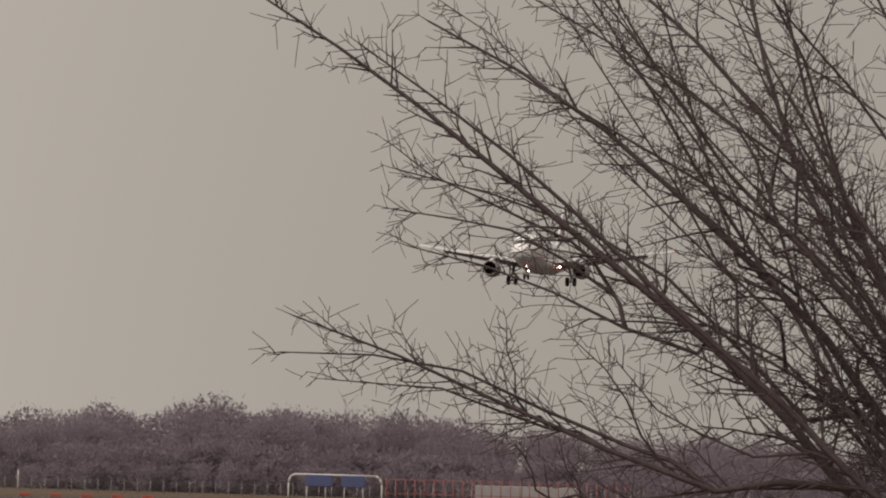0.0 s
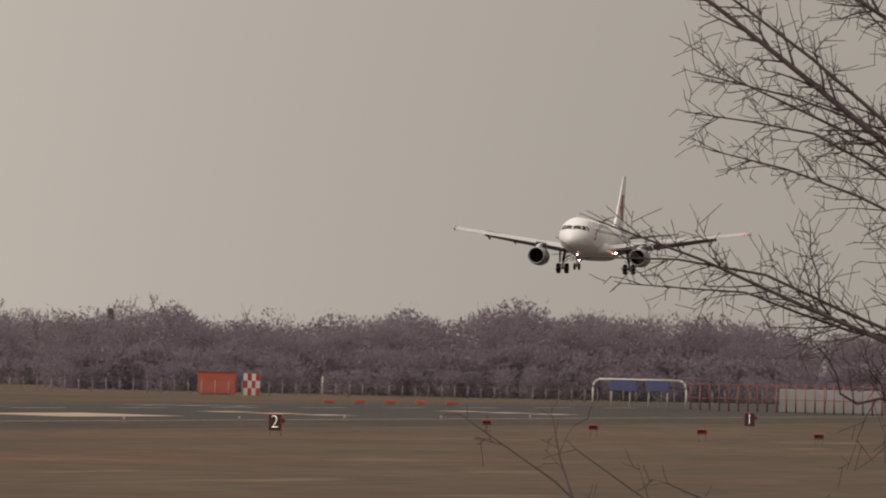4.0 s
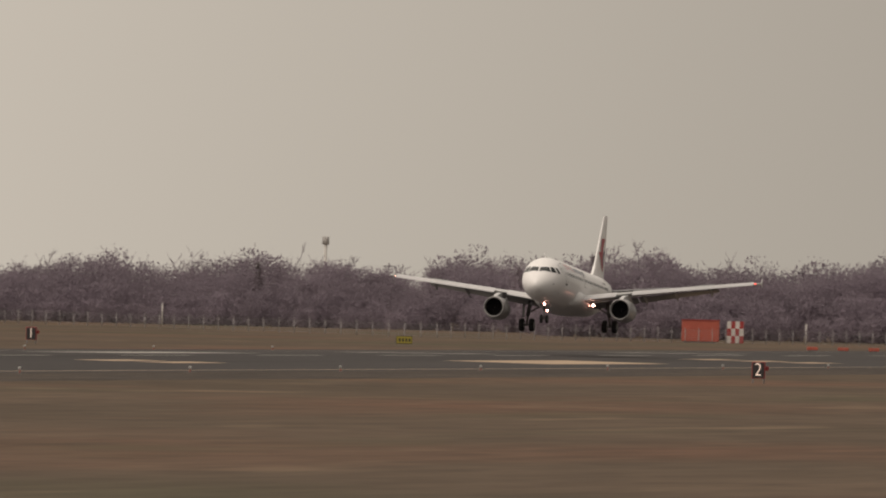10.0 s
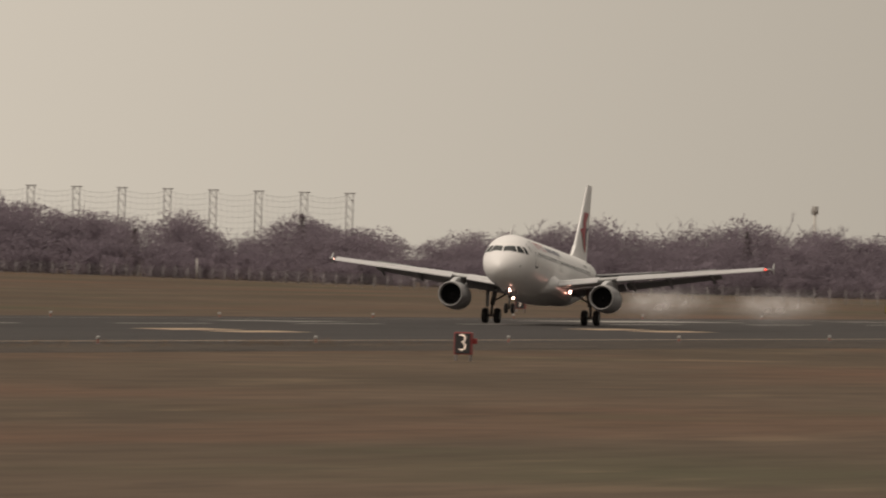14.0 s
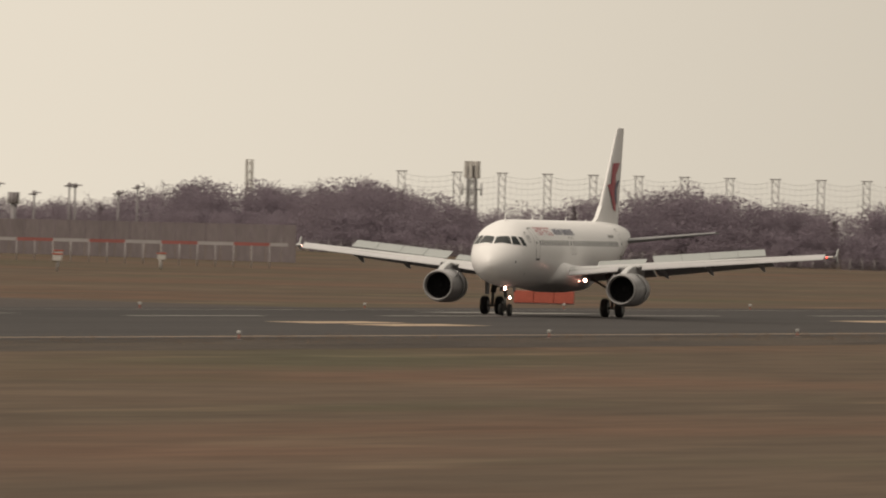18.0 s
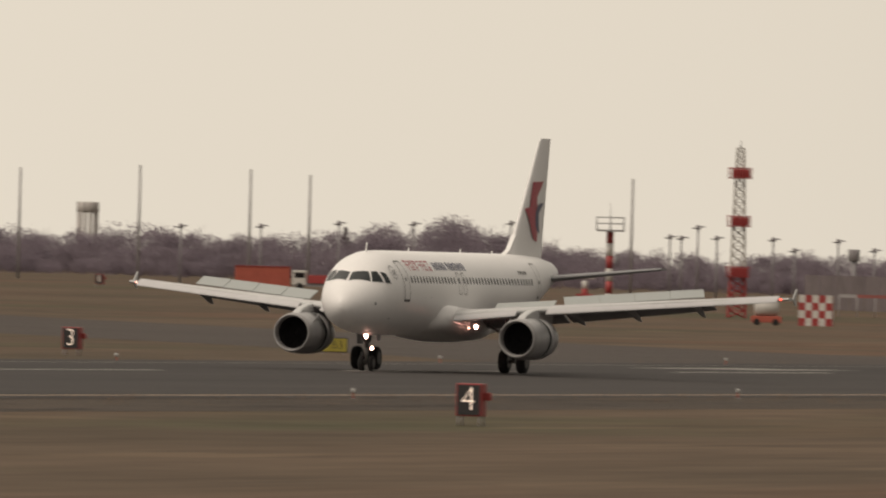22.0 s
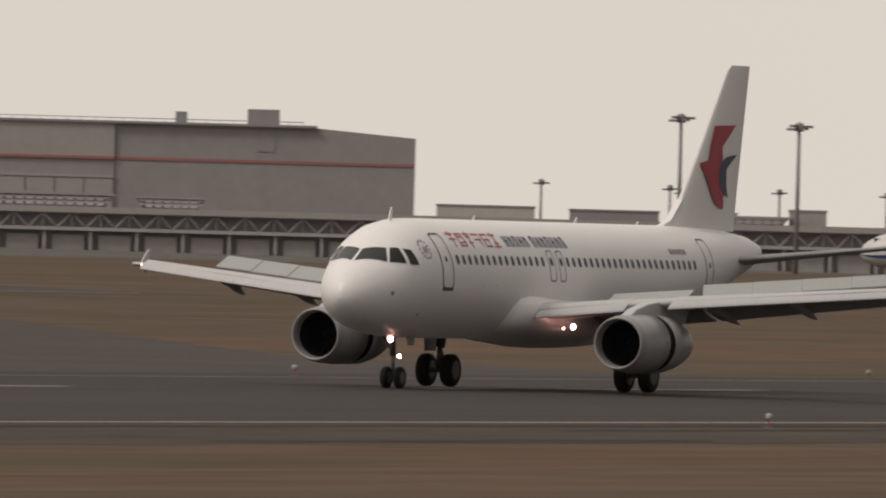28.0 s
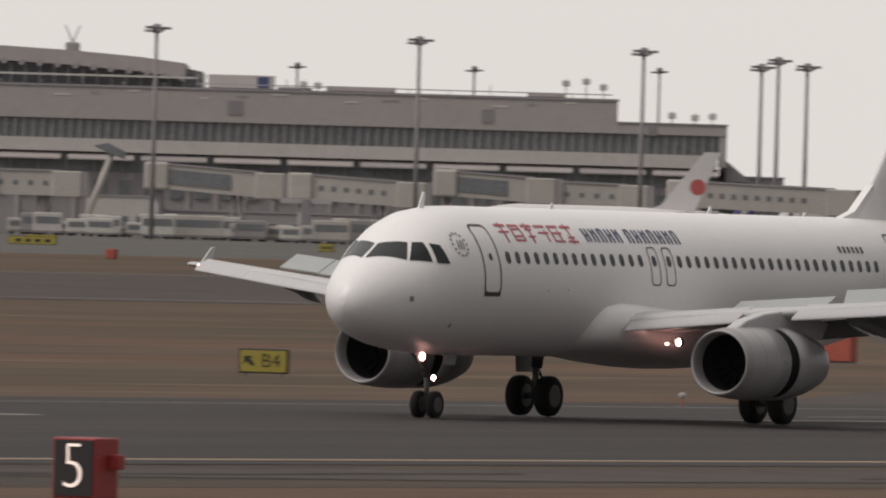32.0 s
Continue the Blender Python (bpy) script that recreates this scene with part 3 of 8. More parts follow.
        loops.append([(s - S0, w * math.copysign(abs(math.cos(a)) ** 0.7, math.cos(a)), (t + b) / 2 + (t - b) / 2 * math.copysign(abs(math.sin(a)) ** 0.8, math.sin(a))) for a in [k * math.pi / 12 for k in range(24)]])
    rings(bm, loops)
    part("belly_fairing", bm, WHITE, airliner, "white wing-root fairing")


wings()


def tail():
    bm = bmesh.new()
    surface(bm, [(29.0, 0, 5.75, 6.4, 0.095, 0), (30.5, 0, 7.1, 5.1, 0.095, 0), (34.4, 0, 11.55, 2.1, 0.09, 0), (34.8, 0, 11.76, 1.75, 0.05, 0)], upright=True)
    fin = part("tail_fin", bm, WHITE, airliner, "white tail fin with a red and navy emblem")
    bm = bmesh.new()
    slab(bm, [(28.3 - S0, 5.84), (29.25 - S0, 6.1), (30.3 - S0, 6.88), (30.9 - S0, 5.7), (28.4 - S0, 5.7)], -0.12, 0.12)
    part("dorsal_fillet", bm, WHITE, fin)

    def emblem(name, pts, material, y):
        bm = bmesh.new()
        for side in (-1, 1):
            bm.faces.new([bm.verts.new((s - S0, side, z)) for s, z in pts])
        bmesh.ops.triangulate(bm, faces=list(bm.faces))
        bmesh.ops.subdivide_edges(bm, edges=list(bm.edges), cuts=3, use_grid_fill=True)
        # the sheets follow the curve of the fin's two sides
        for v in bm.verts:
            s, z = v.co.x + S0, v.co.z
            le, chord = (float(np.interp(z, [5.75, 7.1, 11.55], q)) for q in ([29.0, 30.5, 34.4], [6.4, 5.1, 2.1]))
            x = min(max((s - le) / chord, 0.0), 1.0)
            half = 0.094 * chord * (1.48 * math.sqrt(x) - 0.63 * x - 1.76 * x * x + 1.42 * x ** 3 - 0.51 * x ** 4)
            v.co.y *= half + y
        part(name, bm, material, fin)
    emblem("emblem_swoosh", [(33.08, 9.55), (35.15, 9.6), (34.6, 9.4), (34.14, 9.12), (33.74, 8.8), (33.46, 8.47), (33.3, 8.05), (33.34, 7.7), (33.48, 7.35), (33.72, 6.95), (34.02, 6.6), (33.88, 6.54),
                             (33.16, 6.7), (32.75, 7.0), (32.45, 7.36), (32.23, 7.78), (31.72, 8.19), (32.46, 8.3), (32.7, 8.86)], RED, 0.014)
    emblem("emblem_crescent", [(35.4, 8.52), (34.75, 8.5), (34.2, 8.42), (33.8, 8.3), (33.54, 8.12), (33.4, 7.84), (33.48, 7.42), (33.86, 7.12), (34.48, 6.98),
                               (34.25, 7.25), (34.06, 7.5), (34.03, 7.72), (34.2, 7.98), (34.75, 8.26)], NAVY, 0.02)
    for side in (-1, 1):
        bm = bmesh.new()
        surface(bm, [(32.3, side * 0.3, 4.62, 3.9, 0.11, 0), (33.1, side * 1.3, 4.74, 3.2, 0.11, 0), (35.6, side * 6.2, 5.33, 1.4, 0.11, 0)])
        # shade under the leading edge is put into this darker grey
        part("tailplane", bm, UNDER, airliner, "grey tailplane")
    for s, h in ((4.3, 0.36), (11.5, 0.16), (20.6, 0.2), (26.2, 0.12)):
        bm = bmesh.new()
        slab(bm, [(s - S0, 5.82), (s + 0.28 - S0, 5.82), (s + 0.34 - S0, 5.9 + h), (s + 0.22 - S0, 5.9 + h)], -0.015, 0.015)
        part("antenna_blade", bm, WHITE, airliner)


tail()


def engines():
    for side in (-1, 1):
        cy, cz, front = side * 5.75, 1.75, 11.25 - S0

        def turn(bm, pr, n=40, caps=False):
            rings(bm, [[(front + s, cy + r * math.cos(k * 2 * math.pi / n), cz + r * math.sin(k * 2 * math.pi / n)) for k in range(n)] for s, r in pr], caps=caps)
            bmesh.ops.recalc_face_normals(bm, faces=bm.faces)
        bm = bmesh.new()
        turn(bm, [(0.36, 0.965), (0.9, 1.015), (1.5, 1.04), (2.35, 1.04), (2.35, 0.92)])
        cowl = part("engine_cowl", bm, NACELLE, airliner, "grey engine cowl")
        bm = bmesh.new()
        turn(bm, [(0.5, 0.79), (0.25, 0.8), (0.08, 0.83), (0.0, 0.875), (0.08, 0.92), (0.362, 0.967)])
        part("intake_lip", bm, LIP, cowl, "bare metal intake lip")
        bm = bmesh.new()
        turn(bm, [(0.5, 0.79), (1.3, 0.78), (1.38, 0.3), (1.1, 0.14), (0.9, 0.02)])
        part("intake_duct", bm, DARK, cowl)
        for k in range(18):
            a = k * 2 * math.pi / 18
            bm = bmesh.new()
            m = pose(front + 1.25, cy, cz) @ Matrix.Rotation(a, 4, "X") @ pose(0, 0, 0.52, 0, 0, 35)
            box(bm, -0.01, 0.01, -0.09, 0.09, -0.25, 0.25, m)
            part("fan_blade", bm, FAN, cowl)
        # latch line, seam and small scoop on the cowl
        for s_ in (0.95, 1.75):
            bm = bmesh.new()
            turn(bm, [(s_, 1.0), (s_, float(np.interp(s_, [0.36, 0.9, 1.6, 2.4], [0.965, 1.015, 1.04, 1.04])) + 0.004), (s_ + 0.025, float(np.interp(s_, [0.36, 0.9, 1.6, 2.4], [0.965, 1.015, 1.04, 1.04])) + 0.004), (s_ + 0.025, 1.0)])
            part("cowl_seam", bm, UNDER, cowl)
        boxed("cowl_scoop", front + 1.9, front + 2.1, cy - 1.06, cy - 1.0, cz + 0.02, cz + 0.12, UNDER, cowl, "", 0.02)
        # the case is coloured near black for the shade in the opened gap
        bm = bmesh.new()
        turn(bm, [(2.3, 0.98), (3.6, 0.95), (4.3, 0.72), (4.7, 0.66)])
        part("fan_case", bm, DARK, cowl)
        bm = bmesh.new()
        turn(bm, [(2.36, 0.97), (2.36, 1.04), (3.0, 1.02), (3.7, 0.92), (4.25, 0.79), (4.57, 0.7), (4.56, 0.66), (4.1, 0.78)])
        sleeve = part("reverser_sleeve", bm, NACELLE, airliner, "grey reverser sleeve behind a dark gap")
        sleeves.append((sleeve, Matrix.Identity(4)))
        bm = bmesh.new()
        turn(bm, [(4.2, 0.5), (4.9, 0.42), (5.3, 0.3), (5.6, 0.05)])
        part("exhaust_cone", bm, STRUT, cowl)
        bm = bmesh.new()
        slab(bm, [(11.9 - S0, 2.72), (12.5 - S0, 2.95), (13.5 - S0, 3.14), (15.4 - S0, 3.3), (17.2 - S0, 2.9), (16.9 - S0, 2.45), (14.6 - S0, 2.2), (12.2 - S0, 2.6)], cy - 0.2, cy + 0.2)
        bmesh.ops.bevel(bm, geom=list(bm.edges), offset=0.06, segments=2, affect="EDGES", profile=0.5)
        part("engine_pylon", bm, PANEL, airliner, "pale engine pylon")
        bm = bmesh.new()
        slab(bm, [(12.0 - S0, 2.3), (13.2 - S0, 2.72), (13.3 - S0, 2.25)], cy - side * 0.86, cy - side * 0.83)
        part("nacelle_strake", bm, NACELLE, cowl)


engines()


def wheel(parent, x, y, r, w, rim_out):
    bm = bmesh.new()
    pr = [(-w / 2, r * 0.62), (-w / 2, r * 0.86), (-w * 0.36, r * 0.97), (0, r), (w * 0.36, r * 0.97), (w / 2, r * 0.86), (w / 2, r * 0.62)]
    rings(bm, [[(r_ * math.cos(k * math.pi / 12), d, r_ * math.sin(k * math.pi / 12)) for k in range(24)] for d, r_ in pr])
    bmesh.ops.recalc_face_normals(bm, faces=bm.faces)
    t = part("tyre", bm, TYRE, parent, "black tyre")
    t.matrix_basis = pose(x, y, r)
    bm = bmesh.new()
    rings(bm, [[(r_ * math.cos(k * math.pi / 10), d, r_ * math.sin(k * math.pi / 10)) for k in range(20)] for d, r_ in ((-w * 0.51, r * 0.5), (-w * 0.5, r * 0.56), (w * 0.5, r * 0.56), (w * 0.51, r * 0.5))])
    part("rim", bm, RIM, t)


def lamp(parent, x, y, z, r, material, name="landing_light", hood=0.0):
    bm = bmesh.new()
    rings(bm, [[(x + d, y + q * math.cos(k * math.pi / 8), z + q * math.sin(k * math.pi / 8)) for k in range(16)] for d, q in ((-0.06, r * 0.4), (-0.045, r * 0.85), (0, r), (0.05, r * 0.8))])
    lit = part(name, bm, material, parent, "lit lamp")
    # tube added to hide the lamp off its axis and cut its spill
    if hood:
        bm = bmesh.new()
        rings(bm, [[(x + d, y + q * math.cos(k * math.pi / 8), z + q * math.sin(k * math.pi / 8)) for k in range(16)] for d, q in ((0.06, r * 0.9), (0.05, r * 1.12), (-hood, r * 1.12), (-hood, r * 1.05), (0.03, r * 1.05))], caps=False)
        part("added_lamp_hood", bm, STRUT, lit)


def gear():
    for side in (-1, 1):
        y = side * 3.795
        bm = bmesh.new()
        tube(bm, (0, y, 0.58), (0, y - side * 0.05, 1.5), 0.1, n=12)
        tube(bm, (0, y - side * 0.05, 1.4), (-0.1, y - side * 0.3, 2.7), 0.17, n=12)
        tube(bm, (0, y - 0.5, 0.58), (0, y + 0.5, 0.58), 0.09, n=10)
        strut = part("main_gear", bm, STRUT, airliner, "dark main landing gear strut")
        bm = bmesh.new()
        tube(bm, (0, y, 1.6), (-0.1, y - side * 1.4, 2.4), 0.07)
        part("side_stay", bm, STRUT, strut)
        bm = bmesh.new()
        tube(bm, (0.15, y, 0.7), (0.4, y, 1.1), 0.04)
        tube(bm, (0.4, y, 1.1), (0.12, y, 1.5), 0.04)
        part("torque_link", bm, STRUT, strut)
        bm = bmesh.new()
        slab(bm, [(-0.5, 1.25), (0.45, 1.25), (0.6, 2.5), (-0.65, 2.5)], y + side * 0.3, y + side * 0.34)
        part("gear_door", bm, UNDER, strut)
        for d in (-0.46, 0.46):
            wheel(strut, 0, y + d, 0.585, 0.42, side)
    bm = bmesh.new()
    nx = 5.07 - S0
    tube(bm, (nx, 0, 0.38), (nx - 0.08, 0, 1.3), 0.07, n=12)
    tube(bm, (nx - 0.07, 0, 1.15), (nx - 0.15, 0, 2.1), 0.11, n=12)
    tube(bm, (nx, -0.3, 0.38), (nx, 0.3, 0.38), 0.06)
    nose = part("nose_gear", bm, STRUT, airliner, "nose landing gear strut with lit lamps")
    rod("drag_stay", (nx - 0.1, 0, 1.3), (nx - 1.1, 0, 1.95), 0.06, STRUT, nose)
    for side in (-1, 1):
        wheel(nose, nx, side * 0.25, 0.385, 0.22, side)
        bm = bmesh.new()
        slab(bm, [(nx + 0.2, 1.5), (nx + 0.75, 1.5), (nx + 0.85, 1.9), (nx + 0.1, 1.9)], side * 0.40, side * 0.43)
        part("nose_gear_door", bm, UNDER, nose)
    lamp(nose, nx - 0.16, -0.30, 1.13, 0.075, LAMP, hood=0.05)
    lamp(nose, nx - 0.24, 0.0, 1.71, 0.115, LAMP, hood=0.14)
    lamp(nose, nx - 0.2, -0.16, 1.92, 0.03, LAMP_RED, "taxi_light")
    lamp(nose, nx - 0.2, 0.2, 1.93, 0.03, LAMP_RED, "taxi_light")
    for side in (-1, 1):
        lamp(airliner, 14.2 - S0, side * 2.85, 2.26, 0.105, LAMP if side < 0 else LAMP_WHITE_OFF, hood=0.12)
        lamp(airliner, 14.1 - S0, side * 2.5, 2.2, 0.045, LAMP_RED if side < 0 else LAMP_WHITE_OFF, "wing_root_light")


gear()


# ---- tyre smoke at the touchdown ----
def smoke_material():
    m = mat("thin_tyre_smoke", (0.75, 0.72, 0.72), 1.0, vary=0.1, size=1.0)
    nt = m.node_tree
    clear, mix, n = nt.nodes.new("ShaderNodeBsdfTransparent"), nt.nodes.new("ShaderNodeMixShader"), nt.nodes.new("ShaderNodeTexNoise")
    tc, ball, mul, rng = nt.nodes.new("ShaderNodeTexCoord"), nt.nodes.new("ShaderNodeTexGradient"), nt.nodes.new("ShaderNodeMath"), nt.nodes.new("ShaderNodeMapRange")
    mp = nt.nodes.new("ShaderNodeMapping")
    ball.gradient_type, mul.operation = "SPHERICAL", "MULTIPLY"
    # thickest in the middle of the flat wisp, nothing at its rim
    mp.inputs["Scale"].default_value = (0.2, 0.225, 0.66)
    n.inputs["Scale"].default_value, n.inputs["Detail"].default_value = 0.8, 5
    rng.inputs["From Min"].default_value, rng.inputs["From Max"].default_value = 0.3, 0.7
    rng.inputs["To Min"].default_value, rng.inputs["To Max"].default_value = 0.05, 0.5
    nt.links.new(tc.outputs["Object"], mp.inputs["Vector"])
    nt.links.new(mp.outputs["Vector"], ball.inputs["Vector"])
    nt.links.new(tc.outputs["Object"], n.inputs["Vector"])
    nt.links.new(n.outputs["Fac"], rng.inputs["Value"])
    nt.links.new(rng.outputs["Result"], mul.inputs[0])
    nt.links.new(ball.outputs["Fac"], mul.inputs[1])
    nt.links.new(mul.outputs[0], mix.inputs[0])
    nt.links.new(clear.outputs[0], mix.inputs[1])
    nt.links.new(nt.nodes["Principled BSDF"].outputs[0], mix.inputs[2])
    nt.links.new(mix.outputs[0], nt.nodes["Material Output"].inputs["Surface"])
    return m


SMOKE = smoke_material()
puffs = []


def tyre_smoke(x, y, seed):
    """Wisps of smoke, each a few upright veils that cross one another."""
    t = thing("tyre_smoke", "thin grey tyre smoke drifting off the runway", "smoke", kind="stuff")
    t.matrix_basis = pose(x, y, ground_z(y))
    rng = random.Random(seed)
    for k in range(3):
        bm = bmesh.new()
        vs = [[bm.verts.new((0.5 * math.sin(2 * u + k) + 0.6 * w * w, 4.4 * u, 1.45 * w)) for u in [a / 6 - 1 for a in range(13)]] for w in (-1, -0.5, 0, 0.5, 1)]
        for a, b in zip(vs, vs[1:]):
            for i in range(12):
                bm.faces.new((a[i], a[i + 1], b[i + 1], b[i])).smooth = True
        puff = part("puff", bm, SMOKE, t)
        puff.visible_shadow = False
        puffs.append((puff, rng.uniform(-8, 6), rng.uniform(-2.0, 0.5), rng.uniform(0.2, 0.6), 12.5 + 0.15 * k, rng.uniform(0.5, 1.5), rng.uniform(0.5, 5)))


tyre_smoke(1297.0, RWY_Y - 3.8, 3)
tyre_smoke(1298.0, RWY_Y + 3.8, 8)

# ---- bare woods behind the field ----
BARK = mat("grey_bark", (0.2, 0.165, 0.175), 0.9, vary=0.2, size=0.5)
# twig colour is lifted and blued to stand for distance haze
TWIG = mat("hazed_winter_twigs", (0.285, 0.238, 0.278), 0.95, vary=0.25, size=9.0)
NEEDLE = mat("dark_conifer_needles", (0.17, 0.14, 0.15), 0.9, vary=0.3, size=2.0)


def see_through(m, share):
    """Lets light soak through a thin surface such as a spray of fine twigs."""
    nt = m.node_tree
    b = nt.nodes["Principled BSDF"]
    back, mix = nt.nodes.new("ShaderNodeBsdfTranslucent"), nt.nodes.new("ShaderNodeMixShader")
    nt.links.new(b.inputs["Base Color"].links[0].from_socket, back.inputs["Color"])
    mix.inputs[0].default_value = share
    nt.links.new(b.outputs[0], mix.inputs[1])
    nt.links.new(back.outputs[0], mix.inputs[2])
    nt.links.new(mix.outputs[0], nt.nodes["Material Output"].inputs["Surface"])


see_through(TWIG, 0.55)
see_through(NEEDLE, 0.4)


def far_tree(rng, kind):
    """One far tree ten units high, as loose triangles: trunk, limbs and a crown of small twig tufts gathered in rounded lobes. Returns points and faces."""
    P, F = [], []

    def tri(a, b, c):
        k = len(P)
        P.extend((a, b, c))
        F.append((k, k + 1, k + 2))

    def limb(a, b, w):
        d = b - a
        s = np.cross(d, rng.normal(size=3))
        s = s / (np.linalg.norm(s) + 1e-9) * w
        u = np.cross(d, s)
        u = u / (np.linalg.norm(u) + 1e-9) * w
        for o in (s, u):
            tri(a + o, a - o, b)

    def tuft(c, out, size, wide):
        """A thin spray of twigs at c that points about outwards."""
        d = rng.normal(size=3) * 0.6 + out
        d = d / np.linalg.norm(d) * size * rng.uniform(0.6, 1.2)
        s = np.cross(d, rng.normal(size=3))
        s = s / (np.linalg.norm(s) + 1e-9) * wide * rng.uniform(0.6, 1.2)
        tri(c + s - 0.3 * d, c - s - 0.3 * d, c + d)

    def mass(c, r, n, thin, big=1.0):
        """Fine tufts that fill an uneven rounded mass."""
        bumps = rng.normal(size=(7, 3))
        bumps /= np.linalg.norm(bumps, axis=1)[:, None]
        for _ in range(n):
            o = rng.normal(size=3)
            o /= np.linalg.norm(o)
            swell = 0.8 + 0.34 * float(np.max(bumps @ o)) ** 6
            p = c + o * r * swell * rng.random() ** 0.3
            tuft(p, o * 0.8 + (0, 0, 0.3), 0.34 * big, 0.105 * big * rng.uniform(0.5, 1.3))
        for _ in range(thin):
            o = rng.normal(size=3) + (0, 0, 0.6)
            o /= np.linalg.norm(o)
            tuft(c + o * r * 0.96, o, 0.4, 0.03)
    up = np.array((0.0, 0.0, 1.0))
    if kind == "conifer":
        limb(-up, up * 10, 0.2)
        for k in range(260):
            z = 10 * (0.1 + 0.9 * rng.random() ** 0.8)
            r = 1.9 * (1 - z / 10) ** 0.8 + 0.12
            a = rng.random() * 6.283
            o = np.array((math.cos(a), math.sin(a), -0.25))
            tuft(up * z + o * r * 0.6, o, 0.35 + 0.35 * r, 0.16)
    elif kind == "round":
        limb(-up, up * 7, 0.2)
        mass(np.array((0, 0, 5.8)), np.array((2.7, 2.7, 3.9)), 680, 30)
        for k in range(3):
            a = k * 2.1 + rng.random()
            mass(np.array((1.7 * math.cos(a), 1.7 * math.sin(a), rng.uniform(4.2, 7.6))), np.array((1.5, 1.5, 1.7)), 130, 10)
    elif kind == "lacy":
        limb(-up, up * 8.6, 0.13)
        for k in range(11):
            a = k * 2.4 + rng.random()
            z0 = rng.uniform(2.8, 6.5)
            out = rng.uniform(1.2, 3.2) * (1.15 - z0 / 10)
            tip = np.array((out * math.cos(a), out * math.sin(a), min(9.9, z0 + out * rng.uniform(0.9, 1.9) + 0.5)))
            limb(up * z0, tip, 0.06)
            for j in range(5):
                c = up * z0 + (tip - up * z0) * rng.uniform(0.3, 1.0)
                e = c + (tip - up * z0) * 0.18 + rng.normal(size=3) * 0.55 + up * 0.35
                limb(c, e, 0.035)
                for q in range(7):
                    tuft(c + (e - c) * rng.uniform(0.3, 1.0), (e - c) * 0.6 + up * 0.4, 0.55, 0.022)
    else:
        for k in range(5):
            mass(np.array((2.4 * (k - 2) + rng.normal() * 0.5, rng.normal(), rng.uniform(3.4, 4.8))), np.array((2.2, 2.2, 4.6)), 170, 14, 2.1)
    return np.array(P), np.array(F)


RNG = np.random.default_rng(7)
ROUND = [far_tree(RNG, "round") for _ in range(8)]
LACY = [far_tree(RNG, "lacy") for _ in range(6)]
CONIFERS = [far_tree(RNG, "conifer") for _ in range(3)]
BRUSH = [far_tree(RNG, "brush") for _ in range(5)]


def woods(name, heights, near, deep, label, step=2.0, conifer=0.012, low=0.9, lacy=0.2):
    """A belt of bare woodland. heights: (heading in degrees, top above the field); near: distance of its front; deep: its depth."""
    P, F, n = [], [], 0
    Pc, Fc, nc = [], [], 0
    hs, zs = [h[0] for h in heights], [h[1] for h in heights]
    a = hs[0]
    while a < hs[-1]:
        for row in range(6):
            if row > 1 and RNG.random() < 0.35:
                continue
            d = near + deep * (row + RNG.random()) / 6
            ang = radians(a + RNG.normal() * 0.04)
            x, y = d * math.cos(ang), d * math.sin(ang)
            g = ground_z(y)
            top = EYE[2] + (float(np.interp(math.degrees(ang), hs, zs)) - EYE[2]) * d / near
            share = (0.42, 0.7, 0.92, 1.03, 1.1, 1.17)[row] * RNG.uniform(low, 1.05)
            hgt = (top - g) * share
            con = row in (2, 4) and RNG.random() < conifer * 2
            pick = CONIFERS if con else BRUSH if row < 2 else LACY if RNG.random() < (lacy if row > 3 else 0.06) else ROUND
            src = pick[RNG.integers(len(pick))]
            wide = 1.0 if con else RNG.uniform(1.0, 1.55)
            t = RNG.random() * 6.283
            m = np.array(((math.cos(t), -math.sin(t), 0), (math.sin(t), math.cos(t), 0), (0, 0, 1))) * (np.array((wide, wide, 1.0)) * hgt / 10)[:, None]
            pts = src[0] @ m.T + (x, y, g)
            if con:
                Pc.append(pts), Fc.append(src[1] + nc)
                nc += len(pts)
            else:
                P.append(pts), F.append(src[1] + n)
                n += len(pts)
        a += math.degrees(step / near)
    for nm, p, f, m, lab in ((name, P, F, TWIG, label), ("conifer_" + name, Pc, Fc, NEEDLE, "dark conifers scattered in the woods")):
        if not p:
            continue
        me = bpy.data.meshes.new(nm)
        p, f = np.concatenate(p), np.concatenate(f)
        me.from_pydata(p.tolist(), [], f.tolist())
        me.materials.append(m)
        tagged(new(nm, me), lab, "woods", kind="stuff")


LAB = "bare purplish-brown deciduous winter woods, paled for haze"
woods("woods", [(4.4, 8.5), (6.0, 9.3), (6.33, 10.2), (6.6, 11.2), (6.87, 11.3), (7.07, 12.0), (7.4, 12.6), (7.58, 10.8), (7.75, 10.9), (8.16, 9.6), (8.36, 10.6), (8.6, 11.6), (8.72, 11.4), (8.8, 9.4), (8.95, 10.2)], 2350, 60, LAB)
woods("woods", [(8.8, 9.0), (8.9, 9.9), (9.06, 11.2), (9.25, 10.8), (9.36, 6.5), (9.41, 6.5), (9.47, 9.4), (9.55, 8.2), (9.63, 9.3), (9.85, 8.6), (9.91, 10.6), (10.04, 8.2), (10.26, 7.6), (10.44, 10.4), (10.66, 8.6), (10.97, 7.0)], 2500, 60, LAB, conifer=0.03)
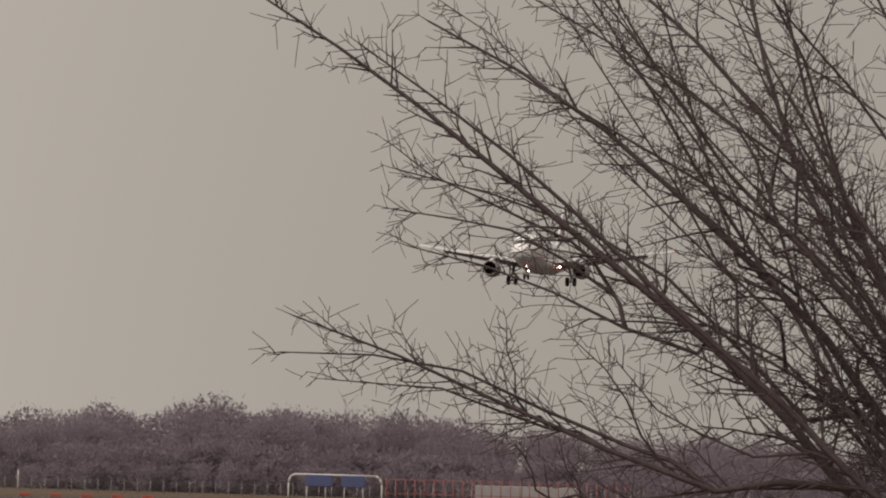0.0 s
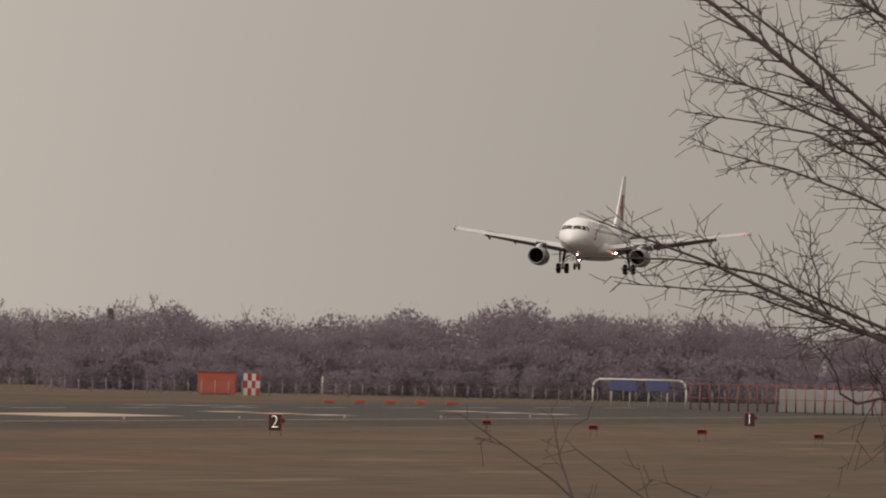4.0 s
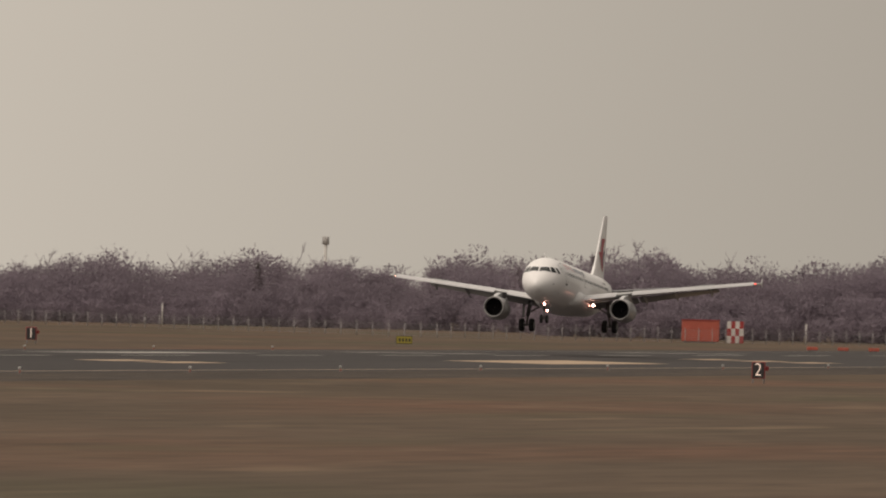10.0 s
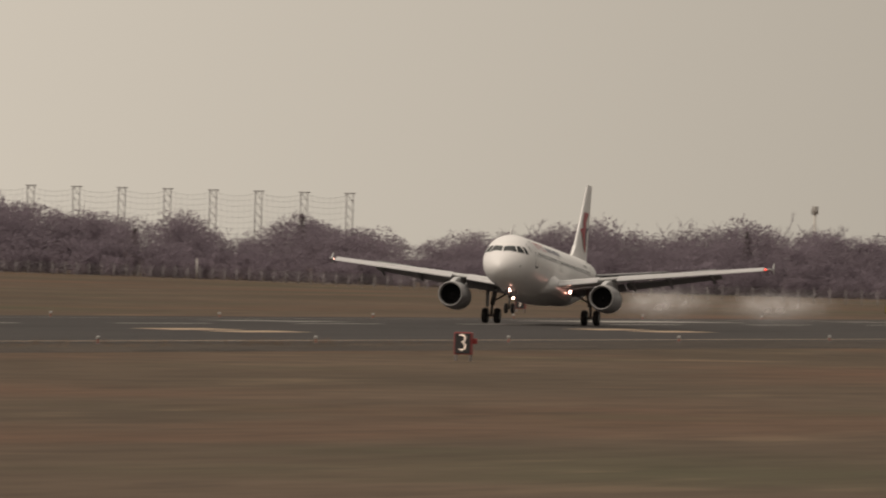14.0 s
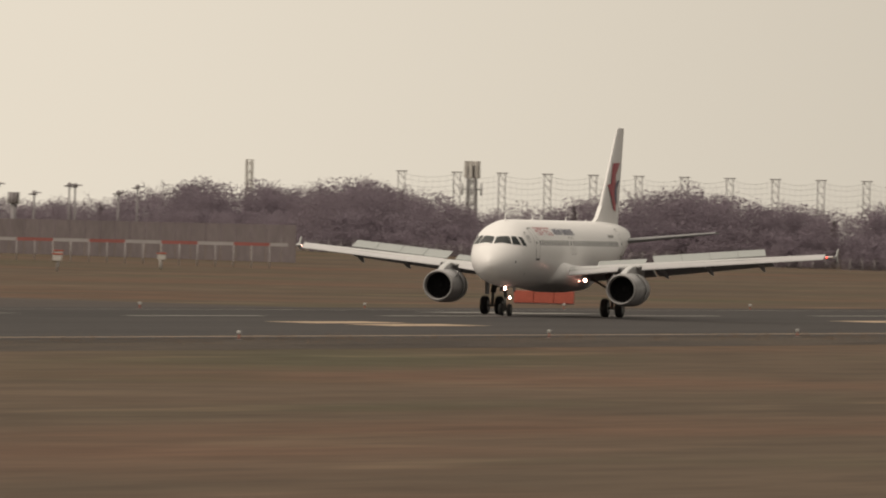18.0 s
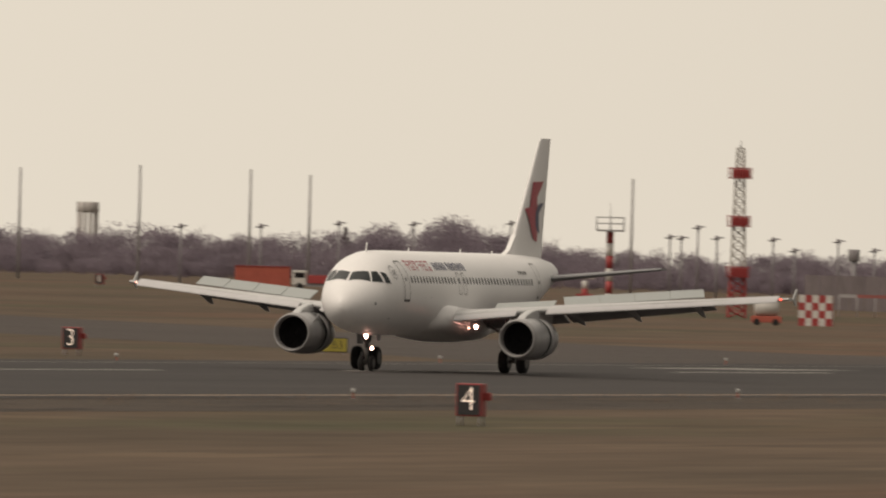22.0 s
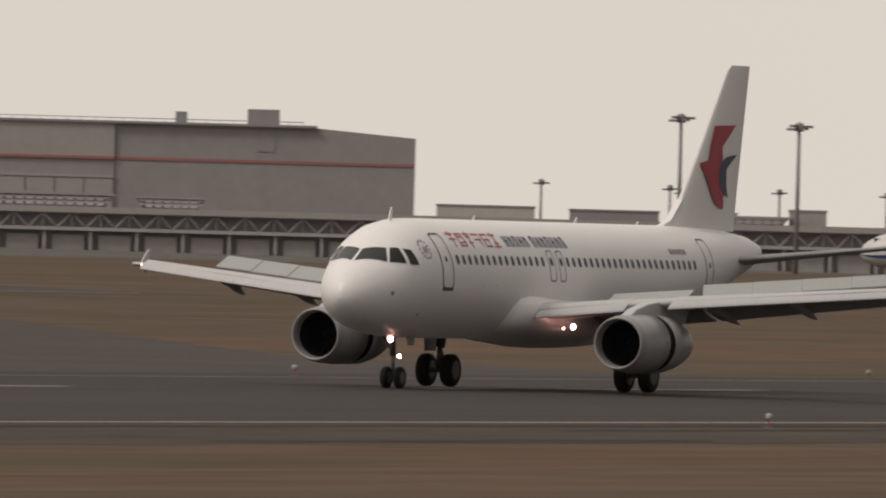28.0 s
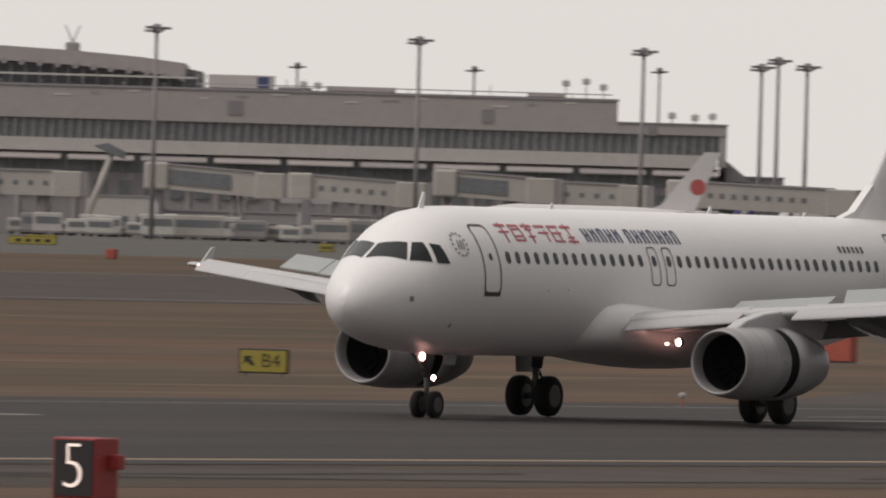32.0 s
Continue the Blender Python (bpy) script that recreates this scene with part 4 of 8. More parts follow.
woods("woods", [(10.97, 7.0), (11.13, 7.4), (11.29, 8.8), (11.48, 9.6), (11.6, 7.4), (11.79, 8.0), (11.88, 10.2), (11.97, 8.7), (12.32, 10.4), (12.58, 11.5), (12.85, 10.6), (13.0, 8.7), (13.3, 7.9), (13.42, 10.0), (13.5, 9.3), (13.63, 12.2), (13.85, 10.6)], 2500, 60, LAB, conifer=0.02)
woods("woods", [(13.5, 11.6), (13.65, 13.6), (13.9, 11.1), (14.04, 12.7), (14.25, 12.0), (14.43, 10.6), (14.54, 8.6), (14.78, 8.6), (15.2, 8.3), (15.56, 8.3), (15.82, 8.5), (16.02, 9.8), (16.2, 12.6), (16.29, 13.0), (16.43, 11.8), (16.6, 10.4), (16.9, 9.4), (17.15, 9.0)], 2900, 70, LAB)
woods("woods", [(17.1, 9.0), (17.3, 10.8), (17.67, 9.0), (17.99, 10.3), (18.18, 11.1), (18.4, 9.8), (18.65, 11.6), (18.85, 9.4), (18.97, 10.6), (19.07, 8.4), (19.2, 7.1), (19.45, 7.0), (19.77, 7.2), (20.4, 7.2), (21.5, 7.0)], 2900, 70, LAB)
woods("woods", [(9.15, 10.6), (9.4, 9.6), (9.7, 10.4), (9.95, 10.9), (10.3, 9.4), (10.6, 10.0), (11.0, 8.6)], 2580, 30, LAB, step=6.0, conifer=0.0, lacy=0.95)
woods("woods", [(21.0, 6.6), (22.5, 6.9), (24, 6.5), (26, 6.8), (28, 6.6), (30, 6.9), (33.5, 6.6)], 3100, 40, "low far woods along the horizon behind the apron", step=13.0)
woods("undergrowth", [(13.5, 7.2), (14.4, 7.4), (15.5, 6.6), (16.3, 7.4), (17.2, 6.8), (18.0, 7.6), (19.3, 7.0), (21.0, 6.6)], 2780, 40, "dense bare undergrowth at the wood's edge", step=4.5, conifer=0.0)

# ---- things on the airfield ----
SIGN_RED = mat("red_sign_paint", (0.33, 0.04, 0.04), 0.5, vary=0.12, size=0.6)
SIGN_BLACK = mat("black_sign_face", (0.022, 0.020, 0.022), 0.5, vary=0.1, size=0.5)
SIGN_LIT = mat("lit_numeral", (1.0, 0.84, 0.72), 0.5, glow=0.55)
SIGN_YELLOW = mat("yellow_sign_face", (0.33, 0.275, 0.045), 0.5, vary=0.1, size=0.5)
# orange is greyed in its colour to stand for distance haze
ORANGE = mat("hazed_orange_red_paint", (0.40, 0.09, 0.06), 0.6, vary=0.18, size=0.9)
OFFWHITE = mat("weathered_white_paint", (0.55, 0.53, 0.50), 0.6, vary=0.15, size=0.7)
POLE_GREY = mat("galvanised_steel", (0.34, 0.33, 0.33), 0.55, metal=0.3, vary=0.15, size=0.8)
POLE_DARK = mat("dark_steel_mast", (0.26, 0.245, 0.255), 0.6, vary=0.15, size=1.5)
# blue, too, is greyed for haze rather than by its paint
BLUE = mat("hazed_blue_cover_paint", (0.07, 0.085, 0.19), 0.5, vary=0.12, size=1.0)
LAMP_WHITE = mat("white_lamp_globe", (0.42, 0.41, 0.39), 0.25, vary=0.04, size=0.1)
POST = mat("concrete_fence_post", (0.36, 0.34, 0.34), 0.8, vary=0.15, size=1.0)
WEED = mat("dry_weed_stalks", (0.15, 0.095, 0.06), 0.95, vary=0.3, size=0.3)


def spot(heading, dist):
    a = radians(heading)
    return dist * math.cos(a), dist * math.sin(a)


def stand(ob, x, y, turn=0.0, lift=0.0):
    ob.matrix_basis = pose(x, y, ground_z(y) + lift, 0, 0, turn)
    return ob


def writing(text, size, material, parent, m, name="numeral", thin=-0.018):
    cu = bpy.data.curves.new(name, "FONT")
    cu.body, cu.size, cu.extrude, cu.align_x, cu.align_y = text, size, 0.008, "CENTER", "CENTER"
    cu.offset = thin * size
    tmp = bpy.data.objects.new("tmp", cu)
    scene.collection.objects.link(tmp)
    me = bpy.data.meshes.new_from_object(tmp)
    bpy.data.objects.remove(tmp)
    me.materials.clear()
    me.materials.append(material)
    ob = new(name, me)
    ob.parent = parent
    ob.matrix_basis = m
    return ob


def distance_marker(n, x, y, turn=5.0):
    """A lit runway distance marker; its face looks towards -x."""
    t = thing("distance_marker", "red box sign with white %s on black, in dry grass" % n, "sign", "runway distance markers")
    boxed("cabinet", -0.5, 0.55, -0.48, 0.48, 0.36, 1.58, SIGN_RED, t, "red metal cabinet", 0.03)
    face = boxed("face", -0.53, -0.502, -0.43, 0.43, 0.41, 1.53, SIGN_BLACK, t, "black face")
    writing(n, 1.36, SIGN_LIT, face, Matrix.Translation((-0.545, 0, 0.97)) @ Matrix(((0, 0, -1, 0), (-1, 0, 0, 0), (0, 1, 0, 0), (0, 0, 0, 1))) @ Matrix.Diagonal((0.84, 1, 1, 1)), thin=-0.024)
    boxed("lamp_box", 0.1, 0.35, -0.72, -0.48, 0.95, 1.25, SIGN_RED, t, "", 0.02)
    for lx in (-0.42, 0.45):
        for ly in (-0.4, 0.4):
            rod("leg", (lx, ly, -0.1), (lx, ly, 0.4), 0.03, POLE_DARK, t)
    return stand(t, x, y, turn)


for n, x, y in (("1", 1501.8, 172.26), ("2", 1197.7, 172.26), ("3", 894.9, 172.26), ("4", 593.2, 172.26), ("5", 283.9, 172.26), ("1", 1553, 293.5), ("3", 882.0, 279.4), ("1", 1952, 615), ("2", 1529, 603)):
    distance_marker(n, x, y)


def edge_light():
    t = thing("edge_light", "small white runway edge light on a stake", "lamp", "runway edge lights")
    rod("stake", (0, 0, -0.05), (0, 0, 0.28), 0.03, ORANGE, t)
    bm = bmesh.new()
    rings(bm, [[(r * math.cos(k * math.pi / 6), r * math.sin(k * math.pi / 6), z) for k in range(12)] for z, r in ((0.26, 0.07), (0.3, 0.1), (0.4, 0.1), (0.45, 0.05))])
    part("globe", bm, LAMP_WHITE, t)
    boxed("base", -0.12, 0.12, -0.12, 0.12, -0.02, 0.03, POLE_DARK, t)
    return t


first = edge_light()
EDGE_X = [295, 360, 414.6, 473.3, 533.3, 593.4, 653.4, 713.5, 776, 842.5, 904, 965.5, 1027, 1088, 1148, 1210, 1272, 1334, 1396, 1458, 1520]
stand(first, EDGE_X[0], 194.8)
for side in (194.8, 264.4):
    for x in EDGE_X:
        if (x, side) != (EDGE_X[0], 194.8):
            copy_thing(first, pose(x, side, ground_z(side)))

# touchdown zone and aiming point markings, in pairs 150 m apart
for x0, x1, rows_ in ((880, 903, 2), (1028, 1051, 2), (1178, 1201, 2), (1325, 1390, 0), (1475, 1498, 3), (1637, 1660, 3)):
    for y0, y1 in ([(207.5, 216.5), (242.4, 251.4)] if not rows_ else [(219.6 - 4.5 * k - 3, 219.6 - 4.5 * k) for k in range(rows_)] + [(239.3 + 4.5 * k, 242.3 + 4.5 * k) for k in range(rows_)]):
        tagged(mark("touchdown_mark", x0, x1, y0, y1, LINE_WORN if y0 < 229 else LINE, "worn pale touchdown marking on the asphalt", 0.03), group="touchdown markings")


def flat(name, pts, material, label, lift, category="taxiway"):
    """A piece of pavement or a line with that outline, laid on the ground."""
    bm = bmesh.new()
    bm.faces.new([bm.verts.new((x, y, 0)) for x, y in pts])
    for yy in [p[0] for p in PROFILE[1:]]:
        bmesh.ops.bisect_plane(bm, geom=list(bm.verts) + list(bm.edges) + list(bm.faces), plane_co=(0, yy, 0), plane_no=(0, 1, 0))
    for v in bm.verts:
        v.co.z = ground_z(v.co.y) + lift
    bmesh.ops.recalc_face_normals(bm, faces=bm.faces)
    for f in bm.faces:
        if f.normal.z < 0:
            f.normal_flip()
    return tagged(part(name, bm, material), label, category, kind="structure")


def ribbon(name, pts, width, material, label, lift=0.05):
    """A painted line along a path."""
    a, b = [], []
    P = [Vector(p) for p in pts]
    for i, p in enumerate(P):
        d = (P[min(i + 1, len(P) - 1)] - P[max(i - 1, 0)]).normalized()
        n = Vector((-d.y, d.x)) * width / 2
        a.append(tuple(p + n)), b.append(tuple(p - n))
    bm = bmesh.new()
    va, vb = [bm.verts.new((x, y, ground_z(y) + lift)) for x, y in a], [bm.verts.new((x, y, ground_z(y) + lift)) for x, y in b]
    for i in range(len(P) - 1):
        bm.faces.new((va[i], vb[i], vb[i + 1], va[i + 1]))
    bmesh.ops.recalc_face_normals(bm, faces=bm.faces)
    return tagged(part(name, bm, material), label, "marking", kind="structure")


flat("parallel_taxiway", [(300, 516), (1150, 516), (1190, 612), (300, 612)], TAXI, "grey asphalt taxiway parallel to the runway", 0.012)
flat("exit_taxiway", [(470, 262), (584, 313), (914, 499), (935, 514), (1085, 514), (907, 425), (690, 308), (640, 262)], TAXI, "grey asphalt rapid-exit taxiway", 0.012)
flat("exit_taxiway", [(913, 262), (1027, 313), (1357, 499), (1378, 514), (1528, 514), (1350, 425), (1133, 308), (1083, 262)], TAXI, "grey asphalt rapid-exit taxiway", 0.012)
flat("shoulder", [(395, 193), (395, 186.5), (330, 187), (280, 193.5)], TAXI, "strip of old asphalt beside the runway", 0.02, "pavement")
flat("apron", [(300, 790), (2300, 790), (2300, 1800), (300, 1800)], CONCRETE, "pale concrete airport apron", 0.012, "apron")
ribbon("taxi_line", [(430, 236), (470, 243), (516, 255.3), (539, 262.3), (556, 267.4), (572, 273.4), (587, 279.9), (598, 285.4), (610, 292), (642, 309.7), (686, 333.6), (741, 363.4), (816, 404.2), (900, 447), (1030, 514), (1150, 576), (1570, 811)], 0.35, LINE, "pale line curving off the runway")
ribbon("taxi_edge_line", [(540, 284), (575, 291), (600, 302), (640, 325), (880, 458)], 0.35, LINE_YELLOW, "yellow taxiway edge line")
for y in (521, 608):
    ribbon("taxi_edge_line", [(300, y), (800, y), (1140, y)], 0.5, LINE, "white line along the taxiway edge")
ribbon("taxi_edge_line", [(602, 321.5), (672, 360.5), (833, 449), (942, 508)], 1.4, TAXI, "paler seam along the exit taxiway", 0.03)
ribbon("taxi_edge_line", [(618, 330), (634, 316.5), (643, 312.3), (652, 309.5)], 2.2, LINE, "broad white line across the exit taxiway", 0.045)
ribbon("taxi_edge_line", [(653, 335), (650.7, 320), (646, 302)], 0.5, LINE, "white line on the exit taxiway")


def guidance_sign(x, y, text, w=1.85, h=0.9, arrow=True, turn=5.0):
    t = thing("guidance_sign", "yellow taxiway guidance sign with black writing" if text else "long yellow taxiway guidance sign", "sign", "taxiway signs")
    boxed("frame", -0.12, 0.12, -w / 2, w / 2, 0.12, 0.12 + h, SIGN_BLACK, t, "black frame", 0.015)
    face = boxed("panel", -0.14, -0.122, -w / 2 + 0.06, w / 2 - 0.06, 0.18, 0.06 + h, SIGN_YELLOW, t, "yellow panel")
    turnface = Matrix(((0, 0, -1, 0), (-1, 0, 0, 0), (0, 1, 0, 0), (0, 0, 0, 1)))
    if text:
        writing(text, 0.72, SIGN_BLACK, face, Matrix.Translation((-0.152, -0.28, 0.12 + h / 2)) @ turnface, "letters")
        bm = bmesh.new()
        slab(bm, [(0.72, 0.75), (0.40, 0.75), (0.50, 0.66), (0.32, 0.46), (0.42, 0.38), (0.6, 0.57), (0.72, 0.46)], -0.156, -0.145, "x")
        part("arrow", bm, SIGN_BLACK, face)
    else:
        for k in range(4):
            boxed("bar", -0.152, -0.142, -w / 2 + w * (0.12 + 0.2 * k), -w / 2 + w * (0.24 + 0.2 * k), 0.36, 0.36 + h * 0.4, SIGN_BLACK, face)
    for k in (-1, 1):
        rod("leg", (0, k * w * 0.36, -0.1), (0, k * w * 0.36, 0.14), 0.04, POLE_DARK, t)
    return stand(t, x, y, turn + 12)


guidance_sign(520, 308, "B4"), guidance_sign(963, 288.5, "B3")
guidance_sign(1777, 294.6, "", 1.8, 0.85), guidance_sign(2068, 691.5, "", 3.6, 0.85), guidance_sign(1506, 920, "", 3.4, 0.9), guidance_sign(1520, 893, "", 1.7, 0.9)
guidance_sign(1318, 652.5, "", 2.0, 0.9), guidance_sign(1712, 823, "", 1.9, 0.9), guidance_sign(1460, 893, "", 5.2, 0.85), guidance_sign(1424, 801, "", 7.4, 0.95), guidance_sign(1050, 589.6, "", 3.6, 1.0)


def barrier(x, y, w, h=1.0, turn=10.0, d=1.0):
    t = thing("barrier", "long orange-red equipment box on the grass", "box", "orange boxes")
    n = max(2, int(w / 1.3))
    for k in range(n):
        boxed("panel", -d / 2, d / 2, -w / 2 + w * k / n + 0.02, -w / 2 + w * (k + 1) / n - 0.02, 0.08, h, ORANGE, t, "", 0.03)
    boxed("skid", -d / 2 + 0.1, d / 2 - 0.1, -w / 2, w / 2, -0.06, 0.08, POLE_DARK, t)
    return stand(t, x, y, turn)


for x, y, w, h in ((1225, 283.7, 4.6, 1.0), (655, 360, 5.4, 1.2), (1353, 451, 1.6, 1.2), (1612, 670, 2.4, 1.2), (2108, 714, 3.4, 1.1), (2257, 829, 2.0, 1.2), (1228, 743, 0.8, 0.9), (1320, 647, 3.9, 1.1), (1525, 728, 7.4, 1.25), (1570, 900, 2.2, 1.0), (1682, 956.6, 2.2, 1.1), (1700, 957, 5.4, 0.9), (1700, 936, 2.4, 0.6), (1935, 687, 4.8, 1.4)):
    barrier(x, y, w, h)
for k in range(5):
    barrier(1921 + 2.5 * k, 270 - 3.3 * k, 1.3, 0.45)


def container(x, y, w, h, turn, label):
    t = thing("equipment_cabin", label, "cabin", "orange cabins")
    boxed("shell", -1.3, 1.3, -w / 2, w / 2, 0.15, h, ORANGE, t, "orange-red metal shell", 0.05)
    for k in range(int(w / 0.6)):
        boxed("rib", -1.34, -1.302, -w / 2 + 0.15 + 0.6 * k, -w / 2 + 0.27 + 0.6 * k, 0.25, h - 0.12, ORANGE, t)
    boxed("roof_edge", -1.4, 1.4, -w / 2 - 0.08, w / 2 + 0.08, h, h + 0.1, SIGN_RED, t)
    boxed("footing", -1.1, 1.1, -w / 2 + 0.3, w / 2 - 0.3, -0.2, 0.15, POLE_GREY, t)
    return stand(t, x, y, turn)


container(2170, 320, 5.0, 2.95, 8, "orange-red equipment cabin before the woods")
container(2090, 636, 7.3, 2.9, 17, "long orange-red equipment cabin")


def checker_hut(x, y, w, d, h, n, turn, label, first_white=True):
    """A hut painted in red and white squares; each square is a panel of its own."""
    t = thing("checkered_hut", label, "hut", "checkered huts")
    boxed("core", -d / 2 + 0.03, d / 2 - 0.03, -w / 2 + 0.03, w / 2 - 0.03, -0.1, h - 0.03, OFFWHITE, t)
    for j in range(n):
        for k in range(int(n * 1.4)):
            q = int(n * 1.4)
            boxed("square", -d / 2 - 0.01, -d / 2 + 0.03, -w / 2 + w * k / q, -w / 2 + w * (k + 1) / q, h * j / n, h * (j + 1) / n, OFFWHITE if (j + k) % 2 else SIGN_RED, t)
        for k in range(n):
            boxed("square", -d / 2 + d * k / n, -d / 2 + d * (k + 1) / n, -w / 2 - 0.01, -w / 2 + 0.03, h * j / n, h * (j + 1) / n, SIGN_RED if (j + k) % 2 else OFFWHITE, t)
    return stand(t, x, y, turn)


checker_hut(1712, 459, 3.6, 2.4, 3.3, 4, 12, "small hut painted in red and white squares")
checker_hut(2150, 643, 3.2, 2.4, 2.4, 4, 12, "small hut painted in red and white squares")
checker_hut(2178, 316.5, 2.2, 2.0, 2.9, 3, 8, "small hut painted in red and white squares")


def fire_tank(x, y, turn):
    t = thing("tank_cart", "white tank on a red cart before the checkered hut", "cart")
    bm = bmesh.new()
    rings(bm, [[(r * math.cos(k * math.pi / 8), d, 1.9 + r * math.sin(k * math.pi / 8)) for k in range(16)] for d, r in ((-1.3, 0.4), (-1.15, 0.9), (1.15, 0.9), (1.3, 0.4))])
    part("tank", bm, OFFWHITE, t)
    boxed("chassis", -0.8, 0.8, -1.6, 1.6, 0.3, 1.0, ORANGE, t, "orange-red chassis", 0.06)
    for k in (-1.0, 1.0):
        bm = bmesh.new()
        tube(bm, (-0.85, k, 0.35), (-0.65, k, 0.35), 0.35, n=14)
        tube(bm, (0.65, k, 0.35), (0.85, k, 0.35), 0.35, n=14)
        part("wheel_pair", bm, TYRE, t)
    return stand(t, x, y, turn)


fire_tank(1690, 458.5, 12)


def truck(x, y, turn, label="white truck with a red and white body"):
    t = thing("service_truck", label, "truck")
    boxed("cab", -0.9, 0.9, 1.3, 3.2, 0.5, 2.5, OFFWHITE, t, "white cab", 0.12)
    boxed("windscreen", -0.92, -0.89, 1.5, 2.9, 1.5, 2.2, GLASS, t)
    boxed("body", -1.0, 1.0, -3.2, 1.1, 0.8, 1.9, SIGN_RED, t, "red body", 0.05)
    boxed("chassis", -0.8, 0.8, -3.2, 3.1, 0.4, 0.8, POLE_DARK, t)
    for k in (-2.2, 2.2):
        for s in (-0.85, 0.85):
            bm = bmesh.new()
            tube(bm, (s - 0.12, k, 0.42), (s + 0.12, k, 0.42), 0.42, n=14)
            part("wheel", bm, TYRE, t)
    return stand(t, x, y, turn)


truck(2128, 640, 12)


def fence():
    t = thing("perimeter_fence", "wire perimeter fence on white posts along the wood's edge", "fence")
    path = [spot(4.6, 2290), spot(6.5, 2240), spot(9.3, 2120), spot(11.6, 2450), spot(14.2, 2500)]
    bm = bmesh.new()
    tube(bm, (0, 0, -0.2), (0, 0, 1.75), 0.055, n=6)
    tube(bm, (0, 0, 1.75), (-0.18, 0, 2.0), 0.05, n=6)
    first = part("post", bm, POST, t)
    made, rail = 0, bmesh.new()
    for (x0, y0), (x1, y1) in zip(path, path[1:]):
        n = int(abs(math.atan2(y1, x1) - math.atan2(y0, x0)) * math.hypot(x0, y0) / 1.78)
        for k in range(n):
            x, y = x0 + (x1 - x0) * k / n, y0 + (y1 - y0) * k / n
            ob = first if not made else new("post", first.data)
            ob.parent, ob.location = t, (x, y, ground_z(y))
            made += 1
        for z in (0.2, 0.45, 0.7, 0.95, 1.2, 1.45, 1.68):
            tube(rail, (x0, y0, ground_z(y0) + z), (x1, y1, ground_z(y1) + z), 0.012, n=4)
    part("wire", rail, POLE_GREY, t)


fence()


def papi(x, y):
    t = thing("approach_light_box", "small red slope indicator box on legs in the grass", "light box", "slope indicator boxes")
    boxed("box", -0.5, 0.5, -0.38, 0.38, 0.55, 0.95, SIGN_RED, t, "red box", 0.04)
    boxed("lens", -0.53, -0.5, -0.3, 0.3, 0.65, 0.87, DARK, t)
    for lx in (-0.35, 0.35):
        for ly in (-0.25, 0.25):
            rod("leg", (lx, ly, -0.1), (lx, ly, 0.56), 0.025, POLE_DARK, t)
    return stand(t, x, y, 4)


for x, y in ((1335, 174.6), (1299, 161.4), (1262, 148.4), (1226, 135.4)):
    papi(x, y)


# array red, with the dulling of distance haze in its colour
ARRAY_RED = mat("hazed_array_red", (0.30, 0.11, 0.10), 0.7, vary=0.15, size=1.5)


def antenna_frame():
    t = thing("antenna_shelter", "white tubular frame with blue covers at the runway end", "antenna")
    for k in range(6):
        rod("upright", (0, -5.4 + 2.16 * k, -0.1), (0, -5.4 + 2.16 * k, 3.1 if 0 < k < 5 else 2.4), 0.09, OFFWHITE, t)
    bm = bmesh.new()
    pts = [(-5.4, 2.3), (-5.2, 2.9), (-4.7, 3.2), (4.7, 3.2), (5.2, 2.9), (5.4, 2.3)]
    for (a, b), (c, d) in zip(pts, pts[1:]):
        tube(bm, (0, a, b), (0, c, d), 0.13)
    part("top_rail", bm, OFFWHITE, t)
    boxed("cover", -0.3, 0.3, 0.3, 3.4, 1.9, 3.2, BLUE, t, "blue cover", 0.05)
    boxed("cover", -0.3, 0.3, -3.4, -0.7, 1.9, 3.2, BLUE, t, "blue cover", 0.05)
    stand(t, 1890, 229.6, 0)
    t = thing("localizer_array", "long row of red antenna frames at the runway end", "antenna")
    for k in range(26):
        y = -1.1 * k
        bm = bmesh.new()
        tube(bm, (0, y, -0.2), (0, y, 3.1), 0.07, n=6)
        tube(bm, (0.9, y, -0.2), (0, y, 2.4), 0.05, n=6)
        part("frame", bm, ARRAY_RED, t)
    bm = bmesh.new()
    for z in (1.4, 3.0):
        tube(bm, (0, 0.4, z), (0, -27.9, z), 0.05, n=6)
    part("cross_rail", bm, ARRAY_RED, t)
    boxed("equipment_box", 2, 4, -22, -10, 0, 2.6, POLE_GREY, t, "long white box behind the frames", 0.05)
    stand(t, 1880, 222.5, 0)


antenna_frame()
for x, y, h in ((2256, 318, 2.6), (2394, 433, 3.2), (2436, 510, 3.0), (1854, 475, 1.6)):
    t = thing("marker_post", "plain white marker post before the fence", "post", "marker posts")
    rod("shaft", (0, 0, -0.1), (0, 0, h), 0.1, OFFWHITE, t, n=10)
    rod("cap", (0, 0, h), (0, 0, h + 0.12), 0.13, OFFWHITE, t, 0.02, n=10)
    stand(t, x, y)


def instrument(x, y):
    t = thing("weather_instrument", "small white instrument on a post in the grass", "instrument")
    rod("post", (0, 0, -0.1), (0, 0, 1.2), 0.08, POLE_GREY, t)
    boxed("housing", -0.3, 0.3, -0.45, 0.45, 1.1, 1.75, OFFWHITE, t, "", 0.08)
    boxed("cap", -0.38, 0.38, -0.55, 0.55, 1.75, 1.9, ORANGE, t, "", 0.04)
    return stand(t, x, y, 20)


t = thing("equipment_box", "tall plain red equipment box in the grass", "box")
boxed("cabinet", -0.55, 0.55, -0.9, 0.9, 0.1, 2.05, SIGN_RED, t, "", 0.06)
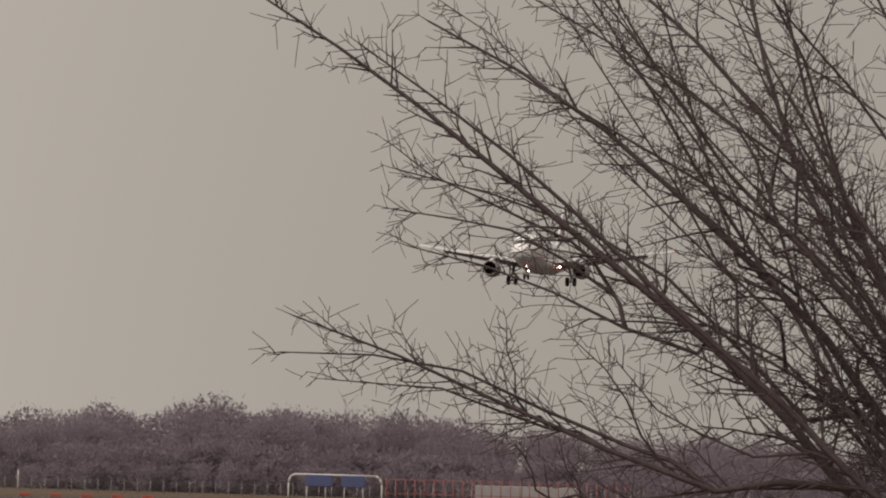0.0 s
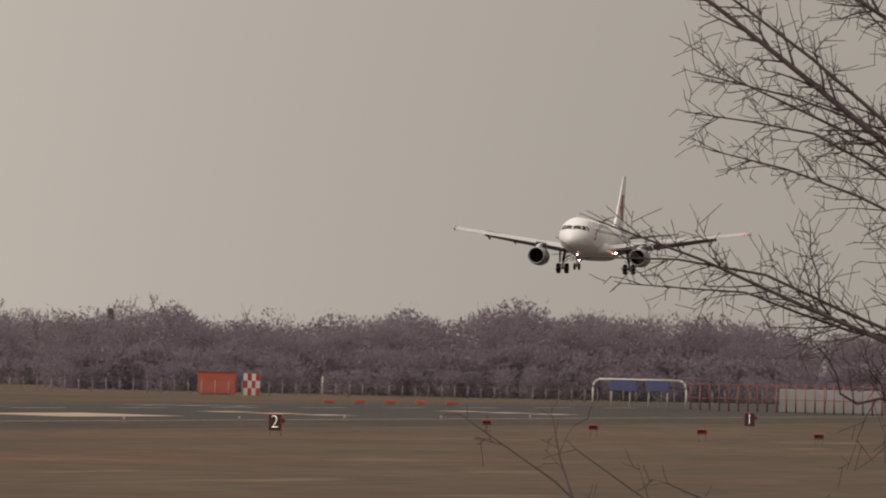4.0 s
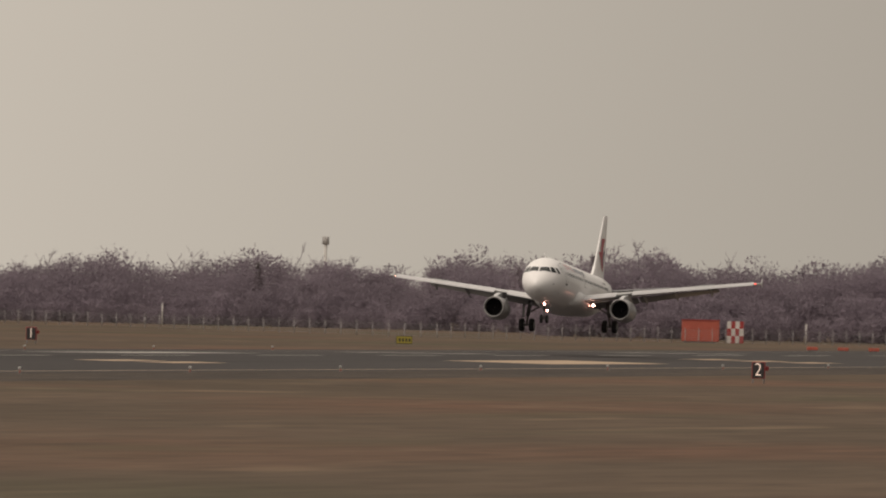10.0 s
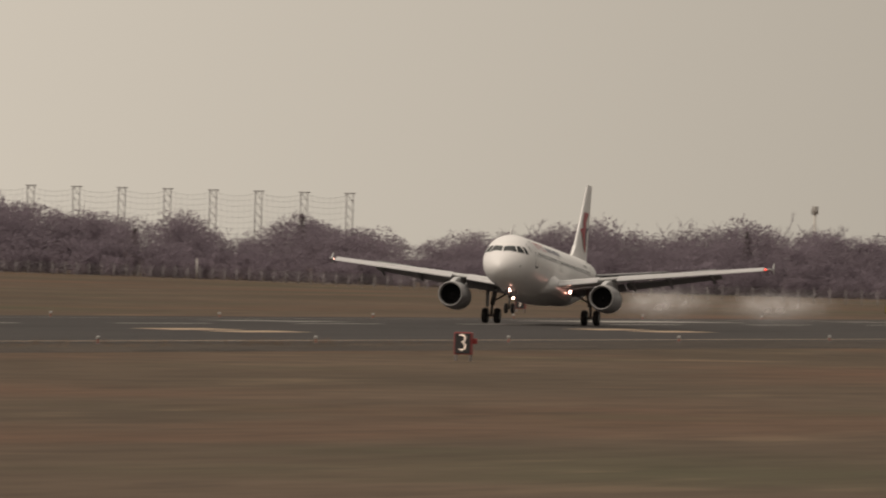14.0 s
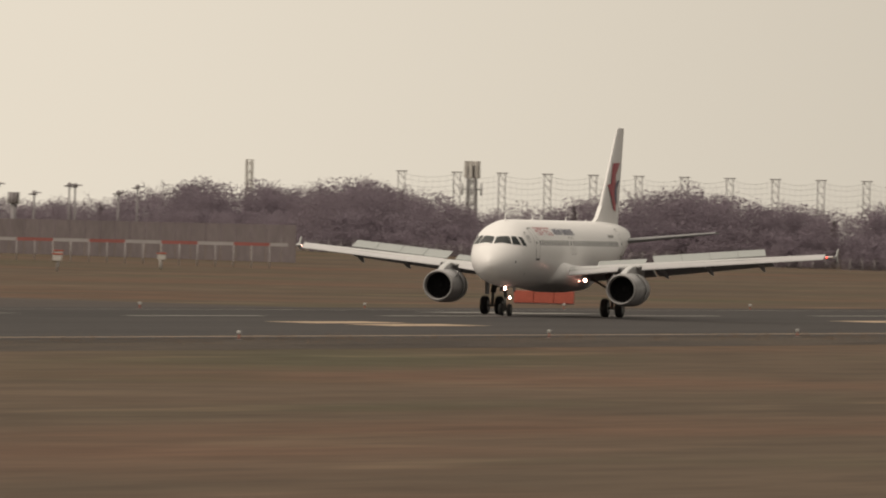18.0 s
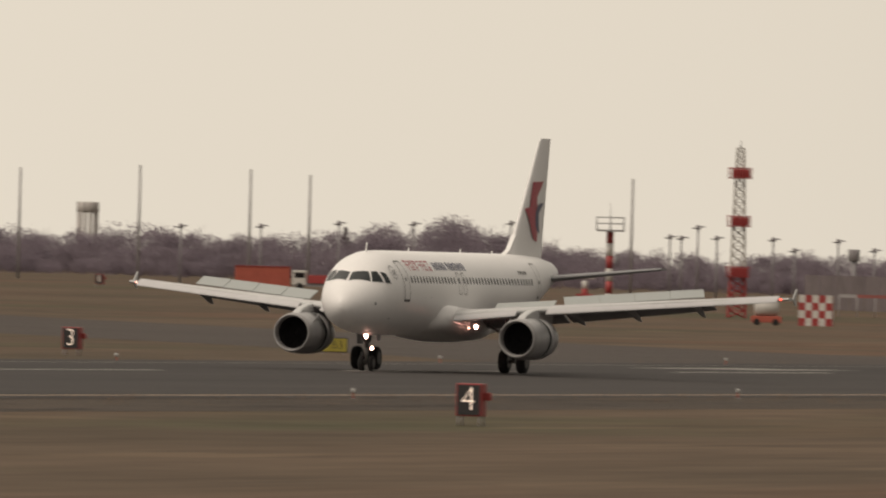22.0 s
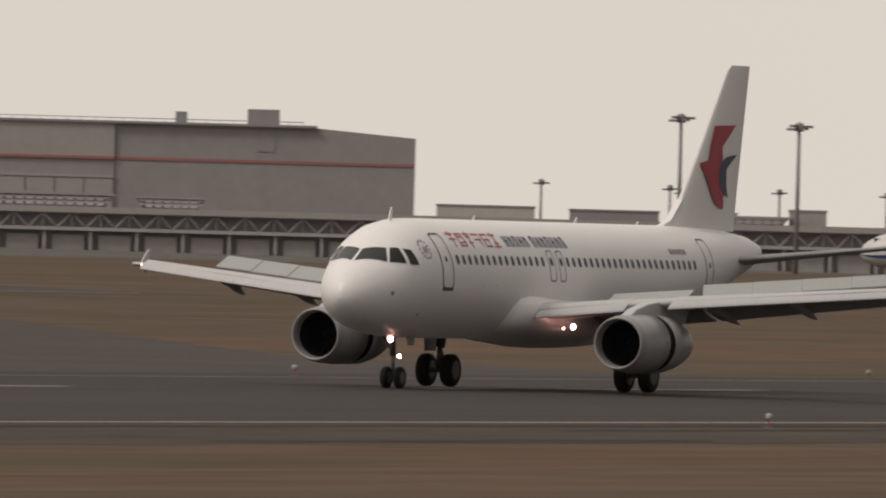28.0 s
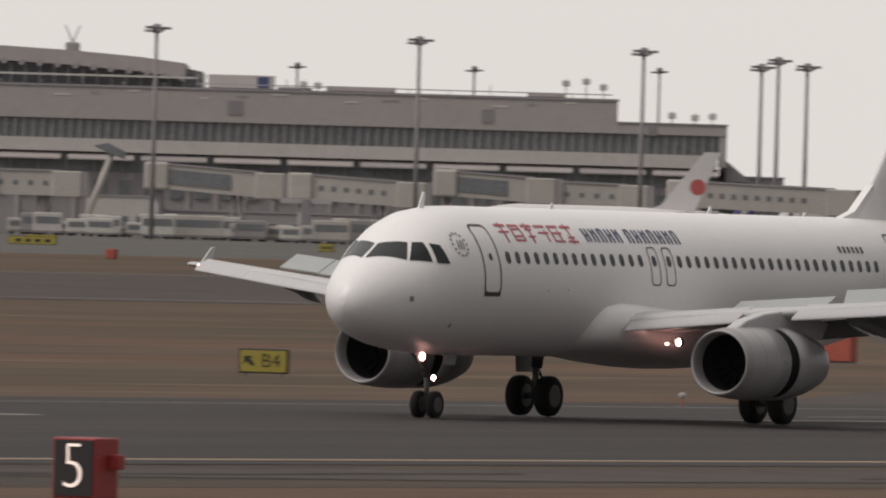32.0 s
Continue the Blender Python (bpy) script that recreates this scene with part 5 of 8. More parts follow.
boxed("plinth", -0.65, 0.65, -1.0, 1.0, -0.15, 0.1, CONCRETE, t)
stand(t, 1721, 494.6, 16)
t = thing("wind_mast", "short red and white banded mast with a forked head", "mast")
for k in range(5):
    rod("band", (0, 0, -0.1 + 0.85 * k), (0, 0, 0.75 + 0.85 * k), 0.32, OFFWHITE if k % 2 == 0 else SIGN_RED, t)
boxed("deck", -0.9, 0.9, -0.9, 0.9, 2.5, 2.75, SIGN_RED, t, "", 0.03)
rod("cross_arm", (0, -0.9, 4.4), (0, 0.9, 4.4), 0.1, OFFWHITE, t)
for s in (-0.9, 0.9):
    rod("cup", (0, s, 4.3), (0, s, 4.7), 0.16, OFFWHITE, t, 0.26)
stand(t, 1677.5, 475, 16)
t = thing("equipment_box", "low red equipment box beside the banded mast", "box")
boxed("cabinet", -0.5, 0.5, -0.65, 0.65, 0.0, 1.5, SIGN_RED, t, "", 0.06)
stand(t, 1713.5, 484, 16)
instrument(1839, 471), instrument(1820, 478.2), instrument(1745, 406.7), instrument(1695, 445.5)


def weeds():
    """Dry weeds along the runway shoulder and scattered tufts on the field, as thin blades."""
    rng = np.random.default_rng(5)
    P, F = [], []
    spots_ = [(float(rng.uniform(300, 1000)), float(rng.choice((190.5, 192.3, 194.6, 195.4, 268.9)) + rng.normal() * 0.5), 1.0) for _ in range(420)]
    spots_ += [(float(rng.uniform(320, 800)), float(rng.uniform(268, 275)), 1.3) for _ in range(60)]
    for x, y, s in spots_:
        g = ground_z(y)
        for _ in range(14):
            a, b = rng.normal(size=2) * 0.35 * s, rng.normal(size=2) * 0.25
            h = float(rng.uniform(0.1, 0.5)) * s
            k = len(P)
            P += [(x + a[0] - 0.02, y + a[1], g), (x + a[0] + 0.02, y + a[1] + 0.02, g), (x + a[0] + b[0], y + a[1] + b[1], g + h)]
            F.append((k, k + 1, k + 2))
    me = bpy.data.meshes.new("weed_tufts")
    me.from_pydata(P, [], F)
    me.materials.append(WEED)
    tagged(new("weed_tufts", me), "dry brown weed tufts along the runway edge", "weeds", kind="stuff")


weeds()
draw_crack = random.Random(9)
for k in range(16):
    x, y = 300 + 52 * k + draw_crack.uniform(-12, 12), draw_crack.choice((186.2, 188.4, 190.6, 192.6))
    ribbon("joint_line", [(x + 7 * q, y + 0.25 * math.sin(q * 1.7 + k)) for q in range(6)], 0.28, DARK, "dark weedy joint along the old asphalt", 0.03)


RAIL_RED = mat("greyed_rail_red", (0.30, 0.10, 0.09), 0.7, vary=0.15, size=2.0)


def approach_barrier():
    """A long low red and white rail on posts before the screen wall."""
    t = thing("barrier_rail", "long red and white barrier rail on posts", "barrier")
    a, b = Vector(spot(14.93, 2000)), Vector(spot(13.93, 2000))
    n = 16
    for k in range(n):
        p, q = a.lerp(b, k / n), a.lerp(b, (k + 1) / n)
        g = ground_z(p.y)
        bm = bmesh.new()
        slab(bm, [(p.x, p.y), (q.x, q.y), (q.x + 0.15, q.y + 0.05), (p.x + 0.15, p.y + 0.05)], 2.55, 2.95, "z")
        part("board", bm, POST if k % 4 in (0, 3) else RAIL_RED, t)
        rod("post", (p.x, p.y, g - 0.1), (p.x, p.y, 2.6), 0.07, POST, t, n=6)


approach_barrier()

# ---- masts, towers and buildings beyond the field ----
SCREEN = mat("weathered_screen_panels", (0.2, 0.17, 0.175), 0.9, vary=0.2, size=3.0, stretch=(1, 1, 0.25))


def lattice(bm, w0, w1, z0, z1, bays, r=0.06):
    """A square lattice tower between two heights."""
    def corner(k, z):
        w = w0 + (w1 - w0) * (z - z0) / (z1 - z0)
        return Vector(((-w, w, w, -w)[k % 4] / 2, (-w, -w, w, w)[k % 4] / 2, z))
    for k in range(4):
        tube(bm, corner(k, z0), corner(k, z1), r * 1.5, n=5, caps=False)
        for j in range(bays):
            a, b = z0 + (z1 - z0) * j / bays, z0 + (z1 - z0) * (j + 1) / bays
            tube(bm, corner(k, a), corner(k + 1, b), r, n=4, caps=False)
            tube(bm, corner(k + 1, a), corner(k, b), r, n=4, caps=False)
            tube(bm, corner(k, b), corner(k + 1, b), r, n=4, caps=False)


def warning_tower():
    x, y = spot(15.283, 1894)
    g = ground_z(y)
    t = thing("lattice_tower", "red and white lattice tower with railed platforms", "tower")
    for i in range(7):
        bm = bmesh.new()
        z0, z1 = [a for a in ((0, 2.6), (2.6, 5.2), (5.2, 8.2), (8.2, 11.2), (11.2, 14.2), (14.2, 17.2), (17.2, 19.4))][i]
        lattice(bm, 2.0 - 0.17 * i, 2.0 - 0.17 * (i + 1), z0, z1, 3, 0.055)
        part("section", bm, SIGN_RED if i in (0, 1) else OFFWHITE, t)
    for z in (4.6, 10.4, 15.9):
        bm = bmesh.new()
        box(bm, -1.25, 1.25, -1.25, 1.25, z, z + 0.12)
        p = part("platform", bm, SIGN_RED, t)
        for s in (-1.25, 1.25):
            for q in range(5):
                rod("baluster", (s, -1.25 + 0.62 * q, z), (s, -1.25 + 0.62 * q, z + 1.2), 0.05, SIGN_RED, p, n=5)
            rod("handrail", (s, -1.25, z + 1.2), (s, 1.25, z + 1.2), 0.06, SIGN_RED, p, n=5)
            rod("handrail", (-1.25, s, z + 1.2), (1.25, s, z + 1.2), 0.06, SIGN_RED, p, n=5)
        boxed("equipment", -0.9, 0.3, -1.1, 0.9, z + 0.15, z + 1.1, SIGN_RED, p, "", 0.05)
    rod("spike", (0, 0, 19.4), (0, 0, 20.3), 0.09, POLE_DARK, t, 0.02)
    t.matrix_basis = pose(x, y, g, 0, 0, 20)
    # the smaller mast beside it, with a forked head
    x, y = spot(15.727, 1770)
    t = thing("antenna_mast", "red and white banded tubular mast with a railed head", "mast")
    boxed("base", -0.7, 0.7, -0.75, 0.75, -0.1, 1.5, SIGN_RED, t, "red base cabinet", 0.05)
    for k in range(6):
        rod("band", (0, 0, 1.4 + 1.35 * k), (0, 0, 2.75 + 1.35 * k), 0.38, SIGN_RED if k % 2 else OFFWHITE, t, n=12)
    head = boxed("deck", -1.5, 1.5, -1.5, 1.5, 9.4, 9.6, POLE_GREY, t)
    for sx in (-1.45, 0, 1.45):
        for sy in (-1.45, 0, 1.45):
            if sx or sy:
                rod("stanchion", (sx, sy, 9.6), (sx, sy, 10.9), 0.07, POLE_GREY, head, n=5)
    for z in (10.25, 10.9):
        for s_ in (-1.45, 1.45):
            rod("handrail", (s_, -1.45, z), (s_, 1.45, z), 0.06, POLE_GREY, head, n=5)
            rod("handrail", (-1.45, s_, z), (1.45, s_, z), 0.06, POLE_GREY, head, n=5)
    rod("whip", (0, 0, 9.6), (0, 0, 12.4), 0.09, POLE_GREY, head, 0.03, 6)
    t.matrix_basis = pose(x, y, ground_z(y), 0, 0, 16)


warning_tower()


def flood_mast(heading, dist, top, heads=5, label="tall apron floodlight mast with a ring of lamps", size=1.0):
    """An apron mast; top is its height above the camera's datum."""
    x, y = spot(heading, dist)
    g = ground_z(y)
    h = top - g
    t = thing("flood_mast", label, "floodlight", "apron floodlight masts")
    rod("shaft", (0, 0, -0.3), (0, 0, h - 0.5 * size), 0.33 * size, POLE_DARK, t, 0.2 * size, 10)
    crown = rod("crown", (0, 0, h - 1.15 * size), (0, 0, h - 0.12 * size), 0.62 * size, POLE_DARK, t, 0.5 * size, 10)
    for k in range(heads):
        a = 2 * math.pi * k / heads + 0.4
        c, s = math.cos(a), math.sin(a)
        bm = bmesh.new()
        dz = (0.0, -0.3, 0.1, -0.2, 0.05, -0.3)[k % 6] * size
        box(bm, 0.45 * size, (1.75 - 0.2 * (k % 2)) * size, -0.26 * size, 0.26 * size, h - 0.78 * size + dz, h - 0.46 * size + dz, Matrix.Rotation(a, 4, "Z"))
        part("lamp_head", bm, POLE_DARK, crown)
    rod("spike", (0, 0, h - 0.5 * size), (0, 0, h), 0.12 * size, POLE_DARK, t, n=6)
    t.matrix_basis = pose(x, y, g)


for a, d, z in ((18.361, 2100, 18.9), (17.922, 2100, 18.3), (22.293, 2050, 20.6), (21.706, 2050, 19.8), (22.702, 2050, 21.3), (28.946, 2100, 27.2), (28.888, 2100, 28.1), (28.788, 2100, 27.4), (31.042, 2000, 28.9), (30.132, 2000, 28.3), (29.355, 2000, 27.7)):
    flood_mast(a, d, z)
for a, d, z in ((21.983, 2500, 13.7), (22.355, 2500, 13.8), (23.18, 2500, 14.4), (22.734, 2500, 14.0), (22.69, 2520, 13.5), (28.338, 2300, 18.9), (27.765, 2300, 18.4), (27.09, 2300, 17.8), (26.536, 2300, 17.3), (26.258, 2300, 16.9), (30.552, 2300, 27.6), (29.94, 2300, 27.8), (29.299, 2300, 28.3)):
    flood_mast(a, d, z, 4, "floodlight mast farther back on the apron", 0.8)
for a, z in ((15.519, 10.5), (15.48, 10.4), (15.423, 12.0), (15.357, 10.5), (15.162, 10.5), (15.088, 9.0), (14.937, 10.5), (14.811, 9.3), (14.69, 10.6), (14.67, 10.5), (14.52, 9.6), (14.454, 10.5), (17.212, 10.2), (16.935, 10.5), (16.666, 11.2), (16.406, 11.4), (16.07, 11.9)):
    flood_mast(a, 2400, z, 3, "slim street floodlight above the woods", 0.6)


def slim_pole(heading, dist, top, r=0.2, mat_=POLE_GREY, label="plain slender steel pole above the woods", arms=0):
    x, y = spot(heading, dist)
    g = ground_z(y)
    t = thing("slim_pole", label, "pole", "slender poles")
    rod("shaft", (0, 0, -0.3), (0, 0, top - g), r, mat_, t, r * 0.7, 8)
    for k in range(arms):
        rod("arm", (0, -0.9, top - g - 0.5 - 0.7 * k), (0, 0.9, top - g - 0.5 - 0.7 * k), 0.09, mat_, t, n=5)
    t.matrix_basis = pose(x, y, g)


for a, z in ((17.772, 17.7), (17.358, 18.5), (16.975, 18.3), (16.769, 17.7), (15.653, 18.4), (19.835, 18.6)):
    slim_pole(a, 2400, z, 0.24)
slim_pole(9.471, 2560, 9.9, 0.16, POLE_DARK, "dark utility pole above the woods", 1), slim_pole(10.836, 2560, 8.4, 0.16, POLE_DARK, "dark utility pole with crossarms", 2)
for a, z in ((19.066, 6.2), (18.678, 6.2), (18.469, 6.0), (18.238, 5.9), (17.95, 5.8)):
    x, y = spot(a, 2080)
    t = thing("street_lamp", "grey street lamp with a curved arm", "lamp", "street lamps")
    g = ground_z(y)
    bm = bmesh.new()
    tube(bm, (0, 0, -0.2), (0, 0, z - g - 0.6), 0.13, 0.09)
    tube(bm, (0, 0, z - g - 0.6), (0, 0.5, z - g - 0.1), 0.08)
    tube(bm, (0, 0.5, z - g - 0.1), (0, 1.5, z - g), 0.07)
    part("pole", bm, POLE_GREY, t)
    boxed("lantern", -0.2, 0.2, 1.4, 2.2, z - g - 0.08, z - g + 0.1, OFFWHITE, t, "", 0.03)
    t.matrix_basis = pose(x, y, g, 0, 0, 18)


# tank colour is kept pale to stand for haze over the distance
TANK_GREY = mat("hazed_pale_tank_paint", (0.52, 0.49, 0.47), 0.6, vary=0.12, size=1.5, stretch=(1, 1, 0.2))


def far_building():
    """The white block and its lower grey neighbour that stand out above the woods."""
    t = thing("far_building", "bright white flat-roofed building above the woods", "building")
    x, y = spot(19.334, 3020)
    boxed("wall", -2.0, 2.0, -1.85, 1.85, -0.3, 8.35 - ground_z(y), OFFWHITE, t, "white wall", 0.04)
    boxed("roof_edge", -2.1, 2.1, -1.95, 1.95, 8.35 - ground_z(y), 8.8 - ground_z(y), OFFWHITE, t)
    boxed("annex", -1.5, 1.5, -3.3, -1.86, -0.3, 8.65 - ground_z(y), TANK_GREY, t, "grey annex")
    t.matrix_basis = pose(x, y, ground_z(y), 0, 0, 19.3)


far_building()


def driving_range():
    t = thing("driving_range_net", "tall netting hung between steel posts above the woods", "net")
    heads = [13.542, 13.35] + [13.194 - 0.1577 * k for k in range(13)]
    pts = [(*spot(a, 2650), 14.2) for a in heads]
    for x, y, z in pts:
        g = ground_z(y)
        bm = bmesh.new()
        for s in (-0.55, 0.55):
            tube(bm, (x, y + s, g), (x, y + s, z), 0.11, n=5)
        for k in range(9):
            a, b = g + (z - g) * k / 9, g + (z - g) * (k + 1) / 9
            tube(bm, (x, y - 0.55, a), (x, y + 0.55, b), 0.06, n=4)
        tube(bm, (x, y - 0.9, z), (x, y + 0.9, z), 0.1, n=5)
        part("post", bm, POLE_GREY, t)
    bm = bmesh.new()
    for (x0, y0, z0), (x1, y1, z1) in zip(pts, pts[1:]):
        for j in range(12):
            drop = 0.9 * j
            prev = None
            for k in range(7):
                u = k / 6
                sag = (1.3 if j == 0 else 1.0) * 4 * u * (1 - u) * 0.55
                p = (x0 + (x1 - x0) * u, y0 + (y1 - y0) * u, z0 - 0.2 - drop - sag)
                if prev:
                    tube(bm, prev, p, 0.02, n=3, caps=False)
                prev = p
        for k in range(8):
            u = (k + 0.5) / 8
            p = (x0 + (x1 - x0) * u, y0 + (y1 - y0) * u)
            tube(bm, (*p, z0 - 0.2 - 2.2 * u * (1 - u)), (*p, z0 - 10.5), 0.018, n=3, caps=False)
    part("netting", bm, POLE_GREY, t)


driving_range()


def tank_tower(heading, dist, top, w, h, label, mat_=OFFWHITE):
    x, y = spot(heading, dist)
    g = ground_z(y)
    t = thing("water_tower", label, "tower")
    top -= g
    bm = bmesh.new()
    rings(bm, [[(r * math.cos(k * math.pi / 8), r * math.sin(k * math.pi / 8), z) for k in range(16)] for z, r in ((top - h, w * 0.42), (top - h * 0.9, w / 2), (top - 0.2, w / 2), (top, w * 0.46))])
    part("tank", bm, mat_, t)
    for k in range(8):
        a = k * math.pi / 4
        rod("stave", (w / 2 * math.cos(a), w / 2 * math.sin(a), top - h), (w / 2 * math.cos(a), w / 2 * math.sin(a), top), 0.08, POLE_GREY, t, n=5)
    if w > 2:
        for k in range(12):
            a = k * math.pi / 6
            rod("column", (w * 0.44 * math.cos(a), w * 0.44 * math.sin(a), -0.2), (w * 0.44 * math.cos(a), w * 0.44 * math.sin(a), top - h + 0.1), w * 0.062, mat_, t, n=6)
    else:
        rod("stem", (0, 0, -0.2), (0, 0, top - h), w * 0.26, mat_, t, n=12)
    t.matrix_basis = pose(x, y, g)


tank_tower(17.536, 3040, 15.0, 4.1, 2.0, "pale water tower on a ring of columns above the woods", TANK_GREY)
tank_tower(14.882, 2400, 9.0, 1.6, 1.7, "small dark tank on a stem", POLE_DARK)
tank_tower(9.692, 2700, 14.2, 0.95, 1.3, "slender pale chimney with a wider head")


def radio_tower():
    x, y = spot(18.81, 2300)
    g = ground_z(y)
    t = thing("radio_tower", "steel lattice radio tower with a round antenna platform", "tower")
    def corner(k, z):
        w = 5.6 - 0.0375 * z
        return Vector(((-w, w, w, -w)[k % 4] / 2, (-w, -w, w, w)[k % 4] / 2, z))
    # the lighter steel colour stands for a tower washed out by haze
    for k in range(4):
        leg = rod("leg", corner(k, -0.2), corner(k, 16), 0.12, POLE_GREY, t, n=8)
        for j in range(4):
            rod("girt", corner(k, 4 * j + 4), corner(k + 1, 4 * j + 4), 0.08, POLE_GREY, leg, n=6)
            rod("brace", corner(k, 4 * j), corner(k + 1, 4 * j + 4), 0.06, POLE_GREY, leg, n=6)
            rod("brace", corner(k + 1, 4 * j), corner(k, 4 * j + 4), 0.06, POLE_GREY, leg, n=6)
        out = corner(k, 16.1)
        rod("bracket", corner(k, 14.2), Vector((out.x * 1.5, out.y * 1.5, 16.1)), 0.08, POLE_GREY, leg, n=6)
    rod("core", (0, 0, 0), (0, 0, 18.8), 0.3, POLE_GREY, t, n=8)
    deck = rod("platform", (0, 0, 16.1), (0, 0, 16.5), 4.6, POLE_DARK, t, n=20)
    for k in range(14):
        a = k * math.pi / 7
        rod("antenna", (4.3 * math.cos(a), 4.3 * math.sin(a), 16.5), (4.3 * math.cos(a), 4.3 * math.sin(a), 17.5 + 0.8 * (k % 2)), 0.07, POLE_DARK, deck, n=5)
    rod("drum", (0, 0, 17.8), (0, 0, 18.9), 1.2, POLE_DARK, t, 0.9, 10)
    rod("whip", (0, 0, 18.8), (0, 0, 20.8), 0.07, POLE_DARK, t)
    t.matrix_basis = pose(x, y, g, 0, 0, 12)
    x, y = spot(13.298, 2700)
    t = thing("cell_tower", "cell tower with antenna drums above the woods", "tower")
    bm = bmesh.new()
    lattice(bm, 1.6, 1.2, 0, 14.0, 8, 0.08)
    part("lattice", bm, POLE_GREY, t)
    bm = bmesh.new()
    for k in range(6):
        a = k * math.pi / 3
        box(bm, 0.7, 1.3, -0.22, 0.22, 12.0, 14.8, Matrix.Rotation(a, 4, "Z"))
    part("antenna_panel", bm, OFFWHITE, t)
    bm = bmesh.new()
    tube(bm, (0, -1.6, 10.2), (0, 1.6, 10.2), 0.1)
    for s in (-1.6, 1.6):
        tube(bm, (0, s, 9.2), (0, s, 11.2), 0.16)
    part("dish_arm", bm, POLE_GREY, t)
    t.matrix_basis = pose(x, y, ground_z(y))
    x, y = spot(14.069, 3080)
    t = thing("cell_tower", "small lattice mast above the woods", "tower")
    bm = bmesh.new()
    lattice(bm, 1.1, 1.1, 0, 15.4, 10, 0.06)
    part("lattice", bm, OFFWHITE, t)
    t.matrix_basis = pose(x, y, ground_z(y))
    # the long pale wall before the woods
    t = thing("screen_wall", "long weathered concrete screen wall before the woods", "wall")
    a, b = Vector(spot(15.05, 2150)), Vector(spot(13.9, 2150))
    n = 22
    for k in range(n):
        p, q = a.lerp(b, k / n), a.lerp(b, (k + 0.96) / n)
        bm = bmesh.new()
        g = ground_z(p.y)
        slab(bm, [(p.x, p.y), (q.x, q.y), (q.x + 0.4, q.y + 0.1), (p.x + 0.4, p.y + 0.1)], g - 0.3, 5.15, "z")
        part("panel", bm, SCREEN, t)


radio_tower()

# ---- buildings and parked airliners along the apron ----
# distance haze is put into CLAD, FAR_GLASS, STEEL and JET_GREY as paler colour
CLAD = mat("hazed_beige_grey_cladding", (0.40, 0.365, 0.355), 0.75, vary=0.08, size=6.0, fine=5)
# CLAD_DARK is cladding with shade in its colour, lifted again for haze
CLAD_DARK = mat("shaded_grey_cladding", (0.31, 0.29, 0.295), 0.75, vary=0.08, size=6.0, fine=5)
CLAD_PALE = mat("pale_concrete_ledge", (0.52, 0.49, 0.47), 0.75, vary=0.08, size=5.0, fine=5)
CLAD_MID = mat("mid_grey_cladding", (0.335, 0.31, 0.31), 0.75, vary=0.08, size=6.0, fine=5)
ROOF = mat("grey_roof_sheet", (0.31, 0.29, 0.305), 0.6, vary=0.08, size=5.0)
FAR_GLASS = mat("hazed_dim_window_glass", (0.19, 0.2, 0.21), 0.25, vary=0.25, size=3.0)
FAR_FRAME = mat("pale_window_frame", (0.36, 0.36, 0.36), 0.6, vary=0.08, size=1.0)
# the band's red is paled in colour to stand for haze
RED_BAND = mat("hazed_red_wall_band", (0.38, 0.16, 0.16), 0.6, vary=0.1, size=2.0)
TUBE = mat("jet_bridge_panel", (0.46, 0.43, 0.40), 0.6, vary=0.1, size=2.5)
STEEL = mat("hazed_grey_truss_steel", (0.42, 0.395, 0.405), 0.6, vary=0.1, size=2.0)
JET_WHITE = mat("parked_jet_white", (0.66, 0.64, 0.64), 0.35, vary=0.05, size=3.0)
JET_BLUE = mat("parked_jet_blue", (0.07, 0.065, 0.22), 0.35, vary=0.06, size=2.0)
JET_TEAL = mat("parked_jet_teal", (0.06, 0.22, 0.36), 0.35, vary=0.06, size=2.0)
JET_GREY = mat("hazed_parked_jet_grey", (0.56, 0.54, 0.55), 0.5, vary=0.1, size=2.0)
TEAL = mat("teal_truck_paint", (0.05, 0.2, 0.2), 0.5, vary=0.1, size=1.0)
JET_RED = mat("parked_jet_red", (0.45, 0.11, 0.10), 0.4, vary=0.06, size=1.0)


def frontage(mid, dist):
    """The frame of a building that faces the field: x along it to the viewer's right, y into it, z up; and a heading's place along it."""
    x, y = spot(mid, dist)
    return pose(x, y, 0, 0, 0, mid - 90), lambda h: -dist * math.tan(radians(h - mid))


def block(name, label, h0, h1, dist, z0, z1, deep, material, category="building", windows=None):
    """A plain far building from heading h0 (left) to h1 (right), with a parapet and, if given, rows of windows (z, height, count)."""
    m, u = frontage((h0 + h1) / 2, dist)
    t = thing(name, label, category)
    x0, x1 = u(h0), u(h1)
    boxed("wall", x0, x1, 0, deep, z0, z1 - 0.25, material, t)
    boxed("parapet", x0 - 0.12, x1 + 0.12, -0.12, deep + 0.12, z1 - 0.25, z1, ROOF, t)
    for z, h, n in windows or ():
        for k in range(n):
            a = x0 + (x1 - x0) * (k + 0.15) / n
            b = x0 + (x1 - x0) * (k + 0.85) / n
            w = boxed("window", a, b, -0.05, 0.1, z, z + h, FAR_FRAME, t)
            boxed("pane", a + 0.12, b - 0.12, -0.09, -0.052, z + 0.12, z + h - 0.12, FAR_GLASS, w)
    t.matrix_basis = m
    return t


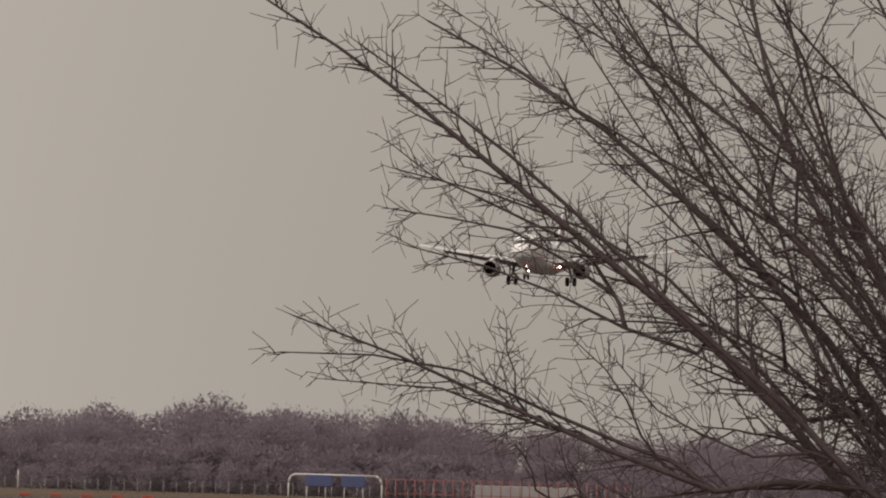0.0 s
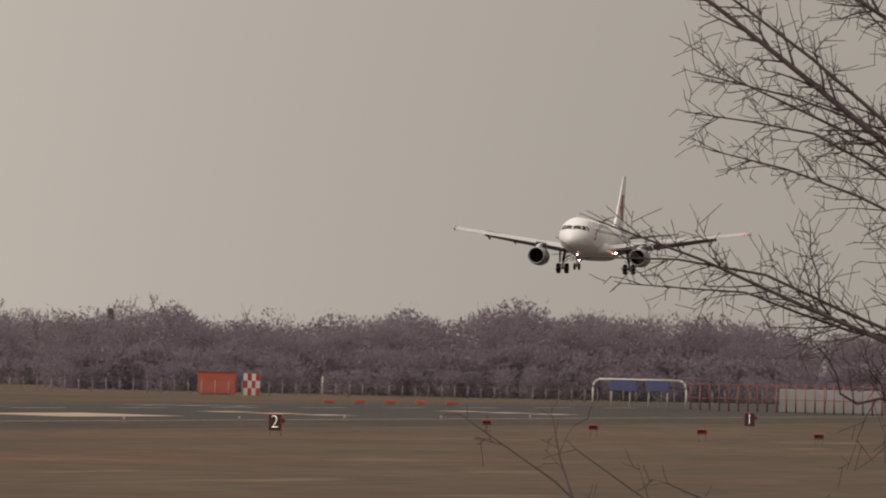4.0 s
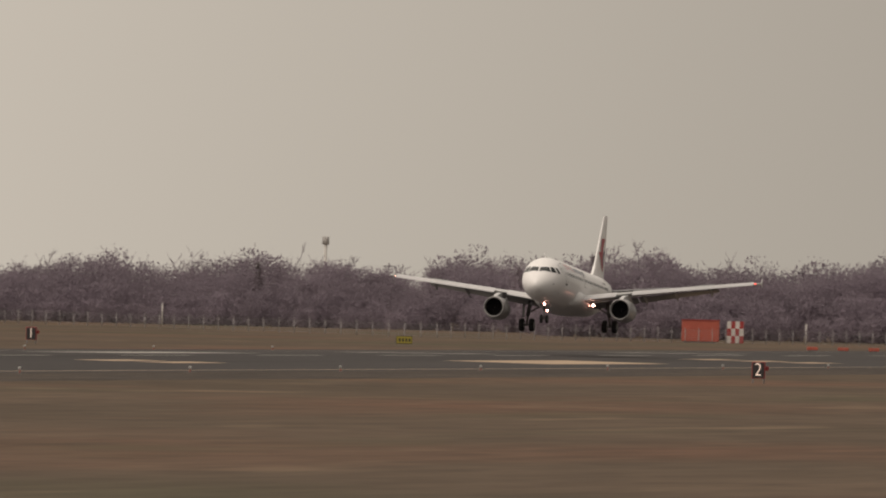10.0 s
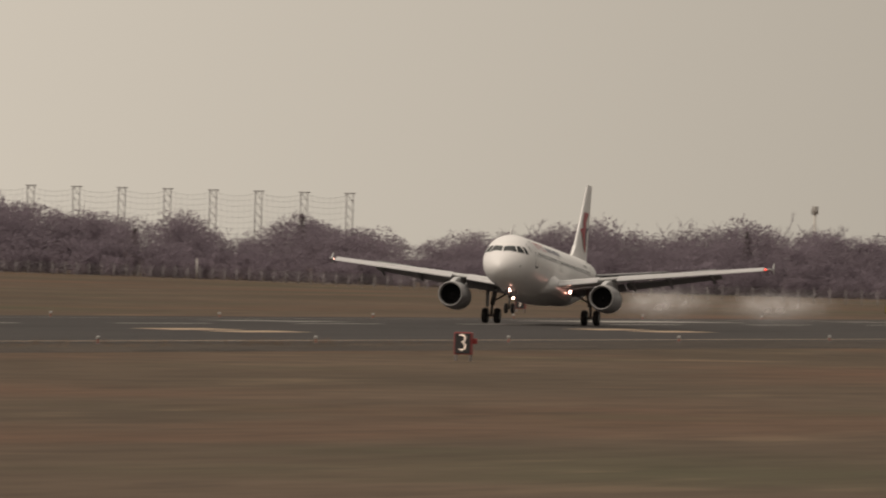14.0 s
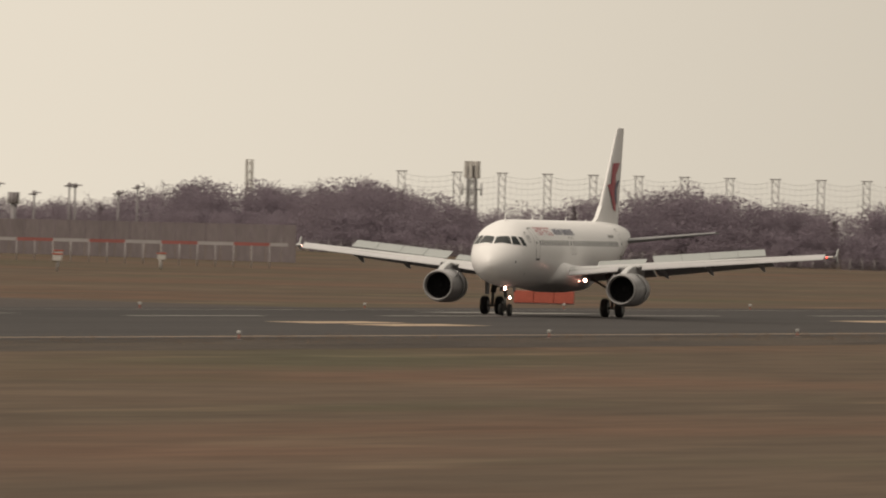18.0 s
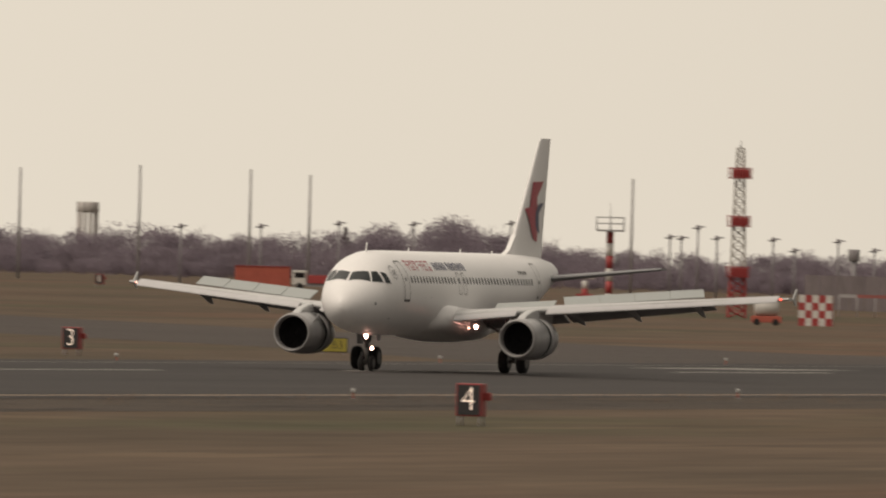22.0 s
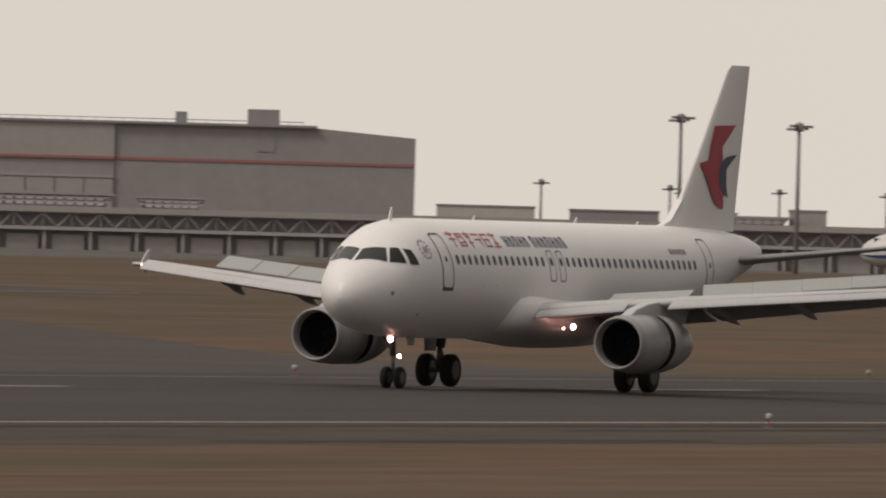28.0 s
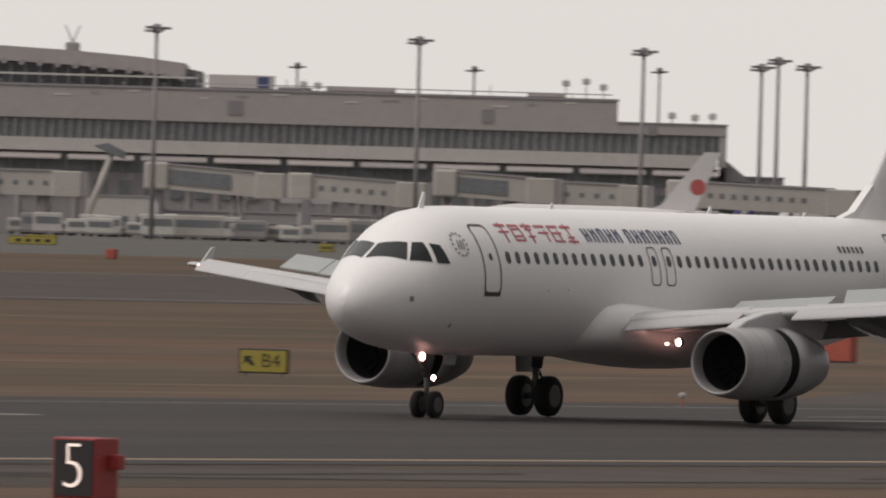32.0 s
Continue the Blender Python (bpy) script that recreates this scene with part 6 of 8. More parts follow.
def skylight(h0, h1, dist, z0, z1, label="glazed roof lantern with slanted ends on the pier"):
    """A raised glazed lantern on the pier's roof."""
    m, u = frontage((h0 + h1) / 2, dist)
    t = thing("roof_lantern", label, "roof lantern", "roof lanterns")
    x0, x1 = u(h0), u(h1)
    bm = bmesh.new()
    slab(bm, [(x0 + 0.7, z0), (x1 - 0.7, z0), (x1 - 0.1, z1 - 0.3), (x0 + 0.1, z1 - 0.3)], 0.2, 6.0)
    part("glazing", bm, FAR_GLASS, t, "dim glass")
    boxed("lantern_roof", x0 - 0.3, x1 + 0.3, -0.2, 6.4, z1 - 0.3, z1, ROOF, t)
    for k in (1, 2):
        z = z0 + (z1 - z0) * k / 3
        boxed("rail", x0 + 0.4, x1 - 0.4, -0.02, 0.18, z - 0.09, z + 0.09, STEEL, t)
    n = max(4, int((x1 - x0) / 1.5))
    for k in range(n):
        for q in (0, 1):
            x, z = x0 + 1.0 + (x1 - x0 - 2.0) * k / n, z0 + (z1 - z0 - 0.3) * (0.12 + 0.46 * q)
            boxed("pane", x + 0.3, x + 1.15, -0.01, 0.19, z, z + (z1 - z0 - 0.3) * 0.26, CLAD_PALE, t)
    for k in range(n + 1):
        x = x0 + 0.7 + (x1 - x0 - 1.4) * k / n
        boxed("mullion", x - 0.07, x + 0.07, 0.02, 0.22, z0, z1 - 0.3, STEEL, t)
    t.matrix_basis = m


def pier(h0, h1, dist, z0, z1, z2):
    """A length of the trussed walkway: pale panels below, the truss band between z1 and z2, a flat roof."""
    m, u = frontage((h0 + h1) / 2, dist)
    t = thing("pier_walkway", "long grey walkway with a steel truss over pale wall panels", "walkway", "walkway lengths")
    x0, x1 = u(h0), u(h1)
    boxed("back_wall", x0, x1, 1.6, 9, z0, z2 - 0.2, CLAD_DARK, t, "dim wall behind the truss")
    boxed("roof_edge", x0, x1, -0.4, 9.4, z2 - 0.5, z2 + 0.3, CLAD, t)
    boxed("upper_chord", x0, x1, 0, 0.5, z2 - 0.65, z2 - 0.2, STEEL, t)
    boxed("lower_chord", x0, x1, -0.2, 1.6, z1 - 0.35, z1 + 0.1, STEEL, t)
    n = 2 * max(2, int((x1 - x0) / 3.4))
    w = (x1 - x0) / n
    for k in range(n + 1):
        x = x0 + w * k
        if k % 2 == 0:
            rod("post", (x, 0.25, z1), (x, 0.25, z2 - 0.4), 0.09, STEEL, t, n=4)
        if k < n:
            up = k % 2
            rod("brace", (x, 0.25, z1 if up else z2 - 0.5), (x + w, 0.25, z2 - 0.5 if up else z1), 0.15, STEEL, t, n=4)
    n = max(2, int((x1 - x0) / 5.5))
    w = (x1 - x0) / n
    for k in range(n):
        x = x0 + w * k
        boxed("panel", x + 0.5, x + w * 0.78, 0.9, 1.5, z0 - 0.3, z1 - 0.9, CLAD, t)
        boxed("column", x + w * 0.88, x + w * 0.94, 0.2, 0.7, z0 - 0.3, z1 - 0.3, STEEL, t)
    t.matrix_basis = m


edges = [19.78, 20.5, 21.2, 22.0, 22.8, 23.6, 24.4, 25.2, 26.0, 26.9]
for a, b in zip(edges, edges[1:]):
    pier(b, a, 2160, 1.8, 5.1, 7.6)
for a, b, d, z0, z1 in ((19.80, 20.29, 2168, 7.9, 9.7), (20.74, 21.31, 2175, 7.9, 10.6), (21.41, 21.89, 2168, 7.9, 9.8), (22.32, 22.64, 2170, 7.9, 9.0), (24.34, 24.58, 2168, 7.9, 9.5), (24.66, 25.10, 2168, 7.9, 9.7), (25.41, 25.62, 2168, 7.9, 9.9)):
    skylight(b, a, d, z0, z1)
block("low_building", "grey blockish building beside the woods", 19.78, 19.47, 2180, 1.5, 7.7, 14, CLAD_DARK)
block("plant_room", "dark flat roof block beside the radar tower", 26.19, 25.98, 2175, 7.9, 10.0, 6, CLAD_DARK, "plant room")
block("plant_room", "pale plant room on the pier roof", 22.32, 22.19, 2172, 7.9, 10.0, 5, CLAD, "plant room")
block("plant_room", "dark plant room on the pier roof", 22.66, 22.5, 2176, 7.9, 9.4, 5, CLAD_DARK, "plant room")
block("low_building", "pale flat block beyond the pier", 23.54, 23.2, 2310, 2.5, 9.8, 10, CLAD_PALE)
block("low_building", "grey flat-roofed building beyond the pier", 23.08, 22.77, 2300, 2.5, 9.6, 14, CLAD_DARK)
block("low_building", "white-fronted low block on the pier roof", 25.76, 25.63, 2168, 7.9, 10.1, 6, OFFWHITE)
block("low_building", "grey two-storey apron building behind the parked jets", 26.9, 25.98, 2190, 3.0, 9.7, 16, CLAD, windows=((5.0, 1.3, 10), (7.5, 1.2, 10)))
block("low_building", "long low apron building behind the parked jets", 28.2, 26.9, 2260, 2.6, 7.4, 12, CLAD, windows=((4.0, 1.4, 16),))
block("low_building", "low grey apron building beside the terminal", 29.2, 28.2, 2240, 2.6, 7.0, 12, CLAD_DARK, windows=((3.8, 1.4, 12),))


def hangar():
    m, u = frontage(24.9, 2350)
    t = thing("hangar", "huge grey hangar with a red band round its wall", "hangar")
    xl, xm, xr = u(25.88), u(24.66), u(23.618)
    bm = bmesh.new()
    slab(bm, [(xl, 15.35), (xm, 15.35), (xm, 20.1), (xl, 20.1)], 0, 70)
    part("upper_wall", bm, CLAD, t, "beige-grey upper cladding")
    boxed("lower_wall", xl, xm, 0.3, 70, 12.6, 14.95, CLAD_MID, t, "darker band of wall")
    boxed("door_wall", xl, xm, 0.35, 70, 2.5, 12.6, CLAD, t)
    boxed("red_band", xl, xm, -0.05, 69, 14.95, 15.35, RED_BAND, t, "red band paled for distance haze")
    bm = bmesh.new()
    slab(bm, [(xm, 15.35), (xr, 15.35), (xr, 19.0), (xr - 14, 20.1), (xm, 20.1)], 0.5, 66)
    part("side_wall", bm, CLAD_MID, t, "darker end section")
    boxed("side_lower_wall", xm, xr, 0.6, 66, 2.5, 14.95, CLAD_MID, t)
    boxed("side_red_band", xm, xr, 0.45, 65, 14.95, 15.35, RED_BAND, t, "red band paled for distance haze")
    boxed("roof", xl - 0.4, xr - 14, -0.4, 70.4, 20.1, 20.45, ROOF, t)
    n = 12
    for k in range(n):
        x = xl + (xm - xl) * k / n
        boxed("door_leaf", x + 0.1, x + (xm - xl) / n - 0.1, 0.12, 0.28, 2.6, 12.2, CLAD, t)
    boxed("door_rail", xl, xm, 0.0, 0.25, 12.3, 12.7, CLAD, t)
    for a, b, z in ((25.52, 25.41, 22.4), (24.45, 24.41, 22.0), (24.20, 24.09, 22.6)):
        x0, x1 = u(a), u(b)
        boxed("roof_vent", x0, x1, 2, 8, 20.4, z, CLAD_DARK, t)
    boxed("louvre", u(24.165), u(24.105), 0.38, 0.48, 16.6, 19.6, ROOF, t)
    bm = bmesh.new()
    tube(bm, (xl, 3, 20.9), (xr - 16, 3, 20.9), 0.06, n=4)
    for k in range(40):
        x = xl + (xr - 16 - xl) * k / 39
        tube(bm, (x, 3, 20.4), (x, 3, 20.9), 0.05, n=4)
    part("roof_railing", bm, STEEL, t)
    t.matrix_basis = m


hangar()


def radome_tower():
    m, u = frontage(25.94, 2050)
    t = thing("radar_tower", "slim grey tower topped by a white radar sphere", "tower")
    bm = bmesh.new()
    rings(bm, [[(3.3 * math.cos(a), 3.3 * math.sin(a), z) for a in [k * math.pi / 6 for k in range(12)]] for z in (2.0, 21.0)], smooth=False)
    part("shaft", bm, CLAD_PALE, t)
    rod("drain_pipe", (0.9, -3.35, 2.0), (0.9, -3.35, 23.0), 0.28, CLAD_DARK, t)
    bm = bmesh.new()
    rings(bm, [[(r * math.cos(a), r * math.sin(a), z) for a in [k * math.pi / 8 for k in range(16)]] for r, z in ((3.4, 20.2), (4.7, 20.9), (4.8, 21.2))], smooth=False)
    part("platform", bm, CLAD_PALE, t)
    bm = bmesh.new()
    for k in range(16):
        a, b = k * math.pi / 8, (k + 1) * math.pi / 8
        p, q = Vector((4.7 * math.cos(a), 4.7 * math.sin(a), 0)), Vector((4.7 * math.cos(b), 4.7 * math.sin(b), 0))
        tube(bm, p + Vector((0, 0, 21.2)), p + Vector((0, 0, 22.4)), 0.07, n=4)
        for z in (21.8, 22.4):
            tube(bm, p + Vector((0, 0, z)), q + Vector((0, 0, z)), 0.06, n=4)
    part("railing", bm, STEEL, t)
    bm = bmesh.new()
    rings(bm, [[(r * math.cos(a), r * math.sin(a), z) for a in [k * math.pi / 8 for k in range(16)]] for r, z in ((3.5, 21.2), (3.5, 23.2), (3.2, 23.8))], smooth=False)
    part("drum", bm, CLAD_PALE, t)
    bm = bmesh.new()
    bmesh.ops.create_icosphere(bm, subdivisions=4, radius=3.75, matrix=Matrix.Translation((0, 0, 27.2)))
    part("radome", bm, OFFWHITE, t, "faceted white sphere")
    t.matrix_basis = m


radome_tower()


def terminal():
    m, u = frontage(30.3, 2150)
    t = thing("terminal_building", "long beige-grey terminal with dark ribbon windows and a curved upper roof", "terminal")
    xl, xr = u(32.6), u(29.06)
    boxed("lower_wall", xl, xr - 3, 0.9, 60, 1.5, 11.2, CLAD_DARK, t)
    boxed("recess", xl, xr - 1.5, 0.8, 60, 11.2, 13.8, FAR_GLASS, t, "deep dark window recess")
    boxed("ledge", xl, xr - 1.2, -0.3, 60, 13.8, 15.5, CLAD_PALE, t, "pale projecting ledge")
    boxed("window_backing", xl, xr, 0.5, 60, 15.5, 18.05, FAR_GLASS, t, "dark ribbon glazing")
    xs = u(29.44)
    boxed("upper_wall", xl, xs, 0, 60, 18.05, 22.2, CLAD, t)
    boxed("parapet", xl, xs + 0.15, -0.15, 60, 22.2, 22.5, ROOF, t)
    boxed("end_wall", xs, xr, 0, 60, 18.05, 19.4, CLAD, t)
    boxed("end_parapet", xs, xr + 0.15, -0.15, 60, 19.4, 19.6, ROOF, t)
    # sloping canopies and window strips below the ledge
    for k in range(14):
        a = xl + (xr - xl) * k / 14
        b = xl + (xr - xl) * (k + 0.9) / 14
        bm = bmesh.new()
        slab(bm, [(0.75, 13.75), (-1.3, 12.9), (-1.3, 12.7), (0.75, 13.3)], a, b, "x")
        part("canopy", bm, CLAD if k % 3 else CLAD_MID, t)
    for k in range(40):
        x = xl + (xr - xl) * (k + 0.3) / 40
        boxed("wall_window", x, x + (xr - xl) / 40 * 0.5, 0.6, 0.88, 8.0, 10.2, FAR_GLASS, t)
    for k in range(24):
        h = 32.4 - 2.9 * k / 23
        boxed("wall_mark", u(h), u(h) + 1.1 + 0.5 * (k % 3), -0.06, 0.02, 21.0 + 0.35 * (k % 4), 21.25 + 0.35 * (k % 4), ROOF if k % 2 else OFFWHITE, t)
    for k in range(18):
        h = 32.0 - 2.4 * k / 17
        rod("roof_post", (u(h), 1.0, 22.4), (u(h), 1.0, 23.0 + 0.9 * ((k * 7) % 5 == 0)), 0.06, STEEL, t, n=4)
    boxed("roof_rail", u(30.9), u(29.46), 0.9, 1.05, 22.95, 23.1, STEEL, t)
    boxed("corner_pillar", xr - 1.0, xr, 0.1, 2, 14.0, 18.05, CLAD, t)
    n = 110
    w = (xr - xl) / n
    for k in range(n):
        x = xl + w * k
        boxed("fin", x + w * 0.42, x + w * 0.58, 0.15, 0.52, 15.55, 18.03, CLAD_DARK, t)
        if k % 3 == 0:
            boxed("mullion", x, x + 0.22, 0.6, 0.85, 11.25, 13.78, CLAD_DARK, t)
    for k in range(36):
        x = xl + (xr - xl) * k / 36
        boxed("pilaster", x, x + 0.6, 0.65, 0.95, 1.5, 11.1, CLAD, t)
    for a, b, z0, z1 in ((30.79, 30.74, 19.1, 20.9), (29.91, 29.87, 19.0, 20.7), (29.335, 29.305, 17.9, 19.3)):
        boxed("vent", u(a), u(b), -0.12, 0.05, z0, z1, POLE_DARK, t, "square dark vent")
    # the low wedge at the end of the building
    bm = bmesh.new()
    slab(bm, [(xr, 12.2), (xr + 3.4, 12.2), (xr + 0.2, 14.8), (xr, 14.8)], 2, 40)
    part("end_wedge", bm, CLAD_DARK, t)
    # set-back upper storey under its curved roof
    bm = bmesh.new()
    top = [(u(h), z) for h, z in ((32.6, 28.3), (32.0, 27.9), (31.58, 27.3), (31.33, 26.9), (31.1, 26.3), (30.94, 25.6))]
    slab(bm, top + [(u(30.94), 25.0)] + [(x, z - 1.9) for x, z in top[::-1]], 4, 50)
    part("curved_roof", bm, CLAD, t, "curved pale grey roof")
    for k in range(26):
        h = 32.5 - 1.55 * k / 25
        x, z = u(h), float(np.interp(-h, [-32.6, -32.0, -31.58, -31.33, -31.1, -30.94], [28.3, 27.9, 27.3, 26.9, 26.3, 25.6]))
        rod("roof_scallop", (x, 3.6, z - 1.95), (x, 4.6, z - 1.95), 0.42, CLAD_MID, t, n=12)
    bm = bmesh.new()
    slab(bm, [(u(32.6), 22.6), (u(30.88), 22.6), (u(30.88), 24.6), (u(30.94), 25.0), (u(31.33), 26.0), (u(32.6), 27.4)], 7, 48)
    part("upper_storey", bm, FAR_GLASS, t, "dim upper glazing")
    for k in range(34):
        h = 32.55 - 1.65 * k / 33
        x = u(h)
        boxed("upper_mullion", x, x + 0.3, 6.6, 7.0, 22.6, 24.3 + (h - 30.9) * 1.3, STEEL, t)
    boxed("balcony_rail", u(32.6), u(30.9), 2.0, 2.3, 23.6, 23.85, OFFWHITE, t, "white rail")
    for a, b, z, d, mm in ((30.86, 30.63, 24.3, 10, CLAD_PALE), (30.45, 30.21, 23.2, 12, CLAD), (30.62, 30.5, 22.9, 9, ROOF), (29.75, 29.62, 23.0, 8, CLAD)):
        boxed("roof_block", u(a), u(b), 5, 5 + d, 22.6, z, mm, t)
    boxed("roof_panel", u(30.69), u(30.65), 4.9, 5.0, 22.7, 24.1, BLUE, t, "blue roof panel")
    for h, z in ((29.62, 25.0), (29.55, 25.3), (29.49, 24.6), (29.25, 21.2), (29.17, 21.0), (29.11, 21.2), (30.48, 23.8), (30.53, 23.9)):
        mast = rod("antenna", (u(h), 4, 19.5), (u(h), 4, z), 0.09, STEEL, t, n=5)
        boxed("antenna_head", u(h) - 0.5, u(h) + 0.5, 3.8, 4.2, z - 1.0, z - 0.2, CLAD_PALE, mast, "", 0.1)
    drum = boxed("roof_dome", u(31.36), u(31.31), 6, 9, 26.6, 28.0, CLAD_DARK, t, "dark rooftop box", 0.3)
    for o in (-1.0, 0.9):
        rod("horn", (u(31.335), 7, 27.9), (u(31.335) + o, 7, 30.2), 0.1, STEEL, drum, n=5)
    t.matrix_basis = m


terminal()

# block added to cover the sky gap beside the end wedge
block("gap_filler_block", "grey filler block at the terminal's end", 29.18, 28.86, 2165, 1.8, 13.0, 14, CLAD_DARK, windows=((8.2, 1.6, 5),))


def jet_bridge(h_root, h_cab, dist, z_root, z_cab, label, portholes=6, glazed=False):
    """A boarding tunnel on legs from the terminal to its cab."""
    m, u = frontage((h_root + h_cab) / 2, dist)
    t = thing("jet_bridge", label, "jet bridge", "jet bridges")
    xa, xb = u(h_root), u(h_cab)
    s = 1 if xb > xa else -1
    bm = bmesh.new()
    slab(bm, [(xa, z_root - 1.5), (xb, z_cab - 1.5), (xb, z_cab + 1.5), (xa, z_root + 1.5)], 0, 3.0)
    tunnel = part("tunnel", bm, TUBE, t, "pale boarding tunnel")
    bm = bmesh.new()
    slab(bm, [(xa, z_root + 1.5), (xb, z_cab + 1.5), (xb, z_cab + 1.75), (xa, z_root + 1.75)], -0.15, 3.15)
    part("tunnel_roof", bm, ROOF, t)
    boxed("cab", min(xb - s, xb + 2.6 * s), max(xb - s, xb + 2.6 * s), -0.4, 3.4, z_cab - 1.65, z_cab + 1.6, TUBE, t, "", 0.15)
    if glazed:
        bm = bmesh.new()
        slab(bm, [(xa + (xb - xa) * 0.06, z_root - 0.9), (xa + (xb - xa) * 0.7, z_root + (z_cab - z_root) * 0.7 - 0.9), (xa + (xb - xa) * 0.7, z_root + (z_cab - z_root) * 0.7 + 0.95), (xa + (xb - xa) * 0.06, z_root + 0.95)], -0.1, 0.02)
        part("side_glazing", bm, FAR_GLASS, tunnel, "dark side glazing")
    boxed("hood", min(xb + 2.6 * s, xb + 3.4 * s), max(xb + 2.6 * s, xb + 3.4 * s), -0.3, 3.3, z_cab - 1.5, z_cab + 1.6, CLAD_DARK, t, "dark folding hood")
    boxed("rotunda", xa - 1.5, xa + 1.5, -0.4, 3.5, z_root - 1.7, z_root + 1.75, TUBE, t, "", 0.3)
    for k in range(portholes):
        f = 0.2 + 0.6 * k / max(1, portholes - 1)
        x, z = xa + (xb - xa) * f, z_root + (z_cab - z_root) * f
        boxed("porthole", x - 0.3, x + 0.3, -0.05, 0.02, z - 0.25, z + 0.35, FAR_GLASS, tunnel)
    for f, r in ((0.02, 0.5), (0.72, 0.3), (0.8, 0.3)):
        x, z = xa + (xb - xa) * f, z_root + (z_cab - z_root) * f
        y = spot((h_root + h_cab) / 2, dist)[1]
        rod("leg", (x, 1.5, ground_z(y) - 0.2), (x, 1.5, z - 1.4), r, STEEL, t, n=8)
    t.matrix_basis = m


jet_bridge(31.03, 30.66, 2052, 10.6, 9.75, "sloping boarding bridge with a dark glazed side", 0, glazed=True)
jet_bridge(30.53, 30.17, 2050, 9.75, 9.1, "pale boarding bridge with a row of small windows")
jet_bridge(31.62, 31.36, 2055, 9.3, 9.3, "pale boarding bridge with a brown end panel", 4)
jet_bridge(30.03, 29.72, 2062, 10.7, 10.1, "boarding bridge with a glazed side beside the terminal", 0, glazed=True)
jet_bridge(29.66, 29.40, 2080, 9.8, 9.6, "short boarding bridge above the parked white jet", 4)
jet_bridge(29.22, 28.68, 1985, 10.0, 9.5, "long low boarding bridge ending in a grey cab", 9)


def belt_boom():
    """A raised loader boom with a dark head, and a slender mast on a cab roof."""
    m, u = frontage(31.2, 2045)
    t = thing("loader_boom", "raised pale loader boom with a dark head", "loader")
    bm = bmesh.new()
    tube(bm, (u(31.264), 0, 5.4), (u(31.185), 0, 13.2), 0.42, 0.36, 8)
    part("boom", bm, TUBE, t, "pale sloping boom")
    bm = bmesh.new()
    slab(bm, [(u(31.25), 14.1), (u(31.2), 14.5), (u(31.135), 13.4), (u(31.14), 12.5), (u(31.19), 13.1)], -0.6, 0.6)
    part("boom_head", bm, FAR_GLASS, t, "dark folded head")
    boxed("truck_body", u(31.29), u(31.2), -1.2, 1.2, 2.6, 5.6, OFFWHITE, t, "", 0.1)
    for q in (31.275, 31.215):
        rod("wheel", (u(q), -1.25, 2.5), (u(q), 1.25, 2.5), 0.5, TYRE, t, n=12)
    t.matrix_basis = m
    m, u = frontage(30.5, 2048)
    t = thing("bridge_pillar", "thick grey pillar under the boarding bridge", "pillar")
    boxed("shaft", u(30.525), u(30.495), 0, 1.4, 2.0, 8.3, POLE_DARK, t, "", 0.1)
    boxed("cross_beam", u(30.60), u(30.42), 0.2, 1.2, 7.7, 8.3, STEEL, t)
    t.matrix_basis = m


belt_boom()
block("apron_building", "low pale canopy building under the boarding bridges", 31.27, 31.03, 2100, 1.8, 8.2, 12, CLAD_PALE, windows=((3.0, 2.6, 3),))
block("apron_building", "long dim ground-floor wall behind the apron vehicles", 31.0, 29.2, 2110, 1.8, 6.6, 8, CLAD_DARK, windows=((2.6, 2.6, 26),))


